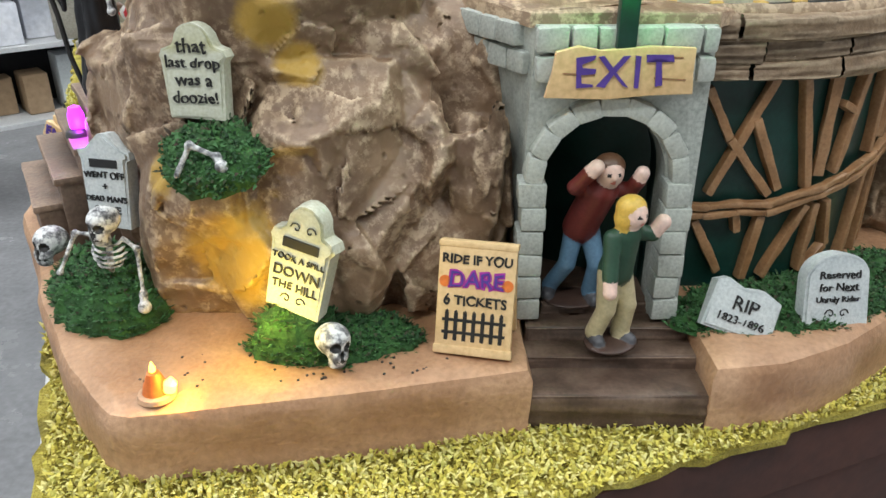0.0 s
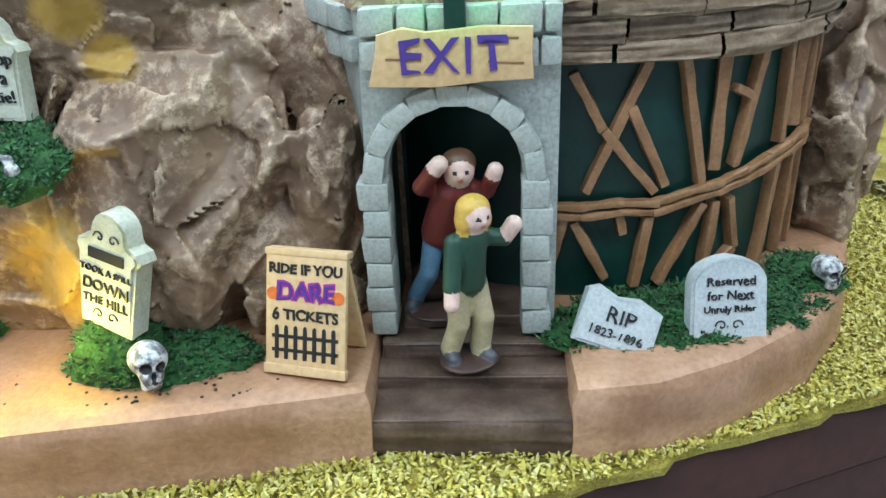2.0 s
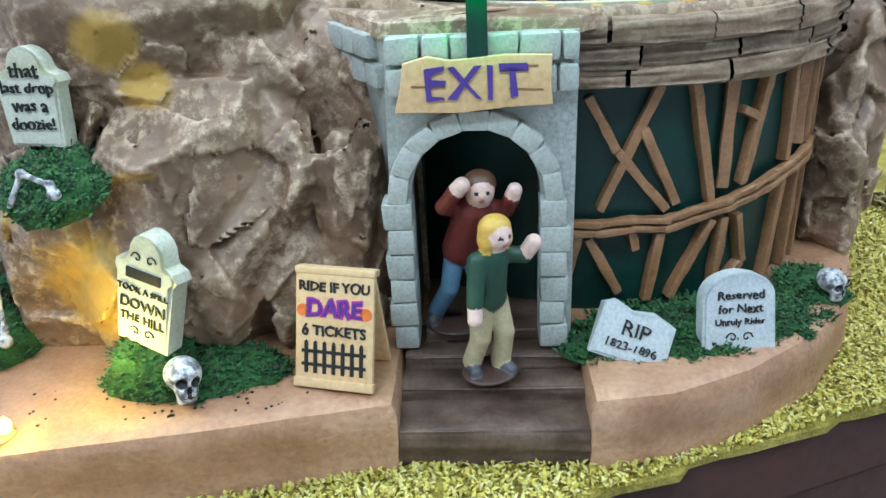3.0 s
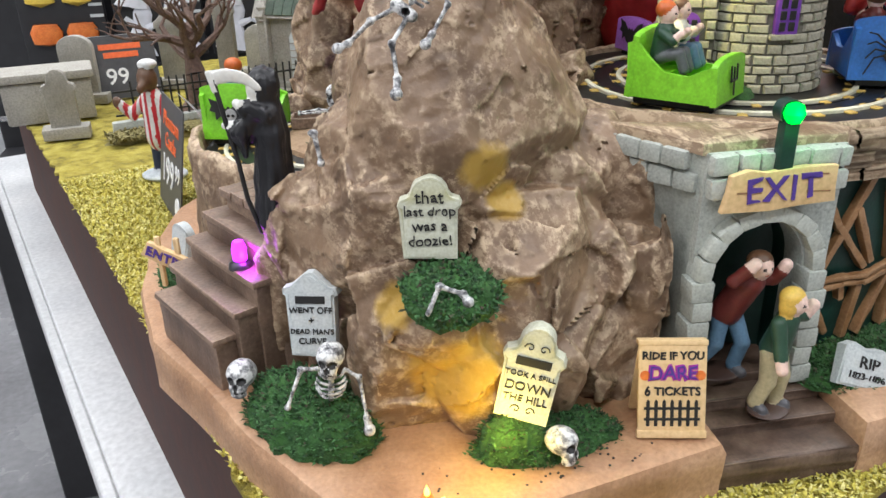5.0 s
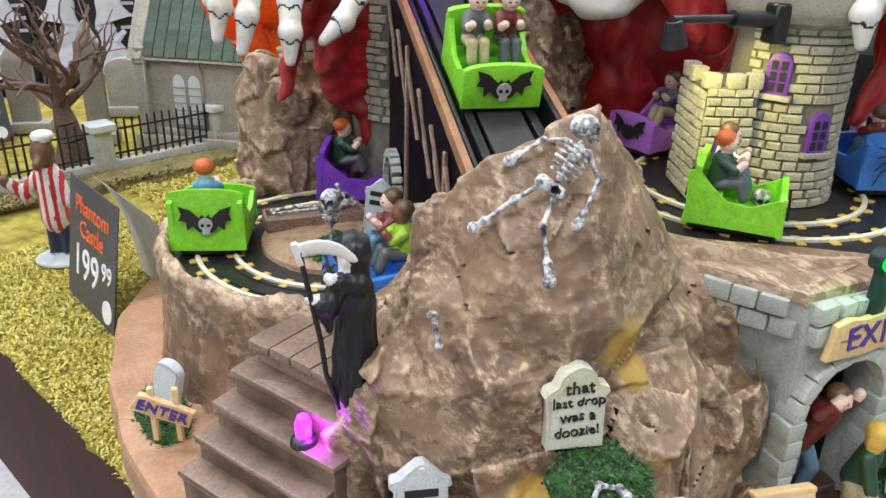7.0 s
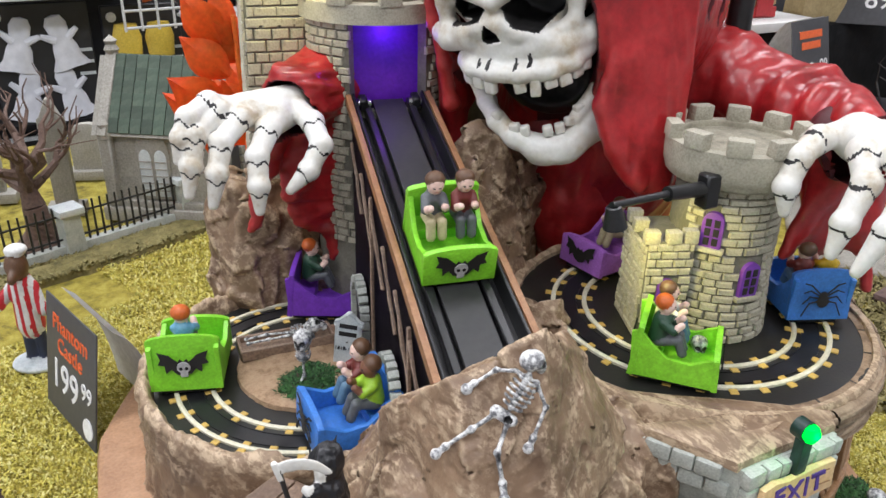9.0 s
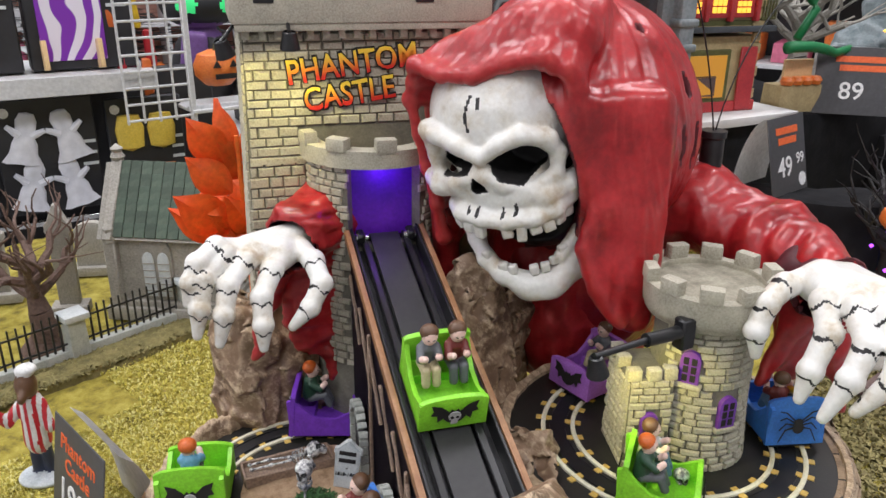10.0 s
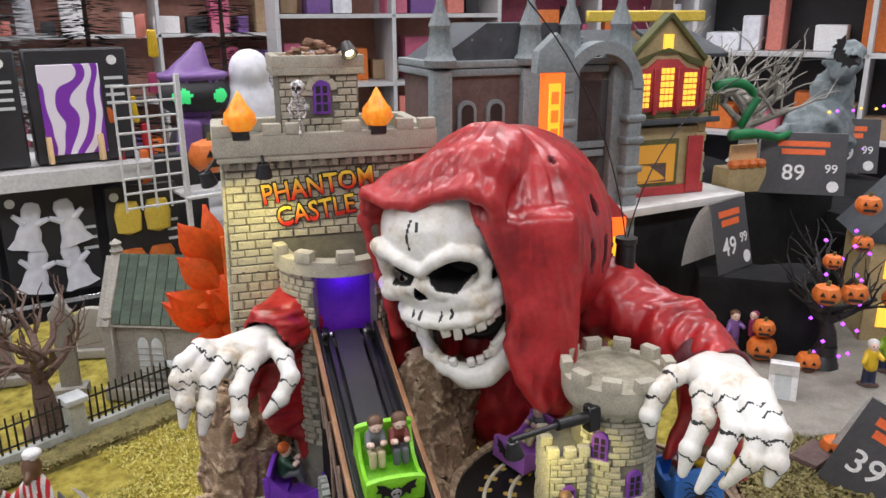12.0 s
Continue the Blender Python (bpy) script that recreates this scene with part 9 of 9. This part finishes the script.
def blob_pack(x, y, z, w, h, kind, label):
    t = thing("hanging_pack", x, y, z, 4, label=label, category="pack", group="hanging packs")
    part("card", box(w, 1.2, h, 0.2, (0, 0, h / 2)), KIT["black"], t)
    rng = random.Random(int(x * 7 + z))
    for i in range(2):
        for j in range(2):
            cx, cz = w * (-0.22 + 0.42 * i), h * (0.25 + 0.42 * j)
            if kind == "ghost":
                b = lathe([(0, 0.55), (0.14, 0.52), (0.22, 0.38), (0.2, 0.22), (0.17, 0.12), (0.25, -0.1), (0.28, -0.3), (0.4, -0.5), (0, -0.42)], 18)
                b.transform(Matrix.Diagonal((w * 0.5, w * 0.16, h * 0.42, 1)))
                g = part("ghost_shape", roughen(b, 0.2, 1.6, i + j), GHOST, t, m=pose(cx, -0.8, cz, 0, 12 - 24 * i, 0))
                for s in (-1, 1):
                    part("arm", tube((0, 0, 0), (1.9 * s, -0.2, 1.2), 0.7, 0.4, 8), GHOST, g, m=pose(0.9 * s, 0, 0.6))
            else:
                b = lathe([(0, 0.45), (0.35, 0.42), (0.48, 0.1), (0.42, -0.35), (0, -0.45)], 16)
                b.transform(Matrix.Diagonal((w * 0.4, w * 0.16, h * (0.4 if j else 0.22), 1)))
                part("pumpkin_shape", b, (ORANGE, YELLOWP)[j], t, m=pose(cx, -0.8, cz))
    part("seal", tube((0, 0, 0), (0, -0.3, 0), 0.8, n=12), TAGWHITE, t, m=pose(-w * 0.38, -0.6, h * 0.9))
    for k in range(3):
        part("text_bar", box(w * 0.16, 0.2, 0.5), STONEPALE, t, m=pose(w * 0.4, -0.7, h * (0.6 - 0.1 * k)))


blob_pack(-20, 148, -3, 15, 19, "ghost", "black hanging pack with white ghosts")
blob_pack(-36, 148, -3, 15, 19, "ghost", "black hanging pack with pale ghosts")
blob_pack(-4.5, 149, -3, 12.5, 18, "pumpkin", "black hanging pack with orange pumpkins")
blob_pack(-52, 148, -3, 14, 19, "pumpkin", "black hanging pack with small pumpkins")
t = thing("black_gondola", -30, 160, -90, 4, label="black shop gondola behind the packs", category="gondola")
part("back_panel", box(80, 3, 108, 0.3, (0, 0, 54)), KIT["black"], t)
part("base", box(80, 24, 70, 0.3, (0, -10, 35)), KIT["black"], t)
for z in (76, 82):
    part("hook_rail", box(78, 1.0, 1.0, 0.1, (0, -3, z)), STEEL, t)
t = thing("wire_rack", 2, 142, 0, 10, label="white wire grid rack beside the packs", category="rack")
for i in range(5):
    part("wire", tube((-10 + 2.6 * i, 0, 12), (-10 + 2.6 * i, 0, 33.5), 0.22, n=6), WHITE, t)
for i in range(9):
    part("wire", tube((-10.2, 0, 12.5 + 2.6 * i), (0.6, 0, 12.5 + 2.6 * i), 0.22, n=6), WHITE, t)
part("post", box(0.9, 0.9, 70, 0.1, (0.8, 0, 0)), WHITE, t)
part("arm", box(16, 0.9, 0.9, 0.1, (8, 0.3, 13.5)), WHITE, t)
part("shelf", box(15, 10, 0.6, 0.1, (8, 4, 13)), WHITE, t)
rng = random.Random(31)
for i in range(10):
    c = ("ginger", "red", "pink", "plum", "yellow")[i % 5]
    tagged(part("hanging_trinket", roughen(box(1.6, 1.2, rng.uniform(3, 6), 0.4, seg=2), 0.3, 1.0, i), PAINT[c], m=pose(-8 + 0.95 * i, 148 + rng.uniform(-1, 1), rng.uniform(18, 44))), "bright hanging trinket in the wire rack", "trinket")
pumpkin(pose(8.5, 148, 19.3, 0, 0, 10), 4.2, "orange pumpkin on the wire shelf")
P = [("+", f_ell((0, 0, 12), (6.5, 5.5, 9)), 0), ("+", f_ell((0, -1, 25), (8, 6, 5)), 0), ("+", f_cap((0, 0, 29), (2, 0, 35), 5, 1.2), 1), ("+", f_ell((0, 0, 29), (8, 7, 1.4)), 1), ("+", f_box((-3, -5, 14), (2.5, 1.5, 6), (0, 8, 0), 0.8), 1),
     ("p", f_ell((-3.5, -6.2, 25), (2.0, 2.5, 1.6)), 2), ("p", f_ell((4.5, -5.6, 25), (1.6, 2.5, 1.6)), 2), ("p", f_ell((0, -3, 20.0), (7, 5, 1.6)), 1)]
statue("cat_inflatable", P, 0.7, (-10, -9, 0), (10, 9, 38), [KIT["black"], PAINT["violet"], glow("green_eye", (0.05, 0.7, 0.2), 0.5)], "black inflatable cat with a purple hat", "inflatable", 0.5, m=pose(12, 178, 3.1))
P = [("+", f_ell((0, 0, 8), (6, 4, 9)), 0), ("+", f_ell((0, -0.5, 17), (4.5, 4, 4.5)), 0)]
statue("white_ghost", P, 0.7, (-8, -6, -2), (8, 6, 23), [GHOST], "white plush ghost on the far shelf", "toy", 1.0, m=pose(24, 176, 16))


shelf_board(14, 178, 2.4, 40, 30, "white shop shelf under the inflatable cat", 2)
t = thing("goods_crate", 24, 176, 3.0, label="black goods crate under the plush ghost", category="crate")
part("body", box(12, 10, 11, 0.3, (0, 0, 5.5)), KIT["black"], t)


def dark_fir(x, y, z, h, seed, mat, label):
    t = thing("artificial_fir", x, y, z, label=label, category="tree")
    part("trunk", tube((0, 0, 0), (0, 0, h), 1.5, 0.4), BARK, t)
    rng = random.Random(seed)

    def place(r):
        k = r.random()
        a, rad = r.uniform(0, 6.283), (1 - k) * h * 0.22 * r.uniform(0.3, 1) + 1
        return Vector((rad * math.cos(a), rad * math.sin(a), h * k)), Vector((math.cos(a), math.sin(a), -0.1)).normalized()
    k = tufts("needles", place, 3000, 6.0, mat, seed)
    k.parent = t
    for key in ("category", "label"):
        if key in k:
            del k[key]


BLACKNEEDLE = flake_mat("black_needles", [(0.006, 0.007, 0.007), (0.02, 0.022, 0.022)])
FROST = flake_mat("frosted_needles", [(0.25, 0.27, 0.27), (0.6, 0.62, 0.62), (0.1, 0.11, 0.11)])
dark_fir(32, 235, -90, 165, 1, BLACKNEEDLE, "black artificial fir in the shop")
dark_fir(-4, 233, -90, 165, 2, BLACKNEEDLE, "black artificial fir behind the rack")
dark_fir(-26, 222, -90, 160, 3, FROST, "frosted artificial fir behind the boxed throws")


def wall_shelving(x, y, w, h, n, seed, label, back, rz=0, z0=-60, bright=True):
    t = thing("wall_shelving", x, y, z0, rz, label=label, category="shelving")
    part("back_panel", box(w, 2, h, 0.2, (0, 14, h / 2)), back, t)
    for i in range(n + 1):
        part("shelf_board", box(w, 28, 1.6, 0.1, (0, 0, i * h / n)), WHITE, t)
    for s in (-1, 0, 1):
        part("upright", box(1.6, 28, h, 0.1, (s * w / 2, 0, h / 2)), WHITE, t)
    rng = random.Random(seed)
    cols = [KIT["pink"], KIT["kraft"], KIT["black"], GHOST, PAINT["violet"], ORANGE, TAGWHITE, PAINT["pink"]] if bright else [KIT["kraft"], KIT["black"], GHOST, STONEPALE, DRAB]
    for i in range(n):
        px = -w / 2 + 3
        while px < w / 2 - 8:
            bw, bh = rng.uniform(5, 13), rng.uniform(6, h / n * 0.8)
            if rng.random() < 0.85:
                tagged(part("shelf_box", roughen(box(bw, rng.uniform(8, 18), bh, 0.6, (0, 0, bh / 2), 2), 0.2, 3, i), cols[rng.randrange(len(cols))],
                            m=pose(x, y, z0, 0, 0, rz) @ pose(px + bw / 2, rng.uniform(-4, 4), i * h / n + 0.9)), "small goods box on the shop shelving", "box", "goods boxes")
            px += bw + rng.uniform(0.5, 5)


wall_shelving(112, 300, 90, 130, 5, 1, "white wall shelving with pink goods", KIT["salmon"], -8)
wall_shelving(208, 290, 90, 150, 5, 2, "white wall shelving with mixed goods", KIT["pink"], -18)
wall_shelving(40, 420, 150, 190, 6, 3, "tall white shelving at the back of the shop", KIT["salmon"], 0)
wall_shelving(-110, 380, 160, 190, 7, 4, "tall shelving with dark goods at the back", KIT["black"], 8)
wall_shelving(-180, 240, 150, 150, 6, 5, "dark shelving along the side aisle", KIT["black"], 40, bright=False)
wall_shelving(250, 180, 120, 150, 5, 6, "shelving beside the display", KIT["black"], -60)
